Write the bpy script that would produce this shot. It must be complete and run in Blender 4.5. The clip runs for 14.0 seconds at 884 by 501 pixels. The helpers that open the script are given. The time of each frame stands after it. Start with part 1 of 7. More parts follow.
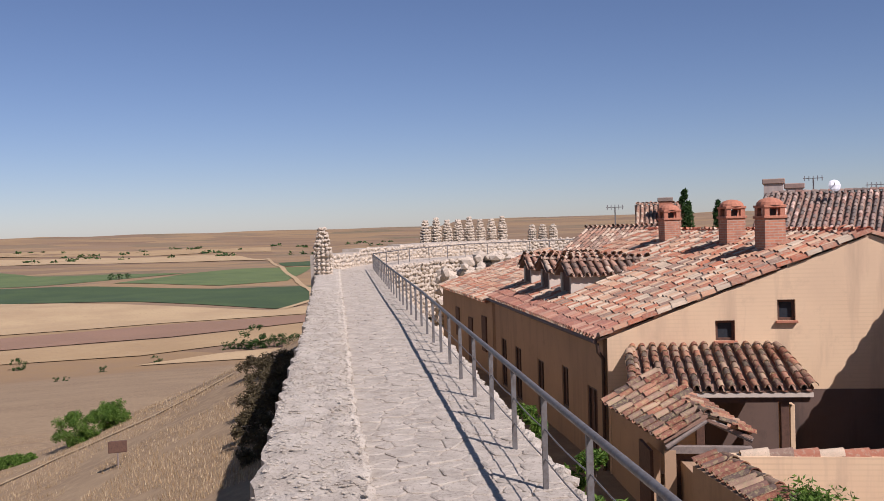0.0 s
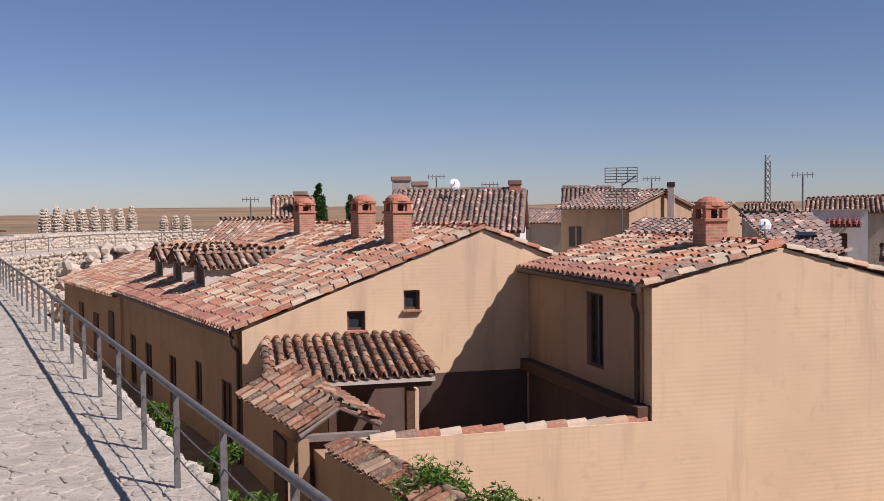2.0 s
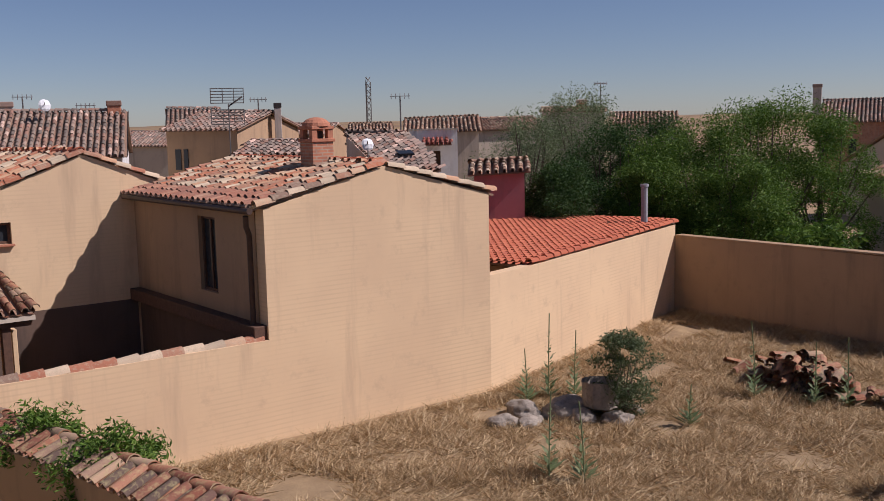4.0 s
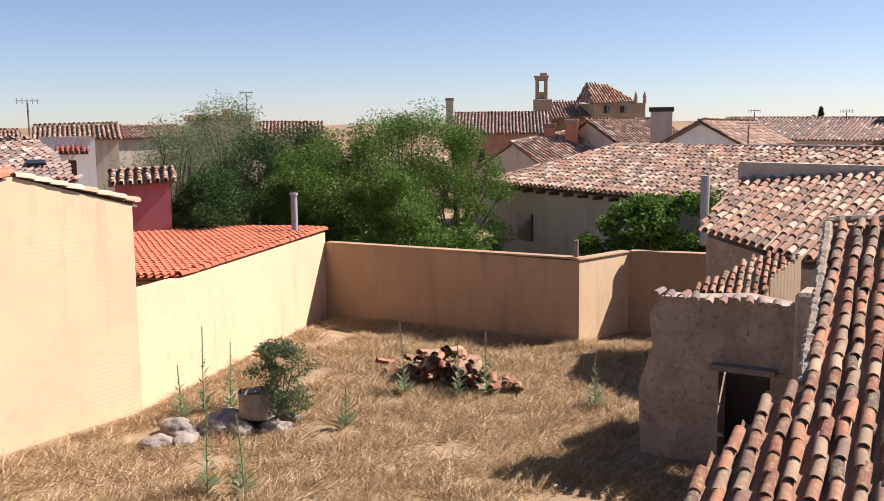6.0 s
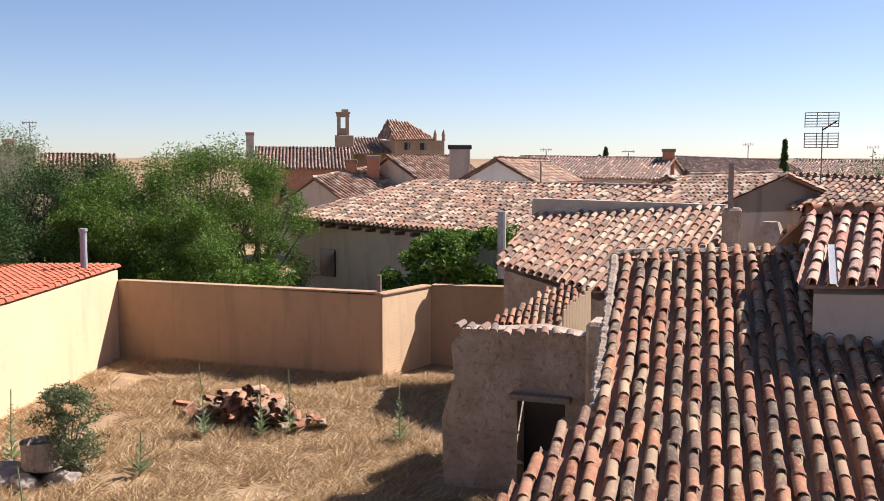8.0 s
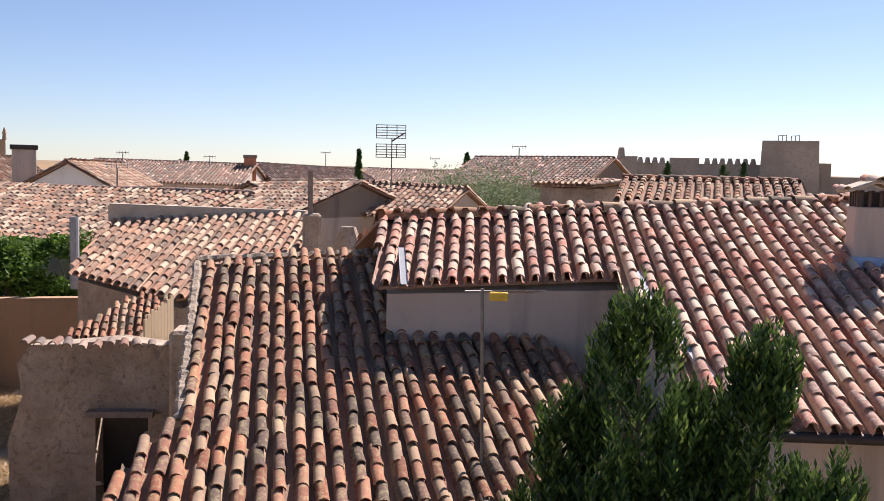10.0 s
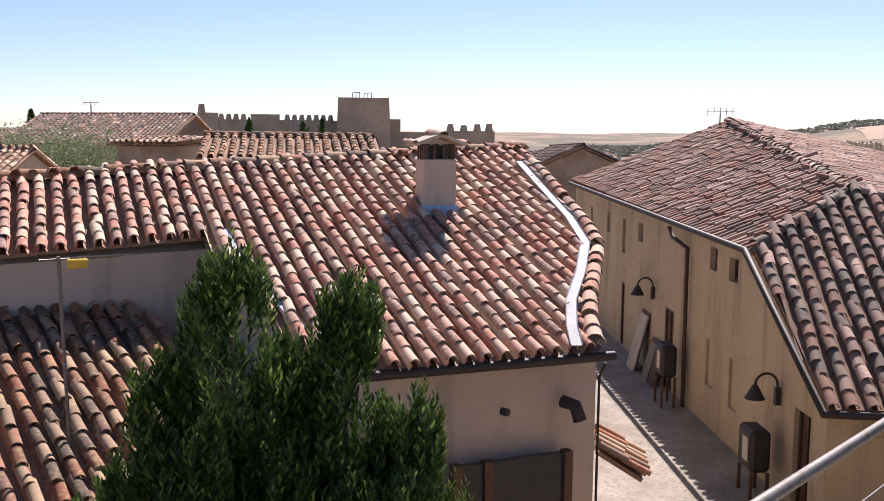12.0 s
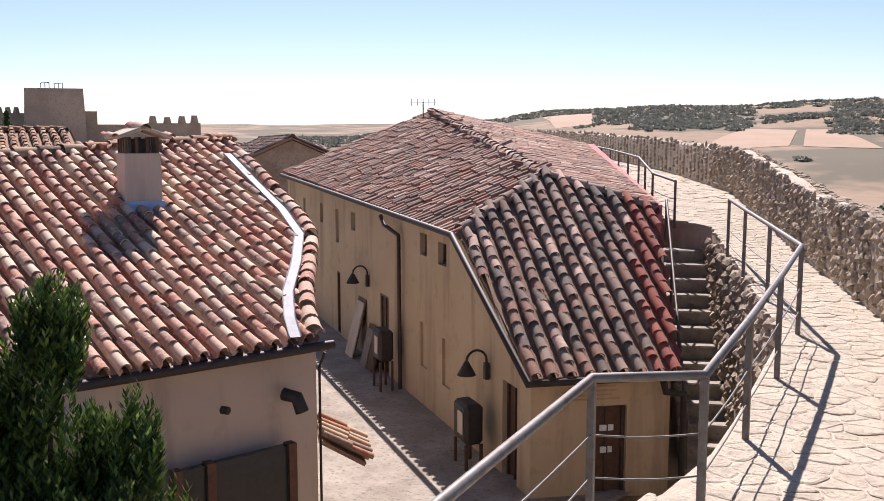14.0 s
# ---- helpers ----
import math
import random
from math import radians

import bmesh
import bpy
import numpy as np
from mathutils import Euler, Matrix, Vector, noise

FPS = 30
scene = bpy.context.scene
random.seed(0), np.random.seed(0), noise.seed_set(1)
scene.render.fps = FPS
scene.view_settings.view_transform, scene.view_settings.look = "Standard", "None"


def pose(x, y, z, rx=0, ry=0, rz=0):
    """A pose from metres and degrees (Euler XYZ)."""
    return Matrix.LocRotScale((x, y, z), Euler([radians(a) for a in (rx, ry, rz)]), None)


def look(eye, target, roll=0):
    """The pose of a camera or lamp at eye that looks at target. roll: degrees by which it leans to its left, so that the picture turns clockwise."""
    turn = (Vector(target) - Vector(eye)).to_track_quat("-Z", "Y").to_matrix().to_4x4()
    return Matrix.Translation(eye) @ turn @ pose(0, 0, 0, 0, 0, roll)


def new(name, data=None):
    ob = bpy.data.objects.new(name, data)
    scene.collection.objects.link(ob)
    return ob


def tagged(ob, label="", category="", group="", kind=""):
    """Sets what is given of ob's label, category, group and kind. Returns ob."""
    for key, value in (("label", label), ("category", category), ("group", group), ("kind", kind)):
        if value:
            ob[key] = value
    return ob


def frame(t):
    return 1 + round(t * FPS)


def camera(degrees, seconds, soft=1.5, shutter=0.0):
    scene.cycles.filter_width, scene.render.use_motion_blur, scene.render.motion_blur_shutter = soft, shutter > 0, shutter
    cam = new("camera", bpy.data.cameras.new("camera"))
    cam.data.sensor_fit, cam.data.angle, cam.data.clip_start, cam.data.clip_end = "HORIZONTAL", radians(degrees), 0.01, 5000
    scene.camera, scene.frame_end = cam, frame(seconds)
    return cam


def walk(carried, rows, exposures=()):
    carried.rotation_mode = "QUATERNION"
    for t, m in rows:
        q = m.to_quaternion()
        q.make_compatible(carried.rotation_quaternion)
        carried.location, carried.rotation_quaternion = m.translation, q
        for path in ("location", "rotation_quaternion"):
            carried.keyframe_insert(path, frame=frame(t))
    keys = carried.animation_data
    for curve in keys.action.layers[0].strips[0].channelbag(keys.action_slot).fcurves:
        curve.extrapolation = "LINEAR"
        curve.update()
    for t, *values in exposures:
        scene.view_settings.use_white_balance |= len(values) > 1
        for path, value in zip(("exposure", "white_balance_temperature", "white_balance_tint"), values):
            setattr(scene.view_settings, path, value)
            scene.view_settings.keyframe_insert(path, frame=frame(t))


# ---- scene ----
cam = camera(49.70, 14.0, soft=0.6)
EYE = Vector((0, 0, 2.5))
PATH = [
    (0, pose(0, 0, 2.5, 88.48, 1.72, -0.01)),
    (0.5, pose(0, 0, 2.5, 88.48, 1.69, -2.89)),
    (1, pose(0, 0, 2.5, 88.24, 1.44, -7.97)),
    (1.5, pose(0, 0, 2.5, 88.06, 1.22, -14.26)),
    (2, pose(0, 0, 2.5, 87.58, 0.64, -21.62)),
    (2.5, pose(0, 0, 2.5, 86.60, 0.73, -28.47)),
    (3, pose(0, 0, 2.5, 85.22, 1.19, -34.12)),
    (3.5, pose(0, 0, 2.5, 83.83, 1.28, -39.04)),
    (4, pose(0, 0, 2.5, 82.51, 1.24, -44.75)),
    (4.2, pose(0, 0, 2.5, 82.10, 1.40, -47.13)),
    (6.3, pose(0, 0, 2.5, 83.17, 0.41, -67.61)),
    (6.5, pose(0, 0, 2.5, 83.45, 0.26, -68.76)),
    (7, pose(0, 0, 2.5, 83.99, -0.09, -71.24)),
    (7.2, pose(0, 0, 2.5, 84.15, -0.12, -72.54)),
    (9.3, pose(0, 0, 2.5, 85.17, -0.12, -89.42)),
    (9.5, pose(0, 0, 2.5, 85.13, -0.28, -92.57)),
    (10, pose(0, 0, 2.5, 85.39, -1.21, -101.93)),
    (10.5, pose(0, 0, 2.5, 85.37, -0.81, -109.89)),
    (11, pose(0, 0, 2.5, 84.84, -1.08, -115.65)),
    (11.5, pose(0, 0, 2.5, 83.67, -0.65, -121.05)),
    (12, pose(0, 0, 2.5, 83.20, -0.55, -126.51)),
    (12.5, pose(0, 0, 2.5, 83.66, -0.67, -131.04)),
    (13, pose(0, 0, 2.5, 84.15, -0.60, -134.55)),
    (13.5, pose(0, 0, 2.5, 83.41, -0.44, -139.20)),
    (14, pose(0, 0, 2.5, 82.76, 0.02, -143.72)),
]
EXPOSURES = [(0, 0.1, 6000, 26), (2.2, 0.08, 6000, 26), (3, 0.02, 6050, 26), (4.2, -0.14, 6100, 25), (6.3, 0.94, 6350, 22), (7.2, 0.96, 6350, 22), (9.3, 0.92, 6350, 22), (14, 0.89, 6400, 23)]
walk(cam, PATH, EXPOSURES)

# ---- light ----
SUN_BEARING, SUN_HEIGHT = 141, 45.5
world = bpy.data.worlds.new("sky")
world.use_nodes = True
scene.world = world
wn = world.node_tree
sky = wn.nodes.new("ShaderNodeTexSky")
sky.sky_type, sky.sun_disc = "NISHITA", False
sky.sun_elevation, sky.sun_rotation = radians(SUN_HEIGHT), radians(SUN_BEARING)
sky.altitude, sky.air_density, sky.dust_density, sky.ozone_density = 1800, 1.0, 0.8, 2.5
wn.links.new(sky.outputs[0], wn.nodes["Background"].inputs[0])
wn.nodes["Background"].inputs[1].default_value = 0.065
sun = new("sun", bpy.data.lights.new("sun", "SUN"))
sun.data.energy, sun.data.angle, sun.data.color = 5.0, radians(0.5), (1, 0.95, 0.87)
sun.matrix_world = look((0, 0, 60), (-60 * math.sin(radians(SUN_BEARING)), -60 * math.cos(radians(SUN_BEARING)), 60 - 60 * math.tan(radians(SUN_HEIGHT))))


# ---- materials ----
def material(name, rough=0.85, metal=0.0):
    m = bpy.data.materials.new(name)
    m.use_nodes = True
    b = m.node_tree.nodes["Principled BSDF"]
    b.inputs["Roughness"].default_value, b.inputs["Metallic"].default_value = rough, metal
    b.inputs["Specular IOR Level"].default_value = 0.25
    return m, m.node_tree, b


def ramp(nt, fac, stops, hard=False):
    r = nt.nodes.new("ShaderNodeValToRGB")
    while len(r.color_ramp.elements) < len(stops):
        r.color_ramp.elements.new(0.5)
    for e, (p, c) in zip(r.color_ramp.elements, stops):
        e.position, e.color = p, (*c, 1)
    if hard:
        r.color_ramp.interpolation = "CONSTANT"
    nt.links.new(fac, r.inputs[0])
    return r.outputs[0]


def grain(nt, scale, detail=6, rough=0.6, kind="ShaderNodeTexNoise", stretch=None, space="Object"):
    n = nt.nodes.new(kind)
    n.inputs["Scale"].default_value = scale
    if kind == "ShaderNodeTexNoise":
        n.inputs["Detail"].default_value, n.inputs["Roughness"].default_value = detail, rough
    co = nt.nodes.new("ShaderNodeTexCoord") if space == "Object" else nt.nodes.new("ShaderNodeNewGeometry")
    out = co.outputs["Object" if space == "Object" else "Position"]
    if stretch:
        mp = nt.nodes.new("ShaderNodeMapping")
        mp.inputs["Scale"].default_value = stretch
        nt.links.new(out, mp.inputs[0])
        out = mp.outputs[0]
    nt.links.new(out, n.inputs["Vector"])
    return n


def mix(nt, fac, a, b, blend="MIX"):
    m = nt.nodes.new("ShaderNodeMix")
    m.data_type, m.blend_type = "RGBA", blend
    for key, v in ((0, fac), (6, a), (7, b)):
        if isinstance(v, (int, float)):
            m.inputs[key].default_value = v
        elif isinstance(v, tuple):
            m.inputs[key].default_value = (*v, 1)
        else:
            nt.links.new(v, m.inputs[key])
    return m.outputs[2]


def bump(nt, b, height, strength=0.4, distance=0.02):
    n = nt.nodes.new("ShaderNodeBump")
    n.inputs["Strength"].default_value, n.inputs["Distance"].default_value = strength, distance
    nt.links.new(height, n.inputs["Height"])
    nt.links.new(n.outputs[0], b.inputs["Normal"])


def contrast(nt, fac, low, high):
    r = nt.nodes.new("ShaderNodeMapRange")
    r.inputs[1].default_value, r.inputs[2].default_value = low, high
    nt.links.new(fac, r.inputs[0])
    return r.outputs[0]


def rough_mat(name, a, b, c, scale=3.0, fine=40.0, rough=0.9, strength=0.5, distance=0.02, stretch=None):
    """Two colours in patches, a third in fine specks, with relief."""
    m, nt, p = material(name, rough)
    big = grain(nt, scale, stretch=stretch, space="World")
    small = grain(nt, fine, 4, 0.7, space="World")
    col = mix(nt, contrast(nt, big.outputs[0], 0.38, 0.62), a, b)
    col = mix(nt, contrast(nt, small.outputs[0], 0.52, 0.75), col, c)
    nt.links.new(col, p.inputs[0])
    bump(nt, p, small.outputs[0], strength, distance)
    return m


def tile_mat(name, stops, lichen=(0.42, 0.38, 0.26), amount=0.5, dark=(0.10, 0.07, 0.055), soot=0.45):
    """Fired clay: each tile its own shade, with lichen and dark weathering."""
    m, nt, p = material(name, 0.88)
    info, geo = nt.nodes.new("ShaderNodeObjectInfo"), nt.nodes.new("ShaderNodeNewGeometry")
    add = nt.nodes.new("ShaderNodeMath")
    add.operation = "ADD"
    nt.links.new(info.outputs["Random"], add.inputs[0])
    nt.links.new(geo.outputs["Random Per Island"], add.inputs[1])
    frac = nt.nodes.new("ShaderNodeMath")
    frac.operation = "FRACT"
    nt.links.new(add.outputs[0], frac.inputs[0])
    col = ramp(nt, frac.outputs[0], [(p * 0.86, c) for p, c in stops], True)
    patch = grain(nt, 1.1, 5, 0.65, space="World")
    spots = grain(nt, 14, 6, 0.7, space="World")
    fine = grain(nt, 90, 4, 0.7, space="World")
    mul = nt.nodes.new("ShaderNodeMath")
    mul.operation = "MULTIPLY"
    nt.links.new(contrast(nt, spots.outputs[0], 0.48, 0.62), mul.inputs[0])
    mul.inputs[1].default_value = amount
    col = mix(nt, mul.outputs[0], col, lichen)
    mul2 = nt.nodes.new("ShaderNodeMath")
    mul2.operation = "MULTIPLY"
    nt.links.new(contrast(nt, patch.outputs[0], 0.42, 0.70), mul2.inputs[0])
    mul2.inputs[1].default_value = soot
    col = mix(nt, mul2.outputs[0], col, dark)
    col = mix(nt, contrast(nt, fine.outputs[0], 0.55, 0.85), col, dark)
    nt.links.new(col, p.inputs[0])
    bump(nt, p, spots.outputs[0], 0.35, 0.015)
    return m


def plaster_mat(name, a, b, stain, course=0.0):
    """Rendered wall: broad patches, rain streaks, faint brick courses under the coat."""
    m, nt, p = material(name, 0.93)
    big = grain(nt, 0.45, 5, 0.6, space="World")
    streak = grain(nt, 1.6, 5, 0.65, stretch=(1, 1, 0.12), space="World")
    fine = grain(nt, 55, 5, 0.7, space="World")
    col = mix(nt, contrast(nt, big.outputs[0], 0.35, 0.68), a, b)
    col = mix(nt, contrast(nt, streak.outputs[0], 0.52, 0.76), col, stain)
    blot = grain(nt, 2.3, 6, 0.7, space="World")
    col = mix(nt, contrast(nt, blot.outputs[0], 0.56, 0.9), col, stain)
    h = fine.outputs[0]
    if course:
        wave = grain(nt, 1.0, kind="ShaderNodeTexWave", stretch=(0.02, 0.02, course), space="World")
        wave.bands_direction, wave.inputs["Distortion"].default_value = "Z", 1.2
        wave.inputs["Detail"].default_value = 3
        shade = nt.nodes.new("ShaderNodeMath")
        shade.operation = "MULTIPLY"
        nt.links.new(contrast(nt, wave.outputs[0], 0.6, 1.0), shade.inputs[0])
        nt.links.new(contrast(nt, grain(nt, 0.8, 4, 0.6, space="World").outputs[0], 0.35, 0.95), shade.inputs[1])
        col = mix(nt, shade.outputs[0], col, tuple(v * 0.9 for v in b))
    nt.links.new(col, p.inputs[0])
    bump(nt, p, h, 0.3, 0.008)
    return m


def plain_mat(name, colour, rough=0.7, metal=0.0, wear=None, scale=12):
    m, nt, p = material(name, rough, metal)
    n = grain(nt, scale, 5, 0.7, space="World")
    nt.links.new(mix(nt, contrast(nt, n.outputs[0], 0.4, 0.75), colour, wear or tuple(v * 0.72 for v in colour)), p.inputs[0])
    bump(nt, p, n.outputs[0], 0.2, 0.005)
    return m


def leaf_mat(name, a, b, c, rough=0.6):
    m, nt, p = material(name, rough)
    geo = nt.nodes.new("ShaderNodeNewGeometry")
    col = ramp(nt, geo.outputs["Random Per Island"], [(0.0, a), (0.55, b), (1.0, c)])
    nt.links.new(col, p.inputs[0])
    tr = nt.nodes.new("ShaderNodeBsdfTranslucent")
    nt.links.new(col, tr.inputs[0])
    mx = nt.nodes.new("ShaderNodeMixShader")
    mx.inputs[0].default_value = 0.3
    out = nt.nodes["Material Output"]
    nt.links.new(p.outputs[0], mx.inputs[1])
    nt.links.new(tr.outputs[0], mx.inputs[2])
    nt.links.new(mx.outputs[0], out.inputs[0])
    return m


TILE_RED = tile_mat("old_red_tile", [(0, (0.24, 0.085, 0.05)), (0.16, (0.40, 0.19, 0.115)), (0.3, (0.26, 0.11, 0.07)), (0.45, (0.46, 0.30, 0.19)), (0.58, (0.13, 0.085, 0.065)), (0.72, (0.38, 0.16, 0.09)), (0.84, (0.33, 0.21, 0.14)), (1, (0.20, 0.11, 0.08))], lichen=(0.47, 0.40, 0.19), amount=0.5, dark=(0.055, 0.045, 0.035), soot=0.42)
TILE_PINK = tile_mat("pink_tile", [(0, (0.42, 0.17, 0.115)), (0.16, (0.56, 0.35, 0.25)), (0.3, (0.46, 0.21, 0.14)), (0.44, (0.62, 0.47, 0.34)), (0.6, (0.27, 0.16, 0.125)), (0.72, (0.54, 0.30, 0.21)), (0.86, (0.58, 0.42, 0.31)), (1, (0.36, 0.20, 0.15))], lichen=(0.60, 0.52, 0.39), amount=0.55, dark=(0.10, 0.08, 0.065), soot=0.12)
TILE_TAN = tile_mat("tan_tile", [(0, (0.46, 0.16, 0.08)), (0.16, (0.56, 0.36, 0.22)), (0.3, (0.40, 0.16, 0.09)), (0.44, (0.64, 0.49, 0.33)), (0.6, (0.28, 0.18, 0.125)), (0.72, (0.54, 0.30, 0.17)), (0.86, (0.52, 0.40, 0.27)), (1, (0.40, 0.2, 0.12))], lichen=(0.48, 0.40, 0.27), amount=0.45, dark=(0.09, 0.065, 0.05), soot=0.25)
TILE_GREY = tile_mat("weathered_grey_tile", [(0, (0.260, 0.142, 0.100)), (0.18, (0.354, 0.236, 0.183)), (0.34, (0.177, 0.136, 0.112)), (0.5, (0.389, 0.271, 0.206)), (0.64, (0.236, 0.171, 0.136)), (0.78, (0.342, 0.177, 0.124)), (0.92, (0.661, 0.448, 0.342)), (1, (0.283, 0.212, 0.165))], lichen=(0.30, 0.26, 0.20), amount=0.5, dark=(0.06, 0.05, 0.042), soot=0.4)
TILE_BROWN = tile_mat("red_brown_tile", [(0, (0.30, 0.14, 0.095)), (0.18, (0.40, 0.245, 0.185)), (0.34, (0.20, 0.125, 0.095)), (0.5, (0.45, 0.29, 0.215)), (0.64, (0.26, 0.16, 0.125)), (0.78, (0.40, 0.185, 0.125)), (0.92, (0.62, 0.43, 0.33)), (1, (0.30, 0.2, 0.15))], lichen=(0.36, 0.29, 0.21), amount=0.4, dark=(0.07, 0.055, 0.045), soot=0.3)
TILE_ORANGE = tile_mat("new_orange_tile", [(0, (0.448, 0.12, 0.06)), (0.5, (0.496, 0.144, 0.072)), (1, (0.416, 0.112, 0.06))], lichen=(0.44, 0.192, 0.112), amount=0.3, dark=(0.272, 0.08, 0.048), soot=0.3)
TILE_PALE = tile_mat("pale_tile", [(0, (0.37, 0.19, 0.12)), (0.2, (0.52, 0.37, 0.25)), (0.36, (0.30, 0.175, 0.115)), (0.52, (0.60, 0.46, 0.32)), (0.68, (0.19, 0.125, 0.09)), (0.84, (0.46, 0.26, 0.165)), (1, (0.34, 0.22, 0.155))], lichen=(0.47, 0.39, 0.27), amount=0.4, dark=(0.07, 0.055, 0.045), soot=0.3)
TILE_EAVE = tile_mat("reddish_eave_tile", [(0, (0.38, 0.16, 0.10)), (0.35, (0.46, 0.22, 0.135)), (0.7, (0.33, 0.15, 0.10)), (1, (0.5, 0.28, 0.18))], lichen=(0.46, 0.30, 0.2), amount=0.4, soot=0.3)
DECK = rough_mat("clay_bedding", (0.34, 0.21, 0.14), (0.26, 0.16, 0.11), (0.2, 0.13, 0.09), 2, 30)
ROCK = rough_mat("field_rock", (0.36, 0.31, 0.25), (0.25, 0.21, 0.17), (0.12, 0.10, 0.08), 3, 16, 0.95, 0.8, 0.03)
# Leaf colour greyed and lightened to stand in for distance haze.
SCRUB = leaf_mat("haze_lightened_scrub", (0.15, 0.16, 0.13), (0.18, 0.185, 0.15), (0.215, 0.215, 0.175))
# Leaf brown darkened to stand in for the wall's shadow on the slope.
SHADE_SCRUB = leaf_mat("shade_brown_scrub", (0.06, 0.045, 0.025), (0.09, 0.07, 0.035), (0.14, 0.11, 0.05))
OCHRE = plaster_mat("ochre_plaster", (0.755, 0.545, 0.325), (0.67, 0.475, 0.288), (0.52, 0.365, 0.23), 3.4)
# Darker OCHRE: shade put into the colour on west walls, plain dull ochre elsewhere.
OCHRE_DULL_SHADE = plaster_mat("dull_shade_ochre_plaster", (0.44, 0.29, 0.17), (0.38, 0.25, 0.15), (0.28, 0.19, 0.12))
CREAM = plaster_mat("cream_plaster", (0.58, 0.49, 0.38), (0.52, 0.44, 0.34), (0.36, 0.30, 0.24))
YELLOW = plaster_mat("yellow_plaster", (0.52, 0.405, 0.265), (0.44, 0.335, 0.21), (0.27, 0.20, 0.135))
# Dark colour standing in for the shade inside the courtyard's ground-floor recess.
RECESS_SHADE = plaster_mat("recess_shade_brown", (0.15, 0.10, 0.075), (0.12, 0.08, 0.06), (0.08, 0.06, 0.05))
TILE_BRICK = tile_mat("dark_red_tile", [(0, (0.336, 0.091, 0.063)), (0.5, (0.392, 0.119, 0.077)), (1, (0.294, 0.091, 0.07))], lichen=(0.35, 0.175, 0.126), amount=0.3, soot=0.35)
WHITE = plaster_mat("whitewash", (0.78, 0.76, 0.72), (0.70, 0.67, 0.62), (0.50, 0.46, 0.40))
GREY_RENDER = plaster_mat("grey_render", (0.52, 0.43, 0.36), (0.45, 0.37, 0.31), (0.30, 0.25, 0.21))
PINK = plaster_mat("pink_plaster", (0.55, 0.20, 0.19), (0.47, 0.17, 0.17), (0.36, 0.16, 0.14))
ADOBE = rough_mat("crumbling_adobe", (0.46, 0.37, 0.28), (0.34, 0.26, 0.19), (0.20, 0.15, 0.11), 1.6, 9, 0.95, 0.8, 0.06)
LIME = rough_mat("pale_limestone", (0.60, 0.53, 0.415), (0.47, 0.405, 0.31), (0.22, 0.18, 0.135), 2.2, 34, 0.95, 0.9, 0.03)
LIME_WARM = rough_mat("warm_limestone", (0.60, 0.50, 0.37), (0.48, 0.40, 0.30), (0.28, 0.23, 0.17), 1.8, 22, 0.95, 0.7, 0.03)
PAVE = rough_mat("worn_flagstone", (0.52, 0.455, 0.355), (0.41, 0.355, 0.275), (0.23, 0.19, 0.145), 2.6, 24, 0.95, 0.8, 0.03)
MORTAR = rough_mat("gritty_mortar", (0.52, 0.45, 0.36), (0.42, 0.36, 0.28), (0.30, 0.26, 0.20), 3, 45, 0.95, 0.6, 0.015)
RUBBLE = rough_mat("brown_rubble", (0.42, 0.33, 0.24), (0.30, 0.24, 0.18), (0.18, 0.14, 0.11), 2.0, 18, 0.95, 0.8, 0.04)
# Stone base lightened so its colour carries the haze of distance.
CASTLE = rough_mat("castle_stone", (0.44, 0.37, 0.30), (0.35, 0.29, 0.235), (0.24, 0.20, 0.165), 0.3, 3, 0.95, 0.5, 0.05)
BRICK = rough_mat("orange_brick", (0.50, 0.21, 0.12), (0.42, 0.17, 0.10), (0.30, 0.14, 0.09), 9, 40, 0.9, 0.4)
STEEL = plain_mat("weathered_steel_paint", (0.20, 0.19, 0.175), 0.55, 0.35, (0.13, 0.10, 0.08))
ZINC = plain_mat("zinc_sheet", (0.36, 0.37, 0.38), 0.7, 0.1, (0.26, 0.26, 0.27), 5)
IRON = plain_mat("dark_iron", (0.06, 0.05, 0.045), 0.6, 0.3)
BROWN = plain_mat("brown_gutter_paint", (0.09, 0.055, 0.04), 0.5)
WOOD = plain_mat("dark_stained_wood", (0.13, 0.07, 0.045), 0.75, 0, (0.07, 0.04, 0.03))
WOOD_GREY = plain_mat("grey_weathered_wood", (0.26, 0.21, 0.17), 0.85, 0, (0.15, 0.12, 0.1))
GLASS = plain_mat("dim_window_glass", (0.035, 0.04, 0.045), 0.12)
PAINT_BLUE = plain_mat("blue_flashing", (0.30, 0.42, 0.62), 0.6)
PAINT_WHITE = plain_mat("white_enamel", (0.8, 0.8, 0.78), 0.5)
YELLOW_BOX = plain_mat("yellow_plastic", (0.65, 0.42, 0.05), 0.5)
COBBLE = rough_mat("worn_cobble", (0.36, 0.32, 0.265), (0.26, 0.225, 0.18), (0.13, 0.11, 0.09), 1.5, 11, 0.95, 0.7, 0.03)
STRAW = leaf_mat("dry_straw", (0.29, 0.19, 0.09), (0.49, 0.345, 0.18), (0.71, 0.56, 0.34))
LEAF = leaf_mat("green_leaf", (0.035, 0.08, 0.01), (0.095, 0.18, 0.022), (0.19, 0.29, 0.05))
LEAF_DARK = leaf_mat("dark_leaf", (0.025, 0.055, 0.015), (0.04, 0.09, 0.02), (0.07, 0.13, 0.03))
LEAF_PALE = leaf_mat("olive_leaf", (0.12, 0.165, 0.07), (0.18, 0.23, 0.105), (0.26, 0.305, 0.165))
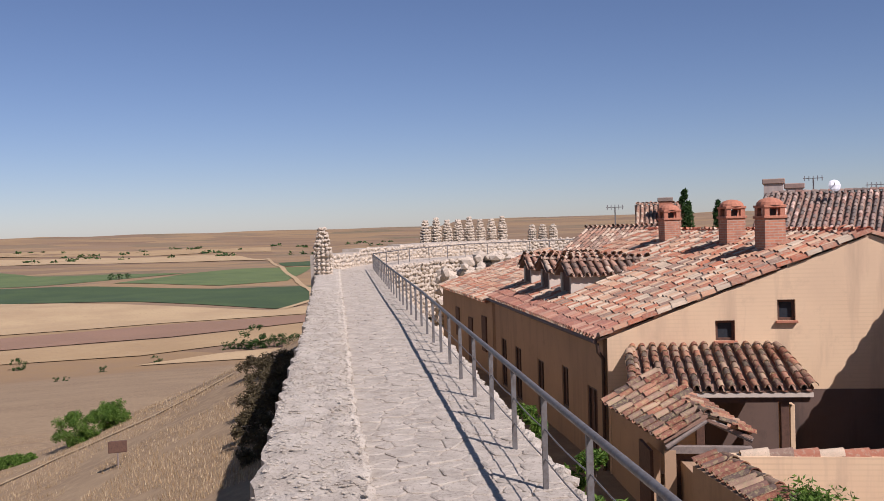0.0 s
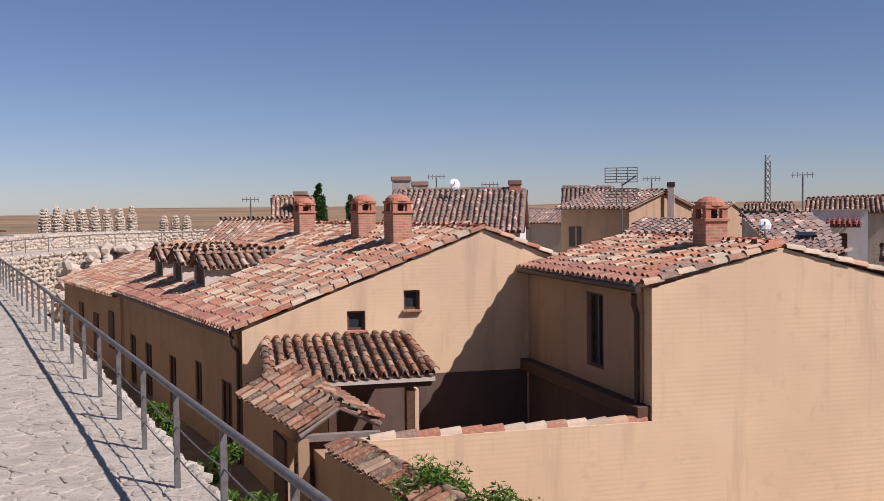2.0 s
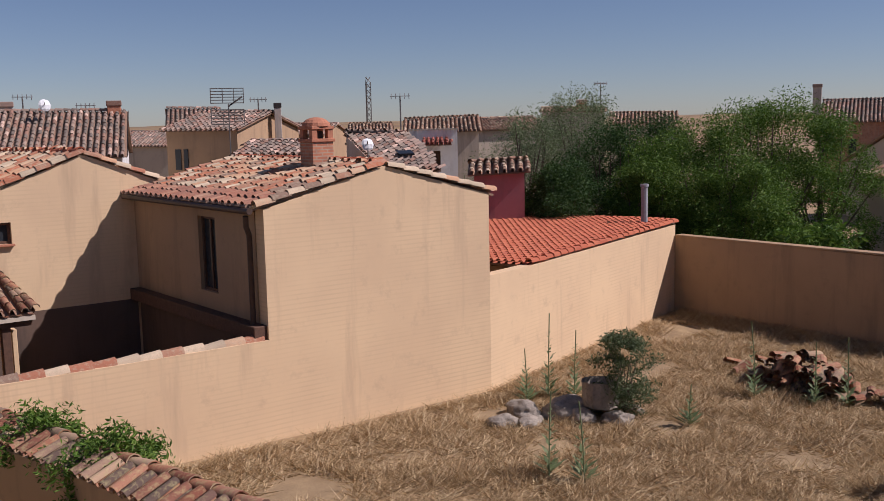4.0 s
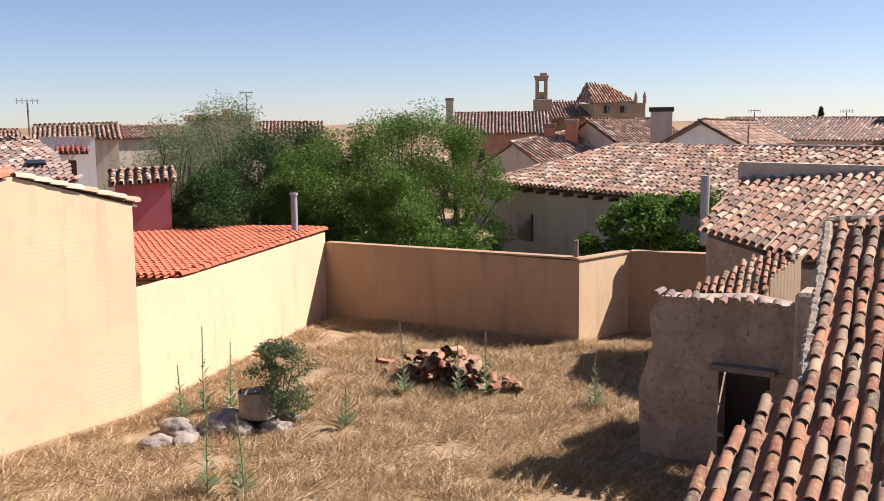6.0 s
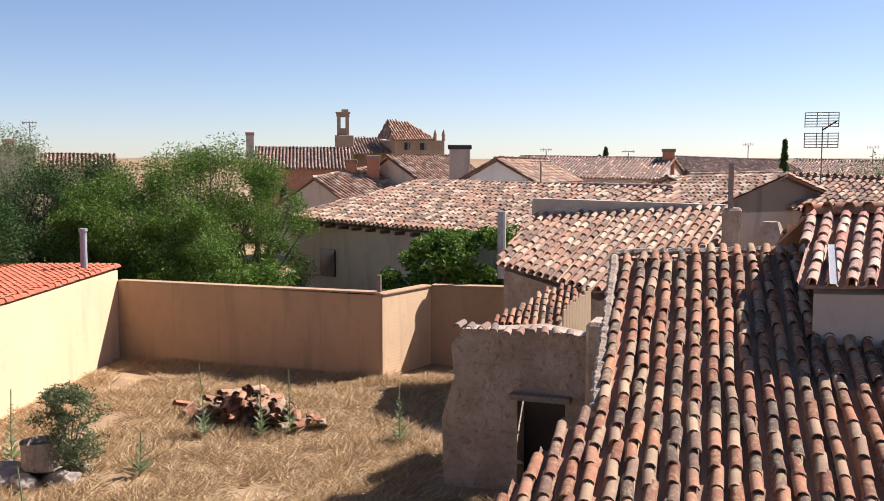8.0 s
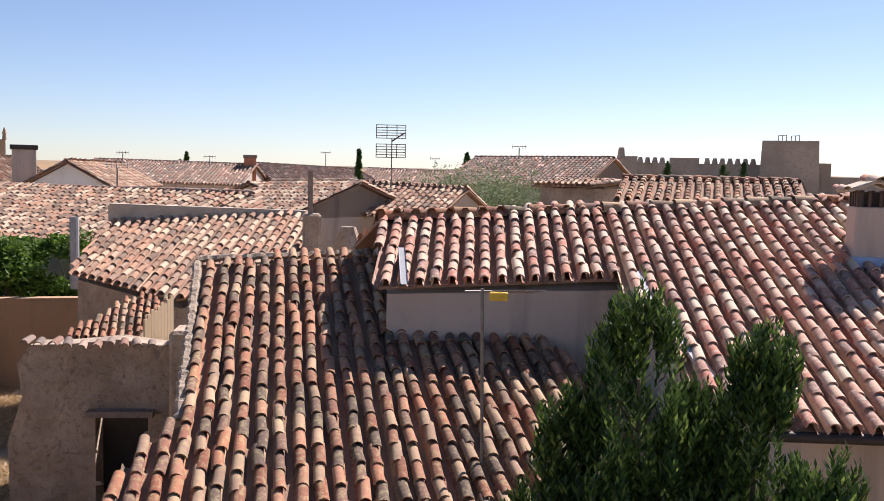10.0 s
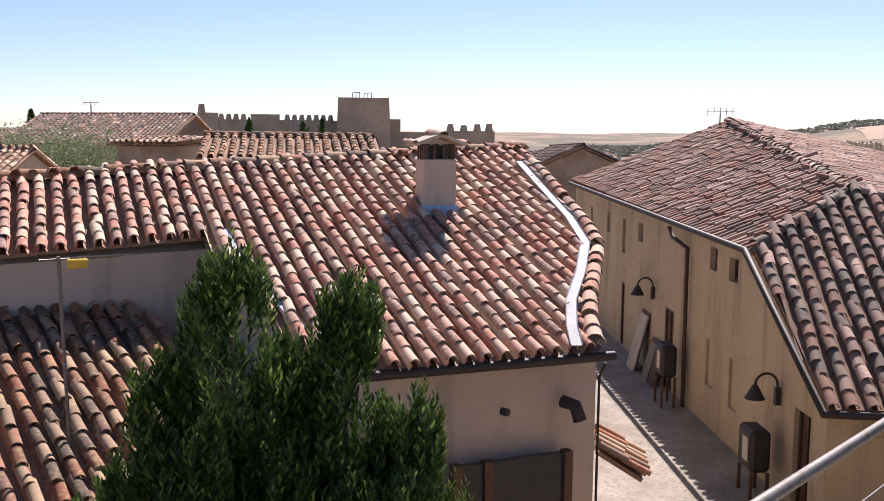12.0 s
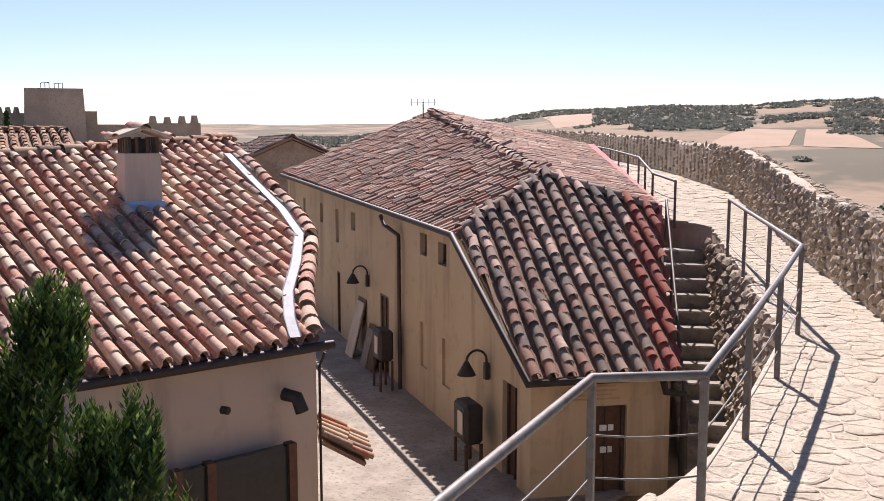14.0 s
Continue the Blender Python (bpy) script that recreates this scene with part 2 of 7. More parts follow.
LEAF_LAUREL = leaf_mat("glossy_laurel_leaf", (0.02, 0.04, 0.01), (0.05, 0.095, 0.02), (0.17, 0.235, 0.055), 0.38)
LEAF_SAGE = leaf_mat("grey_green_leaf", (0.06, 0.09, 0.035), (0.11, 0.15, 0.065), (0.19, 0.23, 0.12))
BARK = rough_mat("bark", (0.16, 0.12, 0.09), (0.11, 0.08, 0.06), (0.06, 0.05, 0.04), 6, 30)


# ---- building helpers ----
def obj(name, bm, mat, parent=None, smooth=False):
    me = bpy.data.meshes.new(name)
    bm.normal_update()
    bm.to_mesh(me)
    bm.free()
    if smooth:
        me.polygons.foreach_set("use_smooth", [True] * len(me.polygons))
    me.materials.append(mat)
    ob = new(name, me)
    if parent:
        ob.parent = parent
    return ob


def part(name, bm, mat, parent, label="", smooth=False):
    return tagged(obj(name, bm, mat, parent, smooth), label)


def thing(name, label, category, at=(0, 0, 0), group="", kind=""):
    ob = new(name)
    ob.location, ob.empty_display_size = at, 0.2
    # parts are given in world coordinates
    return tagged(ob, label, category, group, kind)


def settle(ob):
    """Parts made in world coordinates keep their place under a thing that has a location."""
    inv = Matrix.Translation(ob.location).inverted()
    for ch in ob.children:
        ch.matrix_parent_inverse = inv


def raw(name, verts, faces, mat, parent=None, kind="", smooth=False, lips=0):
    me = bpy.data.meshes.new(name)
    me.from_pydata(verts, [], faces)
    me.update()
    if smooth:
        me.polygons.foreach_set("use_smooth", [not lips or i % (2 * lips) < lips for i in range(len(me.polygons))])
    me.materials.append(mat)
    ob = new(name, me)
    if parent:
        ob.parent = parent
    return tagged(ob, kind=kind)


def box(bm, c, s, m=None, bevel=0.0):
    g = bmesh.ops.create_cube(bm, size=1, matrix=(m or Matrix()) @ Matrix.Translation(c) @ Matrix.Diagonal((*s, 1)))
    if bevel:
        bmesh.ops.bevel(bm, geom=list({e for v in g["verts"] for e in v.link_edges}), offset=bevel, segments=1, affect="EDGES")
    return bm


def box_at(c, s, turn=0, bevel=0.0):
    """A box mesh with its centre at c, turned clockwise by a bearing in degrees."""
    return box(bmesh.new(), (0, 0, 0), s, pose(*c, 0, 0, -turn), bevel)


def rod(bm, a, b, r, n=8, r2=None):
    a, b = Vector(a), Vector(b)
    d = b - a
    m = Matrix.Translation((a + b) / 2) @ d.to_track_quat("Z", "Y").to_matrix().to_4x4()
    bmesh.ops.create_cone(bm, cap_ends=True, segments=n, radius1=r, radius2=r if r2 is None else r2, depth=d.length, matrix=m)
    return bm


def rods(pairs, r, n=8):
    bm = bmesh.new()
    for a, b in pairs:
        rod(bm, a, b, r, n)
    return bm


def bed(points, r, seed=1):
    """A rough, uneven strip of mortar or earth along a line of points."""
    rng = random.Random(seed)
    pts = []
    for a, b in zip(points, points[1:]):
        a, b = Vector(a), Vector(b)
        k = max(2, int((b - a).length / (r * 0.9)))
        pts += [a.lerp(b, i / k) for i in range(k)]
    pts.append(Vector(points[-1]))
    bm = bmesh.new()
    rings = []
    for i, p in enumerate(pts):
        d = (pts[min(i + 1, len(pts) - 1)] - pts[max(i - 1, 0)]).normalized()
        side = d.cross(Vector((0, 0, 1))).normalized()
        up = side.cross(d)
        c = p + up * rng.uniform(-0.4, 0.0) * r + side * rng.uniform(-0.2, 0.2) * r
        rings.append([bm.verts.new(c + (side * math.cos(a) * 1.25 + up * math.sin(a) * 0.75) * r * rng.uniform(0.8, 1.1)) for a in (0, 1.05, 2.1, 3.14, 4.2, 5.25)])
    for p, q in zip(rings, rings[1:]):
        for i in range(6):
            bm.faces.new((p[i], p[(i + 1) % 6], q[(i + 1) % 6], q[i]))
    bm.faces.new(rings[0][::-1])
    bm.faces.new(rings[-1])
    bmesh.ops.recalc_face_normals(bm, faces=bm.faces[:])
    return bm


def tube(points, r, n=8):
    """A pipe along a line of points, in one mesh."""
    cu = bpy.data.curves.new("pipe", "CURVE")
    cu.dimensions, cu.bevel_depth, cu.bevel_resolution, cu.use_fill_caps = "3D", r, 2, True
    sp = cu.splines.new("POLY")
    sp.points.add(len(points) - 1)
    for p, q in zip(sp.points, points):
        p.co = (*q, 1)
    tmp = bpy.data.objects.new("pipe", cu)
    me = bpy.data.meshes.new_from_object(tmp)
    bm = bmesh.new()
    bm.from_mesh(me)
    bpy.data.objects.remove(tmp)
    bpy.data.meshes.remove(me)
    return bm


def wall(name, parent, p0, p1, profile, mat, th=0.3, holes=(), label="", base=None):
    """An upright wall from p0 to p1 (x, y); profile: (distance, height) round its face; th > 0 thickens to the left of the way; holes: (d0, d1, z0, z1)."""
    p0, p1 = Vector((*p0, 0)), Vector((*p1, 0))
    u = (p1 - p0).normalized()
    n = Vector((-u.y, u.x, 0))
    bm = bmesh.new()
    bm.faces.new([bm.verts.new(p0 + u * s + Vector((0, 0, z))) for s, z in profile])
    for h in holes:
        for co, no in ((p0 + u * h[0], u), (p0 + u * h[1], u), (Vector((0, 0, h[2])), Vector((0, 0, 1))), (Vector((0, 0, h[3])), Vector((0, 0, 1)))):
            bmesh.ops.bisect_plane(bm, geom=bm.verts[:] + bm.edges[:] + bm.faces[:], plane_co=co, plane_no=no, dist=1e-5)
    gone = []
    for f in bm.faces:
        c = f.calc_center_median()
        s = (c - p0).dot(u)
        if any(h[0] < s < h[1] and h[2] < c.z < h[3] for h in holes):
            gone.append(f)
    bmesh.ops.delete(bm, geom=gone, context="FACES")
    faces = bm.faces[:]
    g = bmesh.ops.extrude_face_region(bm, geom=faces)
    bmesh.ops.translate(bm, vec=n * th, verts=[v for v in g["geom"] if isinstance(v, bmesh.types.BMVert)])
    bmesh.ops.recalc_face_normals(bm, faces=bm.faces[:])
    ob = obj(name, bm, mat, parent)
    return tagged(ob, label)


def prism(name, parent, foot, z0, tops, mat, label=""):
    """A closed body over a footprint, each corner with its own top."""
    bm = bmesh.new()
    lo = [bm.verts.new((x, y, z0)) for x, y in foot]
    hi = [bm.verts.new((x, y, z)) for (x, y), z in zip(foot, tops)]
    k = len(foot)
    for i in range(k):
        bm.faces.new((lo[i], lo[(i + 1) % k], hi[(i + 1) % k], hi[i]))
    bm.faces.new(hi)
    bm.faces.new(lo[::-1])
    bmesh.ops.recalc_face_normals(bm, faces=bm.faces[:])
    return tagged(obj(name, bm, mat, parent), label)


def arc_tile(r0, r1, length, n, lip=0.018, flip=1):
    """A half-round tile, wide end at y=0; flip=-1 gives the channel."""
    v, f = [], []
    for r, y in ((r0, 0.0), (r1, length)):
        for i in range(n + 1):
            a = math.pi * i / n
            v.append((-r * math.cos(a), y, flip * r * 0.98 * math.sin(a)))
    f += [(i, i + 1, n + 2 + i, n + 1 + i) for i in range(n)]
    if lip:
        k = len(v)
        for r, y in ((r0, 0.0), (r0 - lip, 0.004)):
            for i in range(n + 1):
                a = math.pi * i / n
                v.append((-r * math.cos(a), y, flip * r * 0.98 * math.sin(a)))
        f += [(k + i + 1, k + i, k + n + 1 + i, k + n + 2 + i) for i in range(n)]
    return np.array(v), f


def many(template, faces, places):
    """Copies of a small mesh: places holds rows of (u, v, w, turn, scale, tip)."""
    P = np.array(places, float)
    c, s = np.cos(P[:, 3])[:, None], np.sin(P[:, 3])[:, None]
    t = template[None] * P[:, 4][:, None, None]
    z = t[..., 2] + t[..., 1] * np.tan(P[:, 5])[:, None]
    out = np.stack([t[..., 0] * c - t[..., 1] * s + P[:, 0][:, None], t[..., 0] * s + t[..., 1] * c + P[:, 1][:, None], z + P[:, 2][:, None]], -1)
    k = len(template)
    F = [tuple(i * k + j for j in f) for i in range(len(P)) for f in faces]
    return out.reshape(-1, 3), F


def spans(poly, u):
    """Where an upright line at u lies inside a flat outline."""
    hits = []
    for (a, b), (c, d) in zip(poly, poly[1:] + poly[:1]):
        if (a - u) * (c - u) < 0:
            hits.append(b + (d - b) * (u - a) / (c - a))
    hits.sort()
    return list(zip(hits[::2], hits[1::2]))


RNG = random.Random(5)


def tiled(parent, pts, mat, pitch=0.25, reach=0.34, single=0, n=5, skip=None, thick=0.05, seed=1, wild=1.0, edge=0.06, level=False, eave=0, eave_mat=None):
    """A tiled slope over the outline pts (its first two points are the eave, with the slope rising to the left of the way):
    deck, channel tiles, and cover tiles, the `single` lowest of which are pieces of their own;
    level: the tiles follow the steepest fall; eave: so many of the lowest rows in another clay."""
    rng = random.Random(seed)
    pts = [Vector(p) for p in pts]
    n3 = Vector((0, 0, 0))
    for a, b in zip(pts, pts[1:] + pts[:1]):
        n3 += a.cross(b)
    n3.normalize()
    if n3.z < 0:
        n3.negate()
    U = pts[1] - pts[0]
    U = (U - n3 * U.dot(n3)).normalized()
    if level:
        U = Vector((-n3.y, n3.x, 0)).normalized()
    V = n3.cross(U)
    if V.z < 0:
        V.negate()
        U.negate()
    O = pts[0]
    poly = [((p - O).dot(U), (p - O).dot(V)) for p in pts]
    M = Matrix((U, V, n3)).transposed().to_4x4()
    M.translation = O
    bm = bmesh.new()
    top = [bm.verts.new(M @ Vector((u, v, 0))) for u, v in poly]
    low = [bm.verts.new(M @ Vector((u, v, -thick))) for u, v in poly]
    k = len(poly)
    bm.faces.new(top)
    bm.faces.new(low[::-1])
    for i in range(k):
        bm.faces.new((top[i], low[i], low[(i + 1) % k], top[(i + 1) % k]))
    bmesh.ops.recalc_face_normals(bm, faces=bm.faces[:])
    part("roof_deck", bm, DECK, parent)
    r = pitch * 0.325
    cover, cf = arc_tile(r, r * 0.9, reach * 1.25, n)
    chan, hf = arc_tile(pitch * 0.36, pitch * 0.36, 1.0, 4, lip=0, flip=-1)
    us = [u for u, v in poly]
    u = min(us) + pitch * 0.5
    rows, chans = [], []
    while u < max(us):
        drift = rng.uniform(-0.008, 0.008) * wild
        for v0, v1 in spans(poly, u):
            v = v0 - edge
            off = rng.uniform(-0.05, 0.05) * wild
            nth = 0
            while v < v1 - 0.12:
                if not (skip and skip(u, v)):
                    rows.append((u + drift + rng.uniform(-0.012, 0.012) * wild, v + off * (v > v0), 0.07 + rng.uniform(0, 0.014) * wild,
                                 rng.uniform(-0.05, 0.05) * wild, rng.uniform(0.95, 1.06), -0.065 + rng.uniform(-0.02, 0.02) * wild, nth))
                nth += 1
                v += reach
        for v0, v1 in spans(poly, u + pitch / 2):
            chans.append((u + pitch / 2, v0 - edge * 0.7, v1))
        u += pitch
    verts, faces = [], []
    for cu, v0, v1 in chans:
        k = len(verts)
        a = chan.copy()
        a[:, 1] = v0 + a[:, 1] * (v1 - v0)
        a[:, 0] += cu
        a[:, 2] += 0.062
        verts += a.tolist()
        faces += [tuple(k + i for i in f) for f in hf]
    if verts:
        raw("channel_tiles", verts, faces, mat, parent, "stuff", True).matrix_basis = M
    rows.sort(key=lambda q: q[1])
    if single:
        shape = bpy.data.meshes.new("roof_tile")
        shape.from_pydata(cover.tolist(), [], cf)
        shape.polygons.foreach_set("use_smooth", [i < n for i in range(len(shape.polygons))])
        shape.materials.append(mat)
        low_shape = shape.copy()
        if eave:
            low_shape.materials[0] = eave_mat
        for q in rows[:single]:
            ob = new("roof_tile", low_shape if q[6] < eave else shape)
            ob.parent = parent
            ob.matrix_basis = M @ Matrix.Translation(q[:3]) @ Matrix.Rotation(q[3], 4, "Z") @ Matrix.Rotation(q[5], 4, "X") @ Matrix.Scale(q[4], 4)
    if rows[single:]:
        v, f = many(cover, cf, rows[single:])
        raw("cover_tiles", v.tolist(), f, mat, parent, "stuff", True, n).matrix_basis = M
    return M


def caps(parent, a, b, mat, r=0.12, step=0.36, rise=0.05, name="ridge_tile"):
    """A row of half-round tiles along a ridge, hip or verge."""
    a, b = Vector(a), Vector(b)
    d = b - a
    t, f = arc_tile(r, r * 0.85, step * 1.15, 6)
    shape = bpy.data.meshes.new(name)
    shape.from_pydata(t.tolist(), [], f)
    shape.polygons.foreach_set("use_smooth", [i < 6 for i in range(len(shape.polygons))])
    shape.materials.append(mat)
    q = d.to_track_quat("Y", "Z").to_matrix().to_4x4()
    for i in range(int(d.length / step)):
        ob = new(name, shape)
        ob.parent = parent
        ob.matrix_basis = Matrix.Translation(a + d.normalized() * step * i + Vector((0, 0, rise))) @ q @ pose(0, 0, 0, -3 + RNG.uniform(-2, 2), RNG.uniform(-6, 6), RNG.uniform(-3, 3))


def polar(b, d, z):
    return Vector((d * math.sin(radians(b)), d * math.cos(radians(b)), z))


def lump_shapes(n=5, seed=3):
    out = []
    rng = random.Random(seed)
    for i in range(n):
        bm = bmesh.new()
        bmesh.ops.create_icosphere(bm, subdivisions=1, radius=1)
        for v in bm.verts:
            v.co *= rng.uniform(0.72, 1.1)
        v = [tuple(x.co) for x in bm.verts]
        f = [tuple(x.index for x in y.verts) for y in bm.faces]
        bm.free()
        out.append((np.array(v), f))
    return out


LUMPS = lump_shapes()


def stones(name, parent, frames, mat, seed=1, kind="stuff"):
    """Uneven stones, joined: frames holds rows of (centre, x half, y half, z half, matrix)."""
    rng = random.Random(seed)
    V, F = [], []
    k = 0
    for c, sx, sy, sz, m in frames:
        v, f = LUMPS[rng.randrange(len(LUMPS))]
        a = rng.uniform(0, 6.28)
        rz = np.array([[math.cos(a), -math.sin(a), 0], [math.sin(a), math.cos(a), 0], [0, 0, 1]])
        w = (v @ rz.T) * np.array([sx, sy, sz])
        w = w @ np.array(m).T + np.array(c)
        V.append(w)
        F += [tuple(i + k for i in q) for q in f]
        k += len(v)
    return raw(name, np.concatenate(V).tolist(), F, mat, parent, kind)


def rubble_face(name, parent, a, b, z0, z1, mat, size=0.22, seed=1, out=None, bulge=0.5, top=None):
    """Rubble on an upright face from a to b; out: the unit way out of the face."""
    rng = random.Random(seed)
    a, b = Vector((*a, 0)), Vector((*b, 0))
    u = (b - a).normalized()
    o = Vector(out) if out else Vector((u.y, -u.x, 0))
    L = (b - a).length
    rows = []
    z = z0 + size * 0.4
    m = Matrix((u, Vector((0, 0, 1)), o)).transposed()
    while z < z1:
        s = rng.uniform(0, size)
        while s < L:
            w = size * rng.uniform(0.6, 1.5)
            lim = top(s) if top else z1
            if z < lim:
                c = a + u * s + Vector((0, 0, z + rng.uniform(-0.25, 0.25) * size)) + o * rng.uniform(-0.04, 0.02)
                rows.append((c, w * 0.58, size * rng.uniform(0.4, 0.62), size * bulge * rng.uniform(0.6, 1.1), m))
            s += w
        z += size * 0.82
    return stones(name, parent, rows, mat, seed)


def leaves(rng, centres, count, spread, size, flat=0.6):
    """Leaf blades scattered round the centres, thicker towards the outside of each clump."""
    V, F = [], []
    for c, r in centres:
        for _ in range(count):
            d = Vector((rng.gauss(0, 1), rng.gauss(0, 1), rng.gauss(0, 1))).normalized()
            p = Vector(c) + Vector((d.x, d.y, d.z * spread)) * r * (rng.random() ** 0.45)
            t = Vector((rng.gauss(0, 1), rng.gauss(0, 1), rng.gauss(0, 0.7) + 0.3)).normalized()
            w = t.cross(Vector((rng.gauss(0, 1), rng.gauss(0, 1), rng.gauss(0, 1)))).normalized()
            s = size * rng.uniform(0.6, 1.3)
            k = len(V)
            n = t.cross(w) * s * 0.12
            V += [tuple(p - t * s), tuple(p + w * s * flat * 0.5 + n), tuple(p + t * s), tuple(p - w * s * flat * 0.5 + n)]
            F += [(k, k + 1, k + 2), (k, k + 2, k + 3)]
    return V, F


def tree(name, label, at, height, width, mat, seed, leaf=0.16, clumps=26, count=170, trunk=0.14, low=0.3, category="tree", wisp=1.0):
    rng = random.Random(seed)
    t = thing(name, label, category, at)
    base = Vector(at)
    bm = bmesh.new()
    fork = base + Vector((0, 0, height * low))
    rod(bm, base, fork, trunk, 7, trunk * 0.75)
    cs = []
    for i in range(clumps):
        a = rng.uniform(0, 6.283)
        h = low * 0.8 + (1 - low * 0.8) * rng.random()
        bulk = math.sin(math.pi * min(1, max(0.08, (h - low * 0.6) / (1.05 - low * 0.6)))) ** 0.6
        rr = width / 2 * bulk * rng.random() ** 0.5
        c = base + Vector((rr * math.cos(a), rr * math.sin(a), height * h - height * 0.04))
        cs.append((c, width * rng.uniform(0.10, 0.2) * wisp))
        if i % 2 == 0:
            mid = fork.lerp(c, 0.5) + Vector((rng.uniform(-1, 1), rng.uniform(-1, 1), rng.uniform(0, 1))) * width * 0.05
            rod(bm, fork, mid, trunk * 0.45, 5, trunk * 0.3)
            rod(bm, mid, c, trunk * 0.3, 5, trunk * 0.1)
    part("trunk", bm, BARK, t)
    V, F = leaves(rng, cs, count, 0.85 if wisp == 1 else 1.7, leaf)
    tagged(raw("crown", V, F, mat, t), "dense leafy crown")
    settle(t)
    return t


def facing(name, t, p0, p1, d0, d1, z0, z1, mat, depth=0.12, frame_mat=None, label=""):
    """A pane or door leaf set back in an opening of the wall from p0 to p1, with its frame."""
    p0, p1 = Vector((*p0, 0)), Vector((*p1, 0))
    u = (p1 - p0).normalized()
    n = Vector((-u.y, u.x, 0))
    c = p0 + u * (d0 + d1) / 2 + n * depth + Vector((0, 0, (z0 + z1) / 2))
    m = Matrix((u, n, Vector((0, 0, 1)))).transposed().to_4x4()
    m.translation = c
    w, h = d1 - d0, z1 - z0
    ob = part(name, box(bmesh.new(), (0, 0, 0), (w, 0.04, h), m), mat, t, label)
    if frame_mat:
        bm = bmesh.new()
        for sx in (-1, 1):
            box(bm, (sx * (w / 2 - 0.03), -0.04, 0), (0.06, 0.05, h), m)
        for sz in (-1, 1):
            box(bm, (0, -0.04, sz * (h / 2 - 0.03)), (w - 0.12, 0.05, 0.06), m)
        if w > 0.6:
            box(bm, (0, -0.04, 0), (0.05, 0.04, h - 0.12), m)
        part("frame", bm, frame_mat, ob)
    return ob


# ---- ground and distance ----
def lerp_table(table, x):
    for (a, u), (b, v) in zip(table, table[1:]):
        if x <= b:
            return u + (v - u) * max(0, (x - a)) / (b - a)
    return table[-1][1]


OUTER = [(60, -7.9), (45, -6.03), (21.8, -3.23), (13.1, -2.28), (8.85, -1.77), (4, -1.45), (0, -1.3), (-4, -0.9), (-8, 0.0), (-13.1, 1.75), (-16.8, 3.2), (-18, 4.0), (-27, 8.6), (-33.9, 13.0), (-45.7, 22.0), (-71, 40), (-100, 62)]
INNER = [(60, -6.6), (49.6, -5.44), (27.2, -2.92), (14.25, -1.46), (8.75, -0.77), (4, -0.55), (0, -0.5), (-4, -0.1), (-8, 0.75), (-13.1, 2.5), (-16.8, 4.2), (-18, 4.85), (-27, 9.6), (-33.9, 14.2), (-45.7, 23.1), (-71, 41.2), (-100, 63.2)]
EDGE = [(60, -4.2), (58.5, -4.08), (35.7, -1.63), (23.4, -0.27), (16, 0.46), (11.5, 0.92), (8.5, 1.22), (4, 1.7), (0, 2.05), (-3.1, 2.5), (-5.3, 2.75), (-6.2, 2.45), (-7.45, 2.6), (-11.8, 3.45), (-15.9, 5.3), (-18.2, 6.35), (-20.9, 7.75), (-21.5, 8.15), (-21.8, 9.25), (-25.5, 11.9), (-33.9, 17.6), (-45.7, 27.2), (-71, 45.5), (-100, 68)]
RISE = [(60, 0), (-17, 0), (-19, 0.1), (-21, 0.3), (-26, 0.68), (-37, 0.9), (-50, 1.05), (-100, 1.3)]
NORTH = [(0, -9.0), (12, -9.5), (30, -10.6), (60, -13.2), (100, -17.6), (200, -29), (300, -42), (470, -62), (3000, -62), (3900, -48), (4500, -18), (4900, 0)]
SOUTH = [(0, -6.0), (30, -9), (120, -24), (400, -52), (800, -62), (1100, -48), (1700, -8), (2300, 20), (4900, 30)]
EAST = [(0, -3.5), (230, -3.5), (420, -16), (900, -28), (1600, -26), (2600, -12), (3600, 8), (4900, 26)]


def line_at(table, y):
    return lerp_table([(-a, c) for a, c in table], -y)


def land(x, y):
    r = math.hypot(x, y)
    b = math.degrees(math.atan2(x, y))
    inside = min(1, max(0, (x - lerp_table([(-a, c) for a, c in OUTER], -y)) / 0.8 - 0.5)) if -100 < y < 62 else (1.0 if 0 < b < 151 else 0.0)
    wavy = noise.noise((x * 0.004, y * 0.004, 0)) * min(6, r * 0.006) * (r > 250)
    out = lerp_table(NORTH, r)
    if b > 120:
        out = lerp_table(SOUTH, r) + (2 + 1.15 * (b - 131)) * min(1, max(0, (r - 1000) / 1300))
        k = min(1, max(0, (150 - b) / 12))
        east = lerp_table(EAST, r)
        if r > 250:
            return out * (1 - k) + east * k + wavy * 1.6
    if -70 < y < 75 and b < 120:
        bank = -4.6 - 0.42 * max(0, line_at(OUTER, min(60, y)) - x)
        out = max(out, bank) + 1.1 * math.exp(-abs(out - bank) / 1.6)
    town = lerp_table(EAST, r)
    small = 0.05 * noise.noise((x * 0.7, y * 0.7, 3)) * (r < 60)
    return out * (1 - inside) + town * inside + wavy + small


GR, gnt, gp = material("dry_land", 0.97)
gpos = gnt.nodes.new("ShaderNodeNewGeometry").outputs["Position"]
cell = grain(gnt, 0.0042, kind="ShaderNodeTexVoronoi", space="World", stretch=(1.0, 2.2, 0.0))
cell.inputs["Randomness"].default_value = 0.8
fields = ramp(gnt, cell.outputs["Color"], [(0.1, (0.29, 0.185, 0.085)), (0.35, (0.37, 0.245, 0.115)), (0.55, (0.19, 0.12, 0.07)), (0.7, (0.28, 0.19, 0.11)), (0.9, (0.12, 0.115, 0.06))])
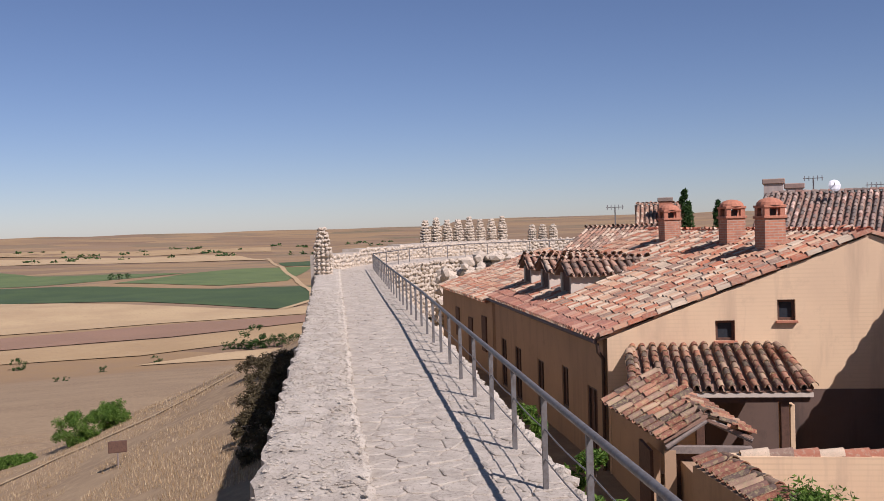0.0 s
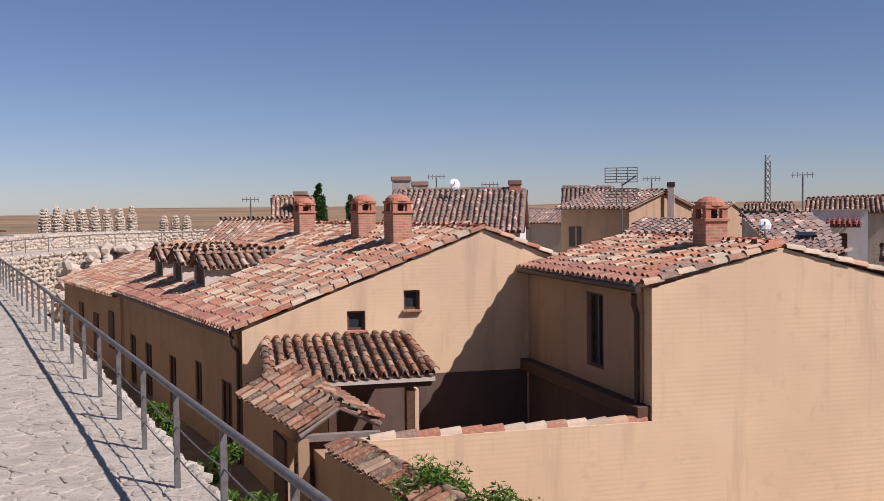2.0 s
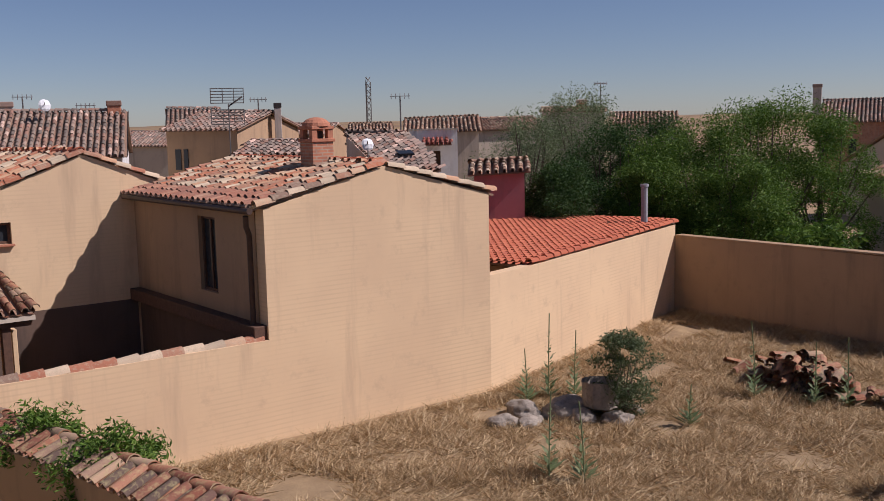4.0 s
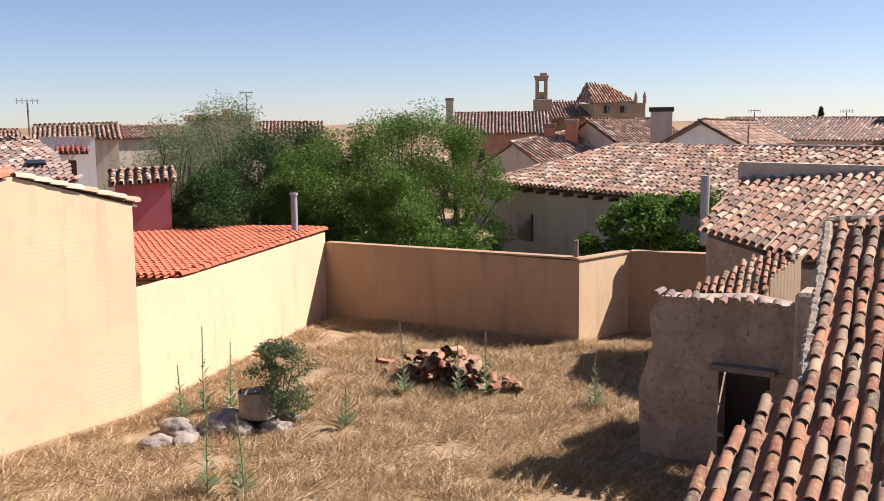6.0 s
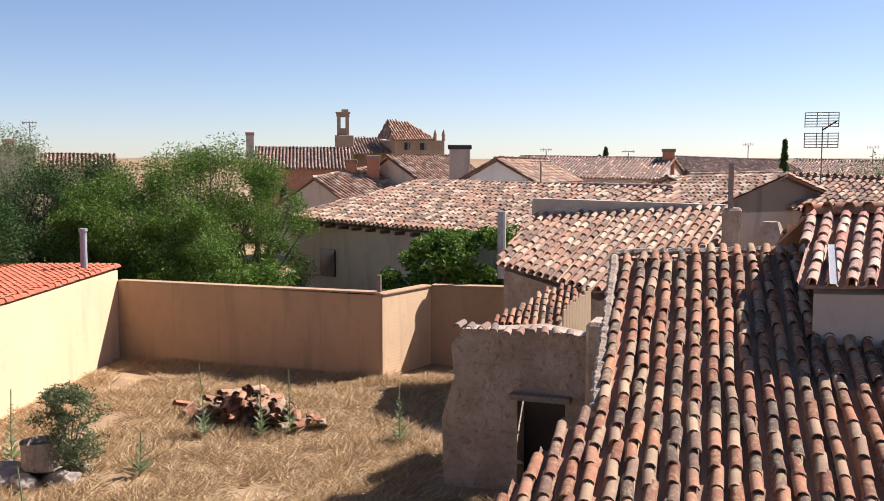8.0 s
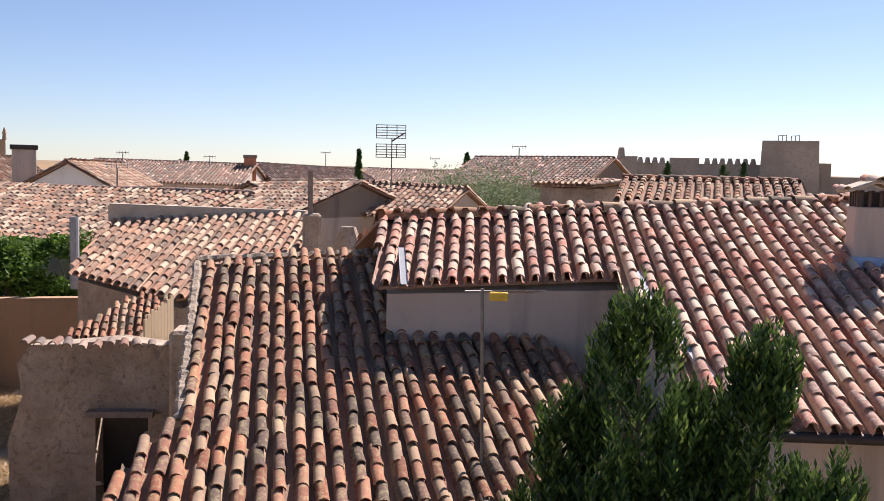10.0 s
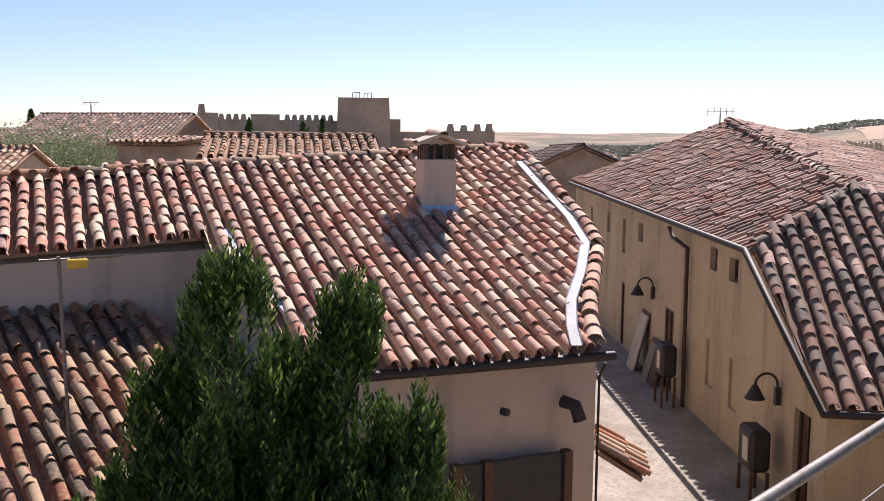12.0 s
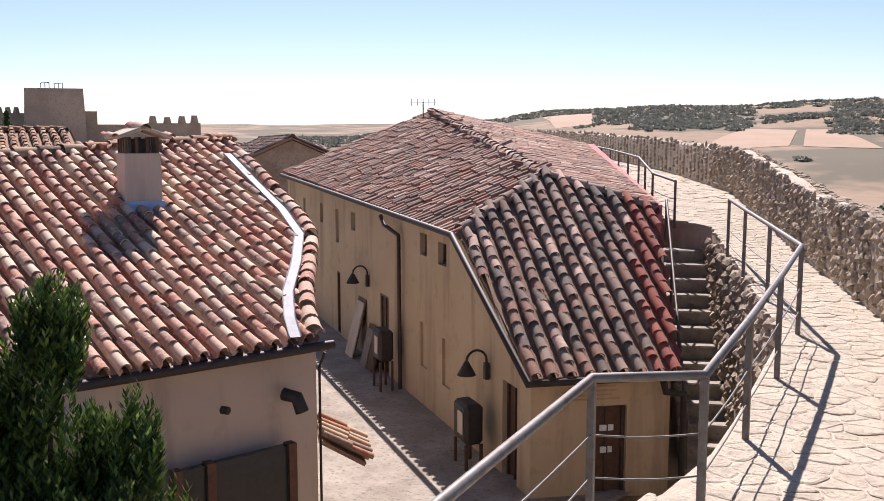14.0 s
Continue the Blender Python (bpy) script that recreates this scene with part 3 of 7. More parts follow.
gbig, gmid, gfine = grain(gnt, 0.05, 6, space="World"), grain(gnt, 1.3, 7, 0.7, space="World"), grain(gnt, 30, 4, 0.7, space="World")
dry = mix(gnt, contrast(gnt, gbig.outputs[0], 0.35, 0.65), (0.32, 0.225, 0.125), (0.235, 0.16, 0.09))
dry = mix(gnt, contrast(gnt, gmid.outputs[0], 0.45, 0.7), dry, (0.40, 0.285, 0.155))
glen = gnt.nodes.new("ShaderNodeVectorMath")
glen.operation = "LENGTH"
gnt.links.new(gpos, glen.inputs[0])
furrow = mix(gnt, contrast(gnt, gbig.outputs[0], 0.3, 0.8), fields, (0.27, 0.18, 0.10))
gcol = mix(gnt, contrast(gnt, glen.outputs["Value"], 380, 480), dry, furrow)
gsep = gnt.nodes.new("ShaderNodeSeparateXYZ")
gnt.links.new(gpos, gsep.inputs[0])
gwood = grain(gnt, 0.0035, 4, 0.62, space="World")
heath = mix(gnt, contrast(gnt, gbig.outputs[0], 0.3, 0.7), (0.31, 0.225, 0.15), (0.24, 0.175, 0.12))
heath = mix(gnt, contrast(gnt, gwood.outputs[0], 0.46, 0.53), heath, (0.13, 0.115, 0.08))
gcol = mix(gnt, contrast(gnt, gsep.outputs["Y"], -420, -560), gcol, heath)
gcol = mix(gnt, contrast(gnt, gfine.outputs[0], 0.55, 0.8), gcol, (0.17, 0.115, 0.065))
gnt.links.new(gcol, gp.inputs[0])
bump(gnt, gp, gmid.outputs[0], 0.4, 0.05)

rad = [0, 1.5, 3] + [3 * 1.055 ** i for i in range(1, 139)]
rad = [r for r in rad if r < 4900] + [4900]
NB = 300
gv, gf = [(0, 0, land(1.5, 0))], []
for i, r in enumerate(rad[1:]):
    for j in range(NB):
        a = 2 * math.pi * j / NB
        x, y = r * math.sin(a), r * math.cos(a)
        gv.append((x, y, land(x, y)))
for j in range(NB):
    gf.append((0, 1 + (j + 1) % NB, 1 + j))
for i in range(len(rad) - 2):
    for j in range(NB):
        a, b = 1 + i * NB + j, 1 + i * NB + (j + 1) % NB
        gf.append((a, b, b + NB, a + NB))
tagged(raw("ground", gv, gf, GR, smooth=True), "dry grassy hillside and patchwork plain", "ground", kind="structure")


def field(label, mat, corners, lift=0.5):
    """A cultivated field laid over the land: corners as bearing and distance."""
    bm = bmesh.new()
    pts = [polar(b, d, 0) for b, d in corners]
    bm.faces.new([bm.verts.new(p) for p in pts])
    for axis in (0, 1):
        lo, hi = min(p[axis] for p in pts), max(p[axis] for p in pts)
        n = max(2, min(24, int((hi - lo) / 45)))
        for i in range(1, n):
            co = Vector((0, 0, 0))
            co[axis] = lo + (hi - lo) * i / n
            bmesh.ops.bisect_plane(bm, geom=bm.verts[:] + bm.edges[:] + bm.faces[:], plane_co=co, plane_no=(1 - axis, axis, 0), dist=1e-4)
    for v in bm.verts:
        v.co.z = land(v.co.x, v.co.y) + lift
    bmesh.ops.recalc_face_normals(bm, faces=bm.faces[:])
    if sum(f.normal.z for f in bm.faces) < 0:
        bmesh.ops.reverse_faces(bm, faces=bm.faces[:])
    tagged(obj("field", bm, mat), label, "field", kind="structure")


def lane(name, label, category, line, width, mat, lift, step):
    """A flat way laid over the land along bearings and distances."""
    pts = [polar(b, d, 0) for b, d in line]
    fine_ = []
    for a, b in zip(pts, pts[1:]):
        n = max(1, int((b - a).length / step))
        fine_ += [a.lerp(b, i / n) for i in range(n)]
    fine_.append(pts[-1])
    v, f = [], []
    rng = random.Random(len(line))
    for i, p in enumerate(fine_):
        d = fine_[min(i + 1, len(fine_) - 1)] - fine_[max(i - 1, 0)]
        side = Vector((d.y, -d.x, 0)).normalized() * width / 2
        for sgn in (-1, 1):
            q = p + side * sgn * rng.uniform(0.75, 1.2)
            v.append((q.x, q.y, land(q.x, q.y) + lift))
        if i:
            k = 2 * i
            f.append((k - 2, k - 1, k + 1, k))
    tagged(raw(name, v, f, mat), label, category, kind="structure")


CROP = rough_mat("green_crop", (0.055, 0.085, 0.035), (0.075, 0.11, 0.04), (0.04, 0.07, 0.03), 0.02, 0.6)
CROP_PALE = rough_mat("pale_green_crop", (0.13, 0.17, 0.06), (0.10, 0.14, 0.05), (0.16, 0.17, 0.07), 0.02, 0.6)
STUBBLE = rough_mat("straw_stubble", (0.42, 0.29, 0.145), (0.37, 0.25, 0.125), (0.31, 0.21, 0.105), 0.02, 0.5)
EARTH = rough_mat("ploughed_earth", (0.30, 0.18, 0.11), (0.27, 0.165, 0.10), (0.21, 0.13, 0.085), 0.02, 0.5)
CLAY_FIELD = rough_mat("dull_clay_field", (0.38, 0.265, 0.18), (0.34, 0.24, 0.165), (0.28, 0.20, 0.14), 0.02, 0.5)
STUBBLE_PALE = rough_mat("pale_straw_stubble", (0.50, 0.36, 0.19), (0.43, 0.30, 0.16), (0.36, 0.25, 0.13), 0.02, 0.5)
field("dark green irrigated crop field", CROP, [(-28, 1400), (-24.96, 1352), (-13.21, 1111), (-7.8, 1115), (-7.84, 856), (-10.0, 797), (-18, 930), (-28, 1080)])
field("pale green crop field strip", CROP_PALE, [(-28, 2000), (-24.93, 1876), (-23.24, 1719), (-19.42, 1658), (-15.09, 1524), (-19.43, 1447), (-23.26, 1400), (-28, 1430)])
field("pale green crop field strip", CROP_PALE, [(-15.09, 1510), (-11.89, 1593), (-7.77, 1600), (-9.3, 1240), (-13.21, 1180), (-19.14, 1290)])
field("dark green irrigated crop field", CROP, [(-9.8, 1930), (-7.0, 1937), (-7.0, 1640), (-9.4, 1640)])
field("pale golden stubble field", STUBBLE_PALE, [(-28, 1060), (-24.99, 1026), (-10.33, 784), (-7.85, 822), (-7.86, 740), (-16.14, 722), (-28, 690)])
field("reddish ploughed field", EARTH, [(-28, 672), (-25.07, 672), (-15.19, 712), (-7.86, 730), (-7.88, 673), (-16.17, 611), (-28, 598)])
field("golden stubble field", STUBBLE, [(-28, 592), (-16.17, 603), (-7.88, 665), (-7.9, 585), (-17.76, 524), (-28, 540)])
field("golden stubble field", STUBBLE_PALE, [(-18.1, 486), (-13.03, 515), (-7.5, 530), (-7.5, 488), (-12, 484)])
field("golden stubble field", STUBBLE, [(-28, 3900), (-10.2, 3231), (-10.2, 2866), (-28, 3350)], 1.2)
field("pale golden stubble field", STUBBLE_PALE, [(-28, 3200), (-12.82, 2710), (-10.4, 2065), (-28, 2542)], 1.0)
field("reddish ploughed field", CLAY_FIELD, [(159.37, 1397), (161.46, 1613), (164.01, 1594), (163.61, 1342), (160.59, 1305)], 0.6)
field("pale golden stubble field", CLAY_FIELD, [(164.35, 1337), (164.45, 1613), (165.9, 1600), (168.45, 1337)], 0.6)
field("pale golden stubble field", CLAY_FIELD, [(149.6, 2133), (152.56, 2066), (152.57, 1783), (150.44, 1720)], 0.8)
lane("farm_track", "pale unpaved farm track between fields", "road", [(-10.4, 2200), (-10.2, 2000), (-8.9, 1300), (-7.79, 966), (-7.8, 866), (-9.68, 790)], 7, STUBBLE_PALE, 0.9, 30)
rng = random.Random(8)
for i, (b, d, h) in enumerate([(-24.2, 509, 6.5), (-19.86, 471, 4), (-16.85, 495, 4.5), (-22.3, 374, 2.4), (-21.8, 378, 2.2), (-13.0, 530, 5), (-12.5, 532, 6), (-11.9, 528, 6), (-11.23, 527, 13), (-10.7, 530, 7), (-10.2, 532, 7), (-9.7, 530, 7.5), (-9.2, 528, 7), (-8.7, 530, 8), (-8.2, 532, 8), (-19.2, 1464, 10), (-18.8, 1460, 11), (-18.3, 1464, 9)]):
    p = polar(b, d, 0)
    tree("field_tree", "small dark green tree standing among dry fields", (p.x, p.y, land(p.x, p.y) - 0.4), h, h * 1.25, LEAF_DARK, 40 + i, leaf=h * 0.06, clumps=14, count=60, trunk=h * 0.03, low=0.12)
for i, (b, d, h, w) in enumerate([(-21.41, 69.4, 2.4, 2.9), (-19.43, 71.8, 2.1, 2.9), (-24.91, 70.9, 0.9, 1.6), (-24.06, 70.9, 0.7, 1.7)]):
    p = polar(b, d, 0)
    tree("hillside_bush", "round green bush on the dry slope", (p.x, p.y, land(p.x, p.y) - 0.2), h, w, LEAF, 70 + i, leaf=0.085, clumps=40, count=260, trunk=0.06, low=0.05, category="bush")
# Scrub whose dark colour paints the shadowed strip along the wall foot.
for i, (y, w, h) in enumerate(((54, 2.6, 2.4), (51, 1.8, 2.6), (48.5, 2.8, 2.2), (46, 1.6, 2.4), (43, 2.4, 2.2), (40, 1.7, 2.2), (37, 2.4, 1.9), (33, 1.9, 1.8), (57, 3.6, 2.2))):
    x = line_at(OUTER, y) - w
    tree("wall_scrub", "scrub bush coloured dark as shade at the outer foot of the wall", (x, y, land(x, y) - 0.3), h * 0.62, h * 1.1, SHADE_SCRUB, 140 + i, leaf=0.11, clumps=18, count=110, trunk=0.05, low=0.08, category="bush")
sp = polar(-19.22, 47.6, 0)
sz = land(sp.x, sp.y)
sign = thing("information_sign", "small brown information sign on a post on the slope", "sign", (sp.x, sp.y, sz))
part("post", rod(bmesh.new(), (sp.x, sp.y, sz - 0.2), (sp.x, sp.y, sz + 0.75), 0.04), WOOD_GREY, sign)
part("board", box_at((sp.x, sp.y, sz + 0.98), (0.85, 0.16, 0.55), -19, 0.02), WOOD, sign)
settle(sign)
lane("footpath", "pale trodden footpath across the slope", "path", [(-28, 59), (-25.37, 60.7), (-22.47, 63.1), (-19.45, 62.9), (-17.27, 62.5), (-14.71, 64.3), (-12.6, 69)], 0.55, STUBBLE_PALE, 0.1, 1.5)

# low woods on the far southern hills
rng = random.Random(9)
cs = []
GROVES = ((152.7, 155.3, 1780, 2200), (155.0, 161.5, 1560, 2300), (165.7, 190, 1480, 2300), (162.0, 166, 1740, 1960))
for i in range(9000):
    b, d = rng.uniform(126, 186), rng.choice((rng.uniform(500, 1300), rng.uniform(1250, 2350), rng.uniform(1500, 2400)))
    p = polar(b, d, 0)
    wood = 0.6 * noise.noise((p.x * 0.0032, p.y * 0.0032, 7)) + 0.4 * noise.noise((p.x * 0.012, p.y * 0.012, 3))
    ragged = 60 * noise.noise((p.x * 0.01, p.y * 0.01, 5))
    grove = any(b0 < b + ragged * 0.006 < b1 and d0 < d + ragged < d1 for b0, b1, d0, d1 in GROVES)
    if not grove and wood < (-0.02 if b < 143 else 0.40 if d < 2150 else -0.3):
        continue
    cs.append(((p.x, p.y, land(p.x, p.y) + 0.8), rng.uniform(6, 13)))
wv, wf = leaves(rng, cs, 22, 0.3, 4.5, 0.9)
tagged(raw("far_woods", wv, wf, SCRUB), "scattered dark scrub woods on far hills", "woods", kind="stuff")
for i, (b, d, h, w) in enumerate(((167.0, 105, 16, 8), (169.5, 100, 17, 9), (165.2, 112, 12, 6))):
    p = polar(b, d, 0)
    tree("valley_tree", "large dark tree in the valley below the wall", (p.x, p.y, land(p.x, p.y) - 0.3), h, w, LEAF_DARK, 60 + i, leaf=0.5, clumps=40, count=90, trunk=0.3, low=0.15)
rng = random.Random(29)
sv_, sf_ = [], []
for i in range(90000):
    b, d = rng.uniform(-27, -7), 24 + 90 * rng.random() ** 1.5
    p = polar(b, d, 0)
    if p.x > line_at(OUTER, p.y) - 0.8 or noise.noise((p.x * 0.2, p.y * 0.2, 4)) < -0.15:
        continue
    z = land(p.x, p.y)
    h = rng.uniform(0.06, 0.26)
    a = rng.uniform(0, 6.28)
    dx, dy, w = math.cos(a), math.sin(a), 0.006 + 0.009 * rng.random()
    k = len(sv_)
    sv_ += [(p.x - dy * w, p.y + dx * w, z - 0.05), (p.x + dy * w, p.y - dx * w, z - 0.05), (p.x + dx * h * 0.5, p.y + dy * h * 0.5, z + h)]
    sf_.append((k, k + 1, k + 2))
tagged(raw("slope_grass", sv_, sf_, STRAW), "tall dry grass on the slope below the wall", "grass", kind="stuff")
rng = random.Random(19)
cs = []
for i in range(260):
    b, d = rng.uniform(-30, 2), rng.uniform(2500, 3600)
    if noise.noise((b * 0.5, d * 0.003, 2)) < 0.12:
        continue
    p = polar(b, d, 0)
    cs.append(((p.x, p.y, land(p.x, p.y) + 2), rng.uniform(8, 16)))
wv, wf = leaves(rng, cs, 14, 0.5, 5.0, 0.9)
tagged(raw("far_hedges", wv, wf, LEAF_DARK), "distant dark line of trees on the plain", "woods", kind="stuff")


# ---- the town wall with its walk ----
town_wall = thing("town_wall", "old limestone town wall with a paved wall walk", "wall", kind="structure")
ys = [60 - i * 1.0 for i in range(161)]
bm = bmesh.new()
rings = []
for y in ys:
    o, i_, e = line_at(OUTER, y), line_at(INNER, y), line_at(EDGE, y)
    up = line_at(RISE, y)
    rings.append([bm.verts.new(p) for p in ((o - 0.5, y, -12), (o, y, up), (e, y, up), (e + 0.12, y, -4.2))])
for a, b in zip(rings, rings[1:]):
    for k in range(3):
        bm.faces.new((a[k], a[k + 1], b[k + 1], b[k]))
bm.faces.new(rings[0])
bm.faces.new(rings[-1][::-1])
bmesh.ops.recalc_face_normals(bm, faces=bm.faces[:])
part("wall_core", bm, MORTAR, town_wall)

# broad coping on the outer side of the walk, north of the bend
bm = bmesh.new()
prev = None
r8 = random.Random(81)
for k in range(0, 236):
    y = 56 - k * 0.25
    o, i_ = line_at(OUTER, y) - 0.05 + r8.uniform(-0.06, 0.06), line_at(INNER, y) + r8.uniform(-0.05, 0.05)
    ring = []
    for j in range(9):
        x = o + (i_ - o) * j / 8
        ring.append(bm.verts.new((x, y, (0.13 if 0 < j < 8 else 0.10) + 0.03 * noise.noise((x * 5, y * 5, 1)) + r8.uniform(-0.012, 0.012))))
    ring = [bm.verts.new((o, y, -1.5))] + ring + [bm.verts.new((i_, y, -0.1))]
    if prev:
        for a in range(len(ring) - 1):
            bm.faces.new((prev[a], prev[a + 1], ring[a + 1], ring[a]))
    prev = ring
bmesh.ops.recalc_face_normals(bm, faces=bm.faces[:])
part("coping", bm, LIME, town_wall, "broad rough coping of pale lime mortar and stone")

rows = []
r8 = random.Random(83)
for i in range(3200):
    y = 5 + 32 * r8.random() ** 1.6
    x = line_at(OUTER, y) + (line_at(INNER, y) - line_at(OUTER, y)) * r8.uniform(-0.03, 1.02)
    s = r8.uniform(0.008, 0.026)
    rows.append((Vector((x, y, 0.138 + 0.03 * noise.noise((x * 5, y * 5, 1)))), s * 1.4, s, s * 0.45, Matrix.Identity(3)))
stones("coping_grit", town_wall, rows, LIME, 83)
rows = []
for y_ in range(0, 330):
    y = 56 - y_ * 0.155
    s = r8.uniform(0.05, 0.1)
    rows.append((Vector((line_at(INNER, y) + r8.uniform(-0.03, 0.03), y, 0.07)), s, s * 1.3, s * 0.8, Matrix.Identity(3)))
    rows.append((Vector((line_at(EDGE, y) + r8.uniform(-0.05, 0.03), y, -0.02)), s, s * 1.3, s * 0.7, Matrix.Identity(3)))
stones("edge_stones", town_wall, rows, LIME, 84)

# parapet south of the bend
bm = bmesh.new()
prev = None
for k in range(0, 190):
    y = -5.0 - k * 0.5
    i_ = line_at(INNER, y)
    slope = (line_at(INNER, y - 0.5) - line_at(INNER, y + 0.5))
    nx, ny = -1 / math.hypot(1, slope), slope / math.hypot(1, slope)
    h = 1.22 + 0.06 * noise.noise((0, y * 0.6, 0)) + line_at(RISE, y)
    ring = [bm.verts.new(p) for p in ((i_, y, -0.1), (i_ + r8.uniform(-0.03, 0.03), y, h - 0.06), (i_ + nx * 0.12, y + ny * 0.12, h + r8.uniform(-0.03, 0.03)), (i_ + nx * 0.6, y + ny * 0.6, h + r8.uniform(-0.03, 0.03)), (i_ + nx * 0.72, y + ny * 0.72, h - 0.1), (i_ + nx * 0.75, y + ny * 0.75, -3))]
    if prev:
        for a in range(5):
            bm.faces.new((prev[a], prev[a + 1], ring[a + 1], ring[a]))
    else:
        bm.faces.new(ring)
    prev = ring
bm.faces.new(prev)
bmesh.ops.recalc_face_normals(bm, faces=bm.faces[:])
part("parapet_core", bm, MORTAR, town_wall)
rows = []
r8 = random.Random(82)
for k in range(0, 330):
    y = -5.1 - k * 0.17 * (1 if k < 140 else 1.0 + (k - 140) * 0.012)
    if y < -98:
        break
    i_ = line_at(INNER, y)
    slope = line_at(INNER, y - 0.5) - line_at(INNER, y + 0.5)
    u = Vector((slope, -1, 0)).normalized()
    o = Vector((-u.y, u.x, 0))
    if o.x < 0:
        o.negate()
    m = Matrix((u, Vector((0, 0, 1)), o)).transposed()
    rise = line_at(RISE, y)
    z = rise + r8.uniform(0.02, 0.12)
    while z < rise + 1.2:
        hgt = r8.uniform(0.10, 0.22)
        rows.append((Vector((i_, y + r8.uniform(-0.05, 0.05), z + hgt / 2)) + o * r8.uniform(-0.03, 0.03), r8.uniform(0.07, 0.12), hgt * 0.56, r8.uniform(0.05, 0.1), m))
        z += hgt
    for w in (0.15, 0.32, 0.5):
        rows.append((Vector((i_, y, rise + 1.21 + r8.uniform(-0.02, 0.02))) - o * (w + r8.uniform(-0.05, 0.05)), r8.uniform(0.08, 0.16), r8.uniform(0.03, 0.05), r8.uniform(0.08, 0.14), m))
stones("parapet_stones", town_wall, rows, RUBBLE, 5)


def clip_half(poly, m, n):
    """The part of a flat outline on the near side of a line through m with normal n."""
    out = []
    for p, q in zip(poly, poly[1:] + poly[:1]):
        dp, dq = (p - m).dot(n), (q - m).dot(n)
        if dp <= 0:
            out.append(p)
        if dp * dq < 0:
            out.append(p.lerp(q, dp / (dp - dq)))
    return out


def paving(parent, mat, y0, y1, left, right, step, seed, single=0, z=0.0, deep=1.0):
    """Irregular flagstones between two lines, the first ones as single pieces."""
    rng = random.Random(seed)
    ny = int(abs(y1 - y0) / (step * 0.8))
    rows = []
    for j in range(ny):
        y = y0 + (y1 - y0) * (j + 0.5) / ny
        a, b = left(y), right(y)
        nx = max(2, round((b - a) / (step * 1.15)))
        rows.append([Vector((a + (b - a) * (i + 0.5 + rng.uniform(-0.42, 0.42)) / nx, y + rng.uniform(-0.42, 0.42) * step, 0)) for i in range(nx)])
    V, F, made = [], [], 0
    for j, row in enumerate(rows):
        near = [p for k in range(max(0, j - 2), min(ny, j + 3)) for p in rows[k]]
        for c in row:
            a, b = left(c.y), right(c.y)
            ring = [Vector((x, y, 0)) for x, y in ((max(a, c.x - step * 1.5), c.y - step * 1.2), (min(b, c.x + step * 1.5), c.y - step * 1.2), (min(b, c.x + step * 1.5), c.y + step * 1.2), (max(a, c.x - step * 1.5), c.y + step * 1.2))]
            for q in near:
                if q is not c and (q - c).length < step * 3:
                    ring = clip_half(ring, (q + c) / 2, q - c)
            if len(ring) < 3:
                continue
            mid = sum(ring, Vector()) / len(ring)
            cut = []
            for i, p in enumerate(ring):
                cut += [p.lerp(ring[i - 1], 0.16), p.lerp(ring[(i + 1) % len(ring)], 0.16)]
            size = max((p - mid).length for p in cut)
            gap = rng.uniform(0.005, 0.012) / max(0.05, size)
            ring = [mid + (p - mid) * (1 - gap) for p in cut]
            n = len(ring)
            base = z + line_at(RISE, mid.y)
            fall = (line_at(RISE, mid.y + 0.4) - line_at(RISE, mid.y - 0.4)) / 0.8
            h = base + rng.uniform(0.006, 0.024) * deep
            tilt = Vector((rng.uniform(-0.03, 0.03), rng.uniform(-0.03, 0.03) + fall, 0))
            inner = [mid + (p - mid) * 0.86 for p in ring]
            vs = [(p.x, p.y, base - 0.06) for p in ring] + [(p.x, p.y, h - 0.007 + (p - mid).dot(tilt)) for p in ring] + [(p.x, p.y, h + (p - mid).dot(tilt)) for p in inner]
            fs = [tuple(range(2 * n, 3 * n))]
            for i in range(n):
                k = (i + 1) % n
                fs += [(i, k, n + k, n + i), (n + i, n + k, 2 * n + k, 2 * n + i)]
            if made < single:
                made += 1
                raw("flagstone", [(p[0] - mid.x, p[1] - mid.y, p[2]) for p in vs], fs, mat, parent).location = (mid.x, mid.y, 0)
            else:
                n0 = len(V)
                V += vs
                F += [tuple(n0 + i for i in f) for f in fs]
    if V:
        raw("flagstones", V, F, mat, parent, "stuff")


# ---- railing along the inner edge of the walk ----
def railing(label, pts, gap=1.75, height=0.9, wires=(0.3, 0.58), heights=None):
    pts = [Vector(p) for p in pts]
    hs_ = heights or [height] * len(pts)
    t = thing("railing", label, "railing", pts[0])
    tops = [p + Vector((0, 0, k)) for p, k in zip(pts, hs_)]
    part("handrail", tube(tops, 0.032), STEEL, t)
    for a, b, k0, k1 in zip(pts, pts[1:], hs_, hs_[1:]):
        n = max(1, round((b - a).length / gap))
        for i in range(n):
            p, k = a.lerp(b, i / n), k0 + (k1 - k0) * i / n
            bm = box_at(p + Vector((0, 0, k / 2 - 0.05)), (0.055, 0.03, k + 0.1), 0, 0.004)
            part("post", bm, STEEL, t)
    part("post", box_at(pts[-1] + Vector((0, 0, hs_[-1] / 2 - 0.05)), (0.055, 0.03, hs_[-1] + 0.1), 0, 0.004), STEEL, t)
    for w in wires:
        line = []
        for a, b in zip(pts, pts[1:]):
            line += [a.lerp(b, i / 6) + Vector((0, 0, w - 0.02 * math.sin(math.pi * ((i / 6 * max(1, round((b - a).length / gap))) % 1)))) for i in range(6)]
        part("wire", tube(line + [pts[-1] + Vector((0, 0, w))], 0.007), STEEL, t)
    settle(t)
    return t


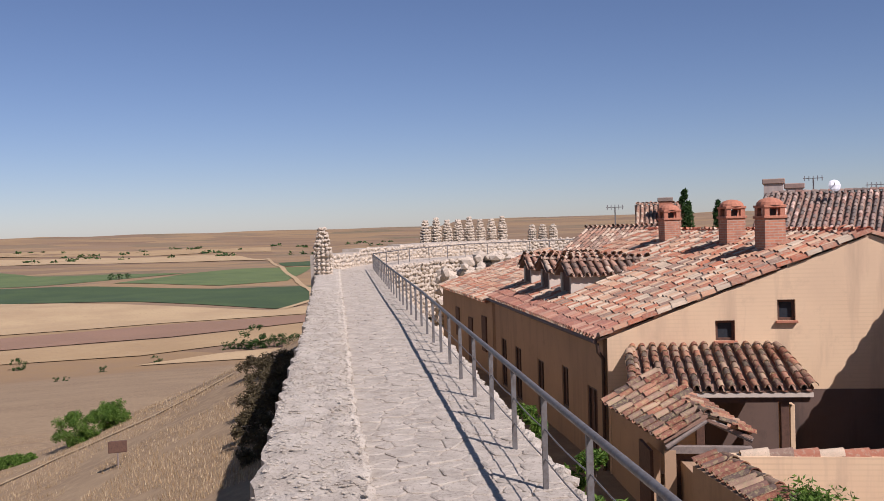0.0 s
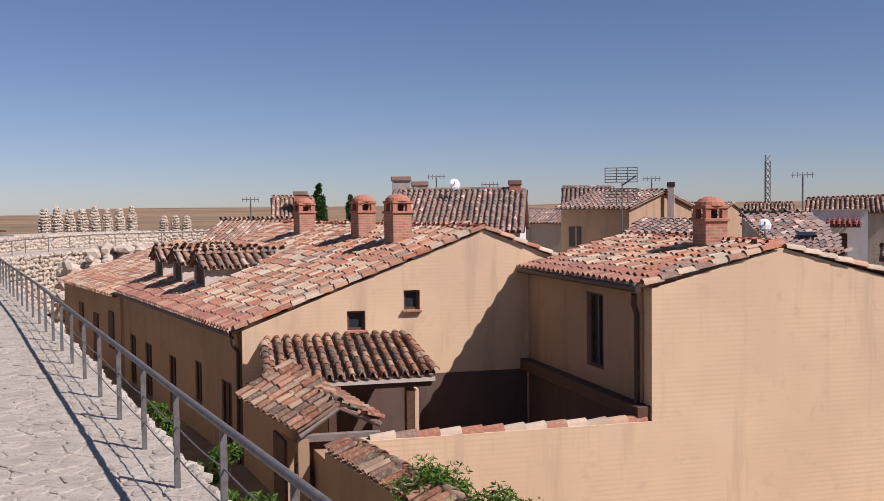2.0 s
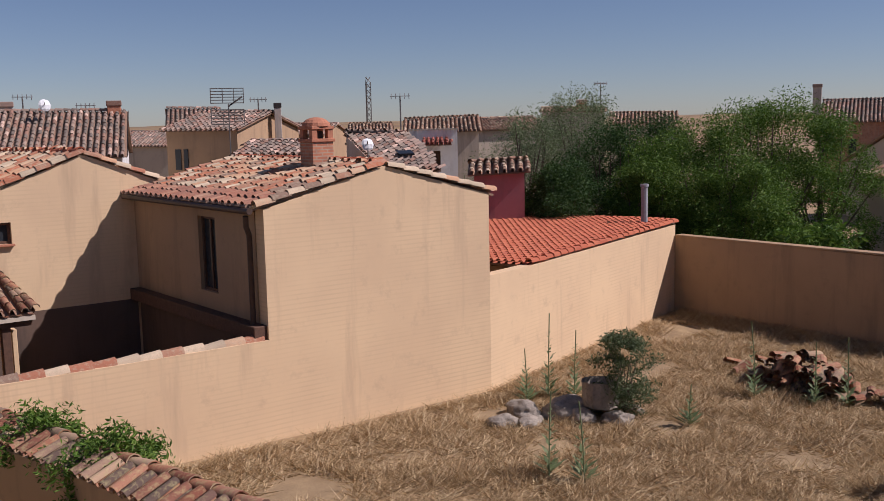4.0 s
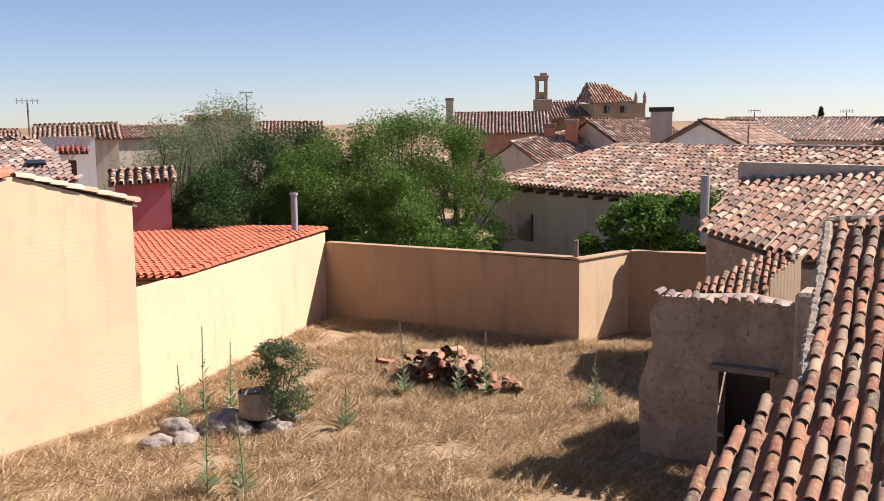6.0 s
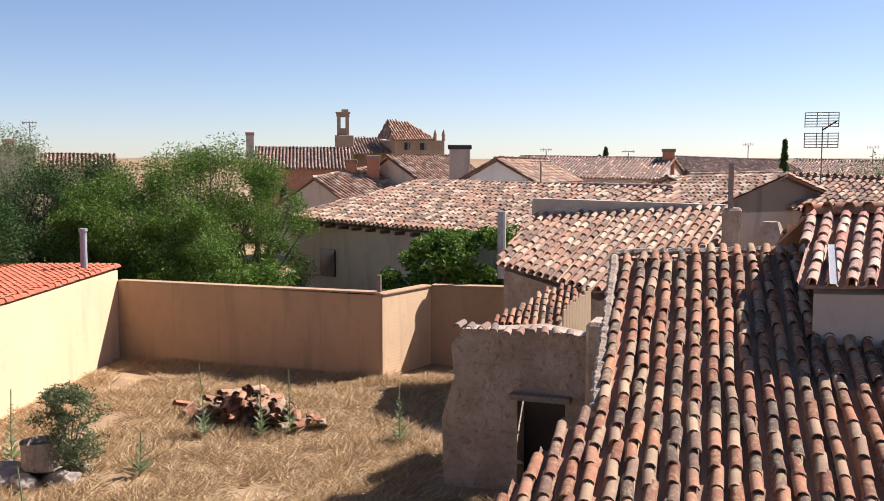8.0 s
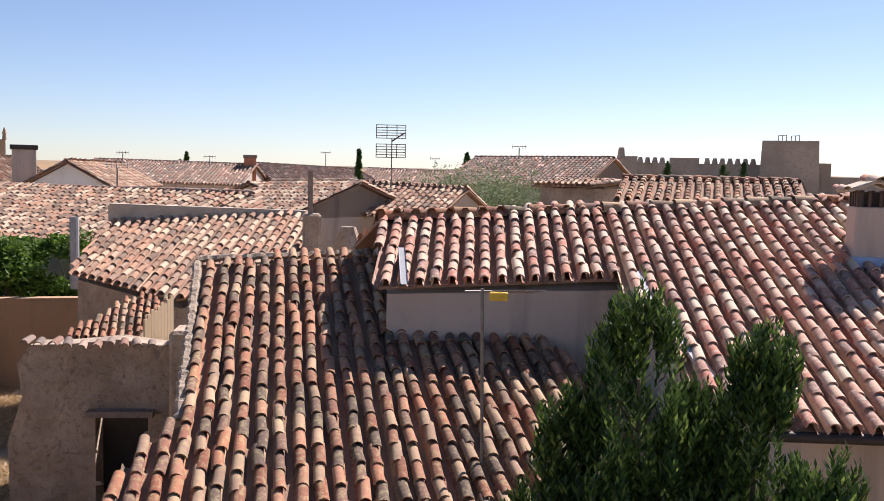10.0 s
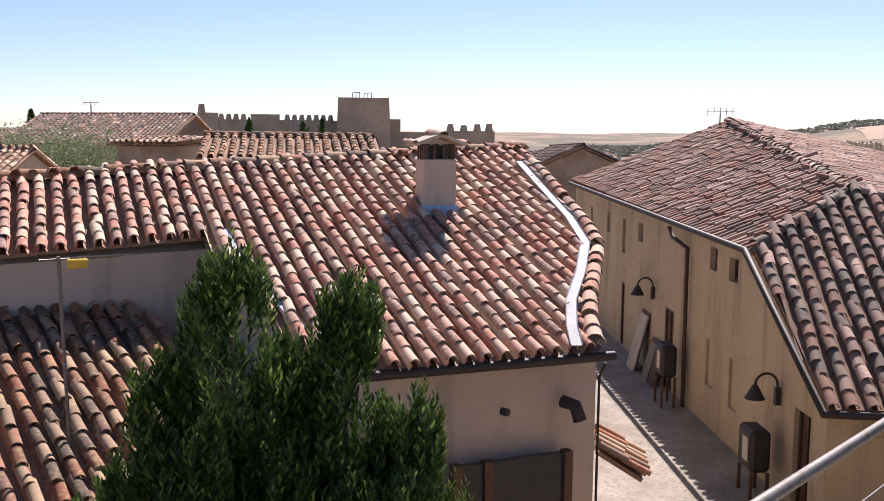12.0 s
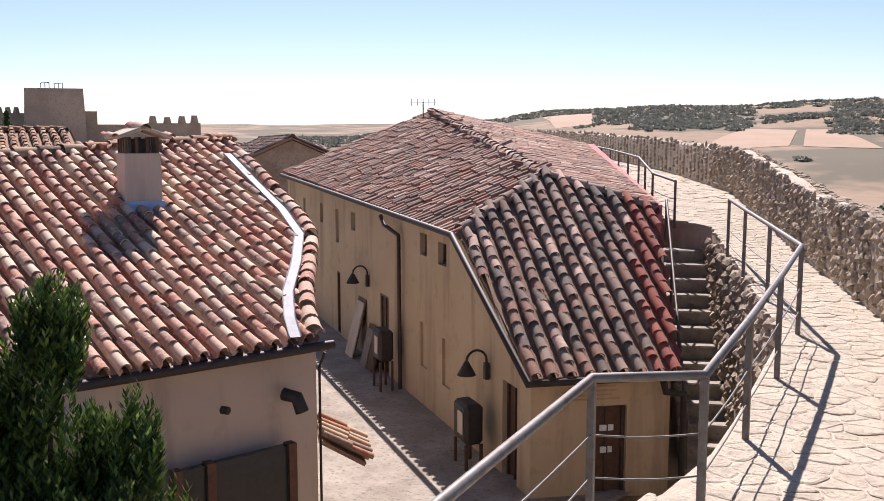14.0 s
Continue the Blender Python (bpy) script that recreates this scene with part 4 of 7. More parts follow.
railing("grey steel railing along the inner edge of the wall walk",
        [(line_at(EDGE, 8.83 + 1.63 * k) - 0.29, 8.83 + 1.63 * k, 0) for k in range(29, -6, -1)] + [(2.33, -3.1, 0), (2.7, -5.27, 0), (2.14, -5.72, 0), (2.45, -7.5, 0), (2.83, -9.55, 0), (3.27, -11.8, 0), (4.3, -13.87, 0), (5.36, -15.94, 0), (6.43, -18.16, 0)], 2.1,
        heights=[0.9] * 36 + [0.95, 0.96, 1.0, 1.05, 1.1, 1.12, 1.15, 1.15])
railing("grey steel railing beyond the stair head", [(x, y, line_at(RISE, y)) for x, y in [(8.75, -21.08), (9.9, -22.4)] + [(line_at(EDGE, y) - 0.3, y) for y in (-26, -31, -37, -44, -52, -62, -75, -90)]], height=1.0)

# ---- far curve of the wall with its battlements ----
far_wall = thing("battlement_wall", "ruined limestone wall with a row of battlements", "wall", kind="structure")
fw = [(-6.6, 56), (-5.2, 60.5), (-2.8, 66), (1, 71), (6, 75), (11, 77.5), (18, 79)]
for i, (a, b) in enumerate(zip(fw, fw[1:])):
    L = math.hypot(b[0] - a[0], b[1] - a[1])
    top = [0.95, 1.15, 1.25, 1.2, 1.1, 1.0][i]
    wall("wall_core", far_wall, a, b, [(-0.2, -8), (L + 0.2, -8), (L + 0.2, top), (-0.2, top)], MORTAR, 1.2)
    rubble_face("wall_stones", far_wall, a, b, -3.5, top, LIME_WARM, 0.3, 20 + i)
walkline = [(-4.2, 58, 0.0), (-2.2, 63, 0.1), (1.6, 68.2, 0.2), (6.6, 72.2, 0.2), (11.4, 74.5, 0.2)]
terr = bmesh.new()
ringv = []
for i, (p, q) in enumerate(zip(fw[:5], walkline)):
    ringv.append([terr.verts.new((p[0], p[1], q[2])), terr.verts.new((q[0] + 0.4, q[1] - 0.3, q[2])), terr.verts.new((q[0] + 0.5, q[1] - 0.4, -3.6))])
for a, b in zip(ringv, ringv[1:]):
    for k in range(2):
        terr.faces.new((a[k], a[k + 1], b[k + 1], b[k]))
part("walk", terr, MORTAR, far_wall)
for i, (a, b) in enumerate(zip(walkline, walkline[1:])):
    rubble_face("inner_stones", far_wall, (a[0] + 0.5, a[1] - 0.4), (b[0] + 0.5, b[1] - 0.4), -3.5, 0.2, LIME_WARM, 0.34, 60 + i)
railing("grey steel railing on the far curve of the wall", walkline, 1.9)


def merlon(at, w, h, turn, seed, mat=LIME_WARM, d=0.7):
    t = thing("merlon", "weathered pointed merlon of rubble limestone", "merlon", at, "battlements of the wall")
    rows = []
    rng = random.Random(seed)
    m3 = pose(0, 0, 0, 0, 0, -turn).to_3x3()
    bm = bmesh.new()
    g = bmesh.ops.create_cube(bm, size=1, matrix=Matrix.Translation((at[0], at[1], at[2] + h / 2)) @ m3.to_4x4() @ Matrix.Diagonal((w * 0.9, d * 0.9, h, 1)))
    for v in g["verts"]:
        if v.co.z > at[2] + h * 0.7:
            v.co = Vector((at[0], at[1], v.co.z)).lerp(v.co, 0.4)
    part("core", bm, MORTAR, t)
    z = 0.08
    while z < h:
        k = 1 - max(0, (z / h - 0.55)) * 1.5
        for sx, sy, n in ((1, 0, 3), (-1, 0, 3), (0, 1, 3), (0, -1, 3)):
            for i in range(n):
                q = (i + 0.5) / n - 0.5
                c = Vector(((sx or q * 2) * w / 2 * k * (1 if sx else 0.9), (sy or q * 2) * d / 2 * k * (1 if sy else 0.9), z + rng.uniform(-0.05, 0.05)))
                rows.append((m3 @ c + Vector(at), rng.uniform(0.09, 0.15), rng.uniform(0.09, 0.15), rng.uniform(0.07, 0.12), m3))
        z += 0.2
    stones("stone_facing", t, rows, mat, seed)
    settle(t)


for i in range(8):
    b = -1.0 + i * 0.66
    p = polar(b, 71.5 + i * 0.7, 1.1)
    merlon(p, 0.44, 1.8 + 0.12 * math.sin(i * 2.1), 35, 100 + i)
for i in range(3):
    p = polar(5.4 + i * 0.62, 79, 0.9)
    merlon(p, 0.5, 1.45, 20, 120 + i)
merlon((-6.25, 49.8, 0.0), 0.8, 2.5, -7, 130, d=0.9)


# ---- houses ----
BM, bnt, bp = material("brickwork", 0.9)
bgeo = bnt.nodes.new("ShaderNodeNewGeometry")
bsep = bnt.nodes.new("ShaderNodeSeparateXYZ")
bnt.links.new(bgeo.outputs["Position"], bsep.inputs[0])
badd = bnt.nodes.new("ShaderNodeMath")
bnt.links.new(bsep.outputs[0], badd.inputs[0])
bnt.links.new(bsep.outputs[1], badd.inputs[1])
bcom = bnt.nodes.new("ShaderNodeCombineXYZ")
bnt.links.new(badd.outputs[0], bcom.inputs[0])
bnt.links.new(bsep.outputs[2], bcom.inputs[1])
bt = bnt.nodes.new("ShaderNodeTexBrick")
bnt.links.new(bcom.outputs[0], bt.inputs[0])
for key, v in (("Scale", 1.0), ("Mortar Size", 0.012), ("Brick Width", 0.25), ("Row Height", 0.07)):
    bt.inputs[key].default_value = v
bt.inputs["Color1"].default_value, bt.inputs["Color2"].default_value, bt.inputs["Mortar"].default_value = (0.52, 0.22, 0.12, 1), (0.42, 0.16, 0.09, 1), (0.42, 0.30, 0.21, 1)
bnt.links.new(mix(bnt, contrast(bnt, grain(bnt, 6, space="World").outputs[0], 0.45, 0.8), bt.outputs[0], (0.30, 0.15, 0.1)), bp.inputs[0])
bump(bnt, bp, bt.outputs["Fac"], -0.5, 0.01)


def brick_chimney(at, turn, w, h, cap=True, label="orange brick chimney with an open arched cap"):
    """Shaft, corbel, four little piers and a domed tile cap."""
    t = thing("brick_chimney", label, "chimney", at, "brick chimneys")
    m = pose(*at, 0, 0, -turn)
    part("shaft", box(bmesh.new(), (0, 0, h * 0.26), (w, w, h * 1.02 - 0.0), m), BM, t)
    part("corbel", box(box(bmesh.new(), (0, 0, h * 0.79), (w * 1.14, w * 1.14, 0.07), m, 0.008), (0, 0, h * 0.79 + 0.27), (w * 1.1, w * 1.1, 0.07), m, 0.008), BRICK, t)
    for sx in (-1, 1):
        for sy in (-1, 1):
            part("pier", box(bmesh.new(), (sx * w * 0.38, sy * w * 0.38, h * 0.79 + 0.13), (w * 0.24, w * 0.24, 0.22), m), BRICK, t)
    part("flue", box(bmesh.new(), (0, 0, h * 0.79 + 0.1), (w * 0.4, w * 0.4, 0.2), m), IRON, t)
    bm = bmesh.new()
    g = bmesh.ops.create_uvsphere(bm, u_segments=16, v_segments=8, radius=1, matrix=m @ Matrix.Translation((0, 0, h * 0.79 + 0.3)) @ Matrix.Diagonal((w * 0.62, w * 0.62, 0.2, 1)))
    bmesh.ops.bisect_plane(bm, geom=bm.verts[:] + bm.edges[:] + bm.faces[:], plane_co=m @ Vector((0, 0, h * 0.79 + 0.3)), plane_no=(0, 0, -1), clear_outer=True)
    part("dome", bm, BRICK, t, "rounded brick-tile cap")
    settle(t)
    return t


def gable_house(label, r0, r1, width, drop, walls, tiles_, z0=-3.6, pitch=0.27, over=0.25, n=3, name="house", seed=1, back=True, windows=()):
    """A house under a ridge from r0 to r1."""
    r0, r1 = Vector(r0), Vector(r1)
    t = thing(name, label, "house", ((r0.x + r1.x) / 2, (r0.y + r1.y) / 2, z0))
    u = Vector((r1.x - r0.x, r1.y - r0.y, 0)).normalized()
    w = Vector((u.y, -u.x, 0)) * width / 2
    a, b = r0 + u * 0.2, r1 - u * 0.2
    d = Vector((0, 0, drop + 0.1))
    foot = [a + w, a, a - w, b - w, b, b + w]
    prism("wall", t, [(p.x, p.y) for p in foot], z0, [r0.z - drop - 0.1, r0.z - 0.1, r0.z - drop - 0.1, r1.z - drop - 0.1, r1.z - 0.1, r1.z - drop - 0.1], walls)
    for s in (1, -1):
        o = w * s * (1 + over / (width / 2)) - Vector((0, 0, drop * (1 + over / (width / 2))))
        tiled(t, [r0 + o, r1 + o, r1, r0], tiles_, pitch, 0.36, 0, n, seed=seed + s)
    caps(t, r0, r1, tiles_, 0.13)
    for side, f0, f1, za, zb in windows:
        p, q = (a + w * side, b + w * side)
        c0, c1 = p.lerp(q, f0), p.lerp(q, f1)
        off = w.normalized() * side * 0.012
        cc = (c0 + c1) / 2 + off
        part("window", box_at((cc.x, cc.y, (za + zb) / 2), ((c1 - c0).length, 0.06, zb - za), math.degrees(math.atan2(u.x, u.y)) - 90), GLASS, t)
    settle(t)
    return t


# house with the long gable, three chimneys and a dormer
C1, C2, APEX1 = (3.81, 22.41), (10.8, 21.43), (9.68, 21.59, 2.04)
h1 = thing("gable_house", "ochre plastered house with old tiled roof and brick chimneys", "house", (6, 29, -3.5))
gu = Vector((C2[0] - C1[0], C2[1] - C1[1], 0)).normalized()
Lg = 11.7
ap_s = math.hypot(APEX1[0] - C1[0], APEX1[1] - C1[1])
gend = (C1[0] + gu.x * Lg, C1[1] + gu.y * Lg)
wins = [(3.87, 4.27, 0.08, 0.56), (2.48, 2.92, -0.37, 0.10)]
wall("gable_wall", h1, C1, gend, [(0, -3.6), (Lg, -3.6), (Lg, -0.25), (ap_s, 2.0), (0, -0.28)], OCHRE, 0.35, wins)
for d0, d1, z0, z1 in wins:
    win = facing("window", h1, C1, gend, d0, d1, z0, z1, GLASS, 0.16, WOOD)
    s0 = Vector((*C1, 0)) + gu * (d0 + d1) / 2
    part("sill", box_at((s0.x - 0.003, s0.y - 0.02, z0 - 0.025), (d1 - d0 + 0.08, 0.16, 0.05), 98 - 90, 0.005), BRICK, h1)
FAC1 = (1.89, 36.6)
fl = math.hypot(FAC1[0] - C1[0], FAC1[1] - C1[1])
# openings of the street front
fd = [(12.0, 12.9, -3.45, -1.7), (9.55, 10.5, -3.5, -1.72), (6.4, 7.2, -3.45, -1.72), (3.6, 4.25, -2.65, -1.5), (0.9, 1.75, -3.5, -1.65)]
# Same plaster as the gable; the street front's shade is in its colour.
wall("street_wall", h1, FAC1, C1, [(0, -3.6), (fl - 0.37, -3.6), (fl - 0.37, -0.36), (0, -0.36)], OCHRE_DULL_SHADE, 0.35, [(fl - b, fl - a, z0, z1) for a, b, z0, z1 in fd])
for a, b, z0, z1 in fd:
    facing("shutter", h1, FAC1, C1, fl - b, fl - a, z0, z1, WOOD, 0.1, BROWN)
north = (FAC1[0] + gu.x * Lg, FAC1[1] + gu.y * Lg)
wall("back_wall", h1, north, FAC1, [(0, -3.6), (Lg, -3.6), (Lg, -0.36), (Lg - ap_s, 1.9), (0, -0.36)], OCHRE_DULL_SHADE, 0.3)
wall("east_wall", h1, gend, north, [(0.37, -3.6), (fl, -3.6), (fl, -0.36), (0.37, -0.36)], OCHRE_DULL_SHADE, 0.3)
# Flat dark panel in place of the shaded recess under the gable.
wall("shade_panel", h1, (C1[0] + gu.x * 2.0 + 0.001, C1[1] + gu.y * 2.0 - 0.012), (C2[0], C2[1] - 0.012), [(0, -3.55), (5.0, -3.55), (5.0, -1.5), (0, -1.5)], RECESS_SHADE, 0.006, label="dark brown panel standing in for the shaded porch recess")
R1a = Vector(APEX1) + Vector((0, 0.06, -0.04))
R1b = Vector((7.75, 36.4, 2.0))
ea, eb = Vector((3.6, 22.5, -0.31)), Vector((1.72, 36.6, -0.33))
tiled(h1, [eb, ea, R1a, R1b], TILE_TAN, 0.27, 0.36, 260, 4, seed=3, eave=2, eave_mat=TILE_EAVE)
fa, fb = Vector((gend[0], gend[1] + 0.06, -0.3)), Vector((north[0], north[1], -0.32))
tiled(h1, [fa, fb, R1b, R1a], TILE_TAN, 0.27, 0.36, 0, 3, seed=4)
caps(h1, R1a, R1b, TILE_ORANGE, 0.14)
caps(h1, ea + Vector((0.05, -0.04, 0.03)), R1a + Vector((0, -0.05, 0)), TILE_TAN, 0.11, 0.36, 0.06, "verge_tile")
caps(h1, fa + Vector((0, -0.04, 0.03)), R1a + Vector((0, -0.05, 0)), TILE_TAN, 0.11, 0.36, 0.06, "verge_tile")
part("gutter", tube([eb + Vector((-0.06, 0, -0.06)), ea + Vector((-0.06, 0, -0.06))], 0.055), BROWN, h1)
part("downpipe", tube([(3.6, 22.6, -0.42), (3.62, 22.62, -0.62), (3.76, 22.75, -0.8), (3.74, 22.75, -3.5)], 0.045), BROWN, h1)
settle(h1)
for p, w in (((8.35, 24.3, 1.55), 0.55), ((8.2, 27.0, 1.57), 0.55), ((7.6, 31.9, 1.57), 0.55)):
    brick_chimney(p, -8, w, 1.15)
du = Vector((-0.132, 0.991, 0))
dx_ = Vector((0.991, 0.132, 0))


def on_roof(p):
    """The height of the long roof's west slope under a point."""
    return -0.33 + 2.37 * ((Vector((p.x, p.y, 0)) - Vector((ea.x, ea.y, 0))).dot(dx_)) / (Vector((R1a.x - ea.x, R1a.y - ea.y, 0)).dot(dx_))


def dormer(front, seed):
    """A small gabled dormer, its ridge running back into the roof."""
    f = Vector(front)
    half, eave_z, ridge_z = 0.62, f.z + 0.72, f.z + 1.06
    t = thing("roof_dormer", "cream dormer with a little tiled gable roof on the house", "dormer", f, "roof dormers")
    back = 2.3
    for sgn, nm in ((0, "side_wall"), (1, "side_wall")):
        a = f + du * (2 * half * sgn)
        bm = bmesh.new()
        prof = [(0.0, on_roof(a) - 0.2), (back, on_roof(a + dx_ * back) - 0.2), (back, max(eave_z, on_roof(a + dx_ * back) - 0.1)), (0.0, eave_z)]
        ring = [bm.verts.new(Vector((a.x, a.y, 0)) + dx_ * x + Vector((0, 0, z))) for x, z in prof]
        g = bmesh.ops.extrude_face_region(bm, geom=[bm.faces.new(ring)])
        bmesh.ops.translate(bm, vec=du * (0.14 if not sgn else -0.14), verts=[v for v in g["geom"] if isinstance(v, bmesh.types.BMVert)])
        bmesh.ops.recalc_face_normals(bm, faces=bm.faces[:])
        part(nm, bm, CREAM, t)
    c = f + du * half
    bm = bmesh.new()
    ring = [bm.verts.new(Vector((0, 0, z)) + Vector((c.x, c.y, 0)) + dx_ * 0.06 + du * y) for y, z in ((-half + 0.02, on_roof(f) - 0.1), (half - 0.02, on_roof(f) - 0.1), (half - 0.02, eave_z), (0, ridge_z - 0.06), (-half + 0.02, eave_z))]
    g = bmesh.ops.extrude_face_region(bm, geom=[bm.faces.new(ring)])
    bmesh.ops.translate(bm, vec=dx_ * 0.05, verts=[v for v in g["geom"] if isinstance(v, bmesh.types.BMVert)])
    bmesh.ops.recalc_face_normals(bm, faces=bm.faces[:])
    part("front", bm, WOOD, t, "dark shuttered front")
    r0, r1 = c - dx_ * 0.15, c + dx_ * 2.75
    r0.z = r1.z = ridge_z
    for sgn in (-1, 1):
        o = du * (half + 0.16) * sgn
        pts = [r0 + o, r1 + o, r1.copy(), r0.copy()]
        for p in pts[:2]:
            p.z = eave_z - 0.06
        if sgn > 0:
            pts = [pts[1], pts[0], pts[3], pts[2]]
        tiled(t, pts, TILE_PALE, 0.25, 0.36, 0, 5, seed=seed + sgn, thick=0.03)
    caps(t, r0, r1, TILE_PALE, 0.12, 0.36, 0.04)
    settle(t)


for i, p in enumerate(((3.91, 29.3, 0.16), (3.55, 31.95, 0.16), (3.2, 34.7, 0.16))):
    dormer(p, 150 + 3 * i)

# next house along the street, lower roof
h1b = thing("street_house", "dull ochre street house with a patched red tile roof", "house", (3.5, 42, -3.5))
prism("wall", h1b, [(1.85, 36.75), (9, 37.5), (8, 49), (-0.05, 48.1)], -3.6, [-0.55, 0.9, 0.9, -0.6], OCHRE_DULL_SHADE)
tiled(h1b, [(-0.25, 48.3, -0.6), (1.62, 36.7, -0.55), (6.5, 37.2, 1.0), (5.0, 48.8, 1.0)], TILE_TAN, 0.27, 0.36, 0, 3, seed=8)
for y0, z0, z1 in ((38.2, -2.6, -1.2), (41.0, -3.4, -1.5), (44, -2.6, -1.3)):
    part("shutter", box_at((1.85 - (y0 - 36.75) * 0.167 - 0.02, y0, (z0 + z1) / 2), (0.08, 0.8, z1 - z0), -9.5), WOOD, h1b)
settle(h1b)
mound = thing("ruined_wall", "heap of broken limestone and mortar wall", "ruin", (3, 52, -3.5))
rr = random.Random(31)
rows = []
for i in range(700):
    s, k = rr.random(), rr.random()
    p = Vector((0.2 + 8.5 * s + rr.uniform(-0.8, 0.8), 54.5 + 3.5 * s + rr.uniform(-1.5, 1.5), -3.5 + k * (3.2 + 1.1 * math.sin(s * 5) ** 2)))
    rows.append((p, rr.uniform(0.25, 0.6), rr.uniform(0.25, 0.5), rr.uniform(0.2, 0.45), Matrix.Identity(3)))
stones("rubble", mound, rows, LIME_WARM, 31)
settle(mound)

# house with the blind gable
h2 = thing("blind_gable_house", "ochre plastered house with a blank gable and tiled roof", "house", (13, 17.5, -3.5))
A2, B2, K2 = (10.15, 15.05), (15.57, 14.29), (10.8, 21.43)
g2 = math.hypot(B2[0] - A2[0], B2[1] - A2[1])
wall("gable_wall", h2, A2, B2, [(0, -3.7), (g2, -3.7), (g2, 0.97), (g2 * 0.5, 1.7), (0, 1.0)], OCHRE, 0.35)
k2 = math.hypot(K2[0] - A2[0], K2[1] - A2[1])
w2 = (k2 - 2.9, k2 - 2.08, -0.86, 0.72)
# West side in the darker copy: its shade is painted in.
wall("west_wall", h2, K2, A2, [(0, -3.6), (k2 - 0.37, -3.6), (k2 - 0.37, 0.93), (0, 0.93)], OCHRE_DULL_SHADE, 0.35, [w2])
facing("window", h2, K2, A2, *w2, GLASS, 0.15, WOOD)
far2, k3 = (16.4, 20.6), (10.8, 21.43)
wall("east_wall", h2, B2, far2, [(0.37, -3.6), (6.4, -3.6), (6.4, 0.93), (0.37, 0.93)], OCHRE_DULL_SHADE, 0.3)
R2a, R2b = Vector((12.85, 14.75, 1.7)), Vector((13.75, 21.6, 1.7))
tiled(h2, [(10.6, 21.6, 1.0), (9.95, 15.15, 1.0), R2a, R2b], TILE_TAN, 0.27, 0.36, 200, 5, seed=11, eave=2, eave_mat=TILE_EAVE)
tiled(h2, [(15.8, 14.35, 0.95), (16.7, 20.9, 0.95), R2b, R2a], TILE_TAN, 0.27, 0.36, 0, 3, seed=12)
caps(h2, R2a + Vector((0.03, 0.3, 0)), R2b, TILE_ORANGE, 0.13)
caps(h2, (9.98, 15.1, 1.03), R2a + Vector((0, -0.05, 0.0)), TILE_TAN, 0.11, 0.36, 0.05, "verge_tile")
caps(h2, (15.76, 14.3, 0.98), R2a + Vector((0, -0.05, 0.0)), TILE_TAN, 0.11, 0.36, 0.05, "verge_tile")
part("gutter", tube([(10.5, 21.35, 0.99), (9.85, 15.05, 0.99)], 0.065), BROWN, h2)
part("downpipe", tube([(9.92, 15.3, 0.88), (9.95, 15.35, 0.68), (10.06, 15.42, 0.5), (10.06, 15.42, -1.4)], 0.055), BROWN, h2)
part("eave_bed", bed([(10.58, 21.5, 1.08), (9.93, 15.2, 1.08)], 0.07, 8), DECK, h2)
part("beam", box_at((10.36, 18.25, -1.36), (0.3, 6.3, 0.27), 6, 0.01), WOOD, h2)
# Flat dark panel for the shade below the beam.
wall("shade_panel", h2, (10.79, 21.4), (10.17, 15.45), [(0, -3.55), (5.9, -3.55), (5.9, -1.5), (0, -1.5)], RECESS_SHADE, 0.004, label="dark brown panel standing in for the shaded porch recess")
settle(h2)
brick_chimney((12.78, 16.78, 1.48), 6, 0.52, 0.95)

# courtyard walls with tile copings
yard = thing("courtyard_wall", "ochre courtyard wall with a tile coping", "wall", kind="structure")
low = ((4.5, 15.835), (10.14, 15.044))
wall("front_wall", yard, low[0], low[1], [(0, -3.7), (5.76, -3.7), (5.76, -1.5), (0, -1.5)], OCHRE, 0.28)
caps(yard, (10.1, 15.2, -1.5), (4.6, 15.97, -1.5), TILE_TAN, 0.13, 0.4, 0.0, "coping_tile")
# West-facing courtyard walls use the plaster with shade in its colour.
wall("return_wall", yard, (5.4, 7.8), (4.5, 15.86), [(0, -3.7), (8.09, -3.7), (8.09, -1.62), (0, -1.62)], OCHRE_DULL_SHADE, 0.45)
tiled(yard, [(4.15, 15.95, -1.62), (4.95, 7.7, -1.62), (5.3, 7.75, -1.48), (4.5, 16.0, -1.48)], TILE_RED, 0.22, 0.36, 0, 4, seed=14)
caps(yard, (5.42, 7.8, -1.48), (4.56, 15.9, -1.48), TILE_RED, 0.12, 0.4, 0.0, "coping_tile")
wall("street_wall", yard, (3.85, 22.4), (4.2, 16.1), [(0, -3.6), (6.31, -3.6), (6.31, -1.9), (0, -1.5)], OCHRE_DULL_SHADE, 0.25, [(3.2, 4.8, -3.55, -2.0)])

# porch roof against the gable and little gate roof
porch = thing("porch", "tiled porch roof on wooden posts in the courtyard", "porch", (5.5, 19.5, -3.5))
tiled(porch, [(3.93, 19.95, -1.12), (7.49, 19.45, -1.09), (7.55, 21.84, -0.52), (4.26, 22.3, -0.54)], TILE_RED, 0.235, 0.34, 120, 6, seed=16)
caps(porch, (3.93, 19.95, -1.08), (4.24, 22.2, -0.5), TILE_RED, 0.11, 0.34, 0.05, "verge_tile")
caps(porch, (7.5, 19.4, -1.06), (7.57, 21.8, -0.48), TILE_RED, 0.1, 0.34, 0.05, "verge_tile")
part("fascia", box_at((5.75, 19.72, -1.2), (3.55, 0.06, 0.09), 8), CREAM, porch)
part("beam", box_at((5.75, 19.86, -1.3), (3.5, 0.14, 0.14), 8), WOOD, porch)
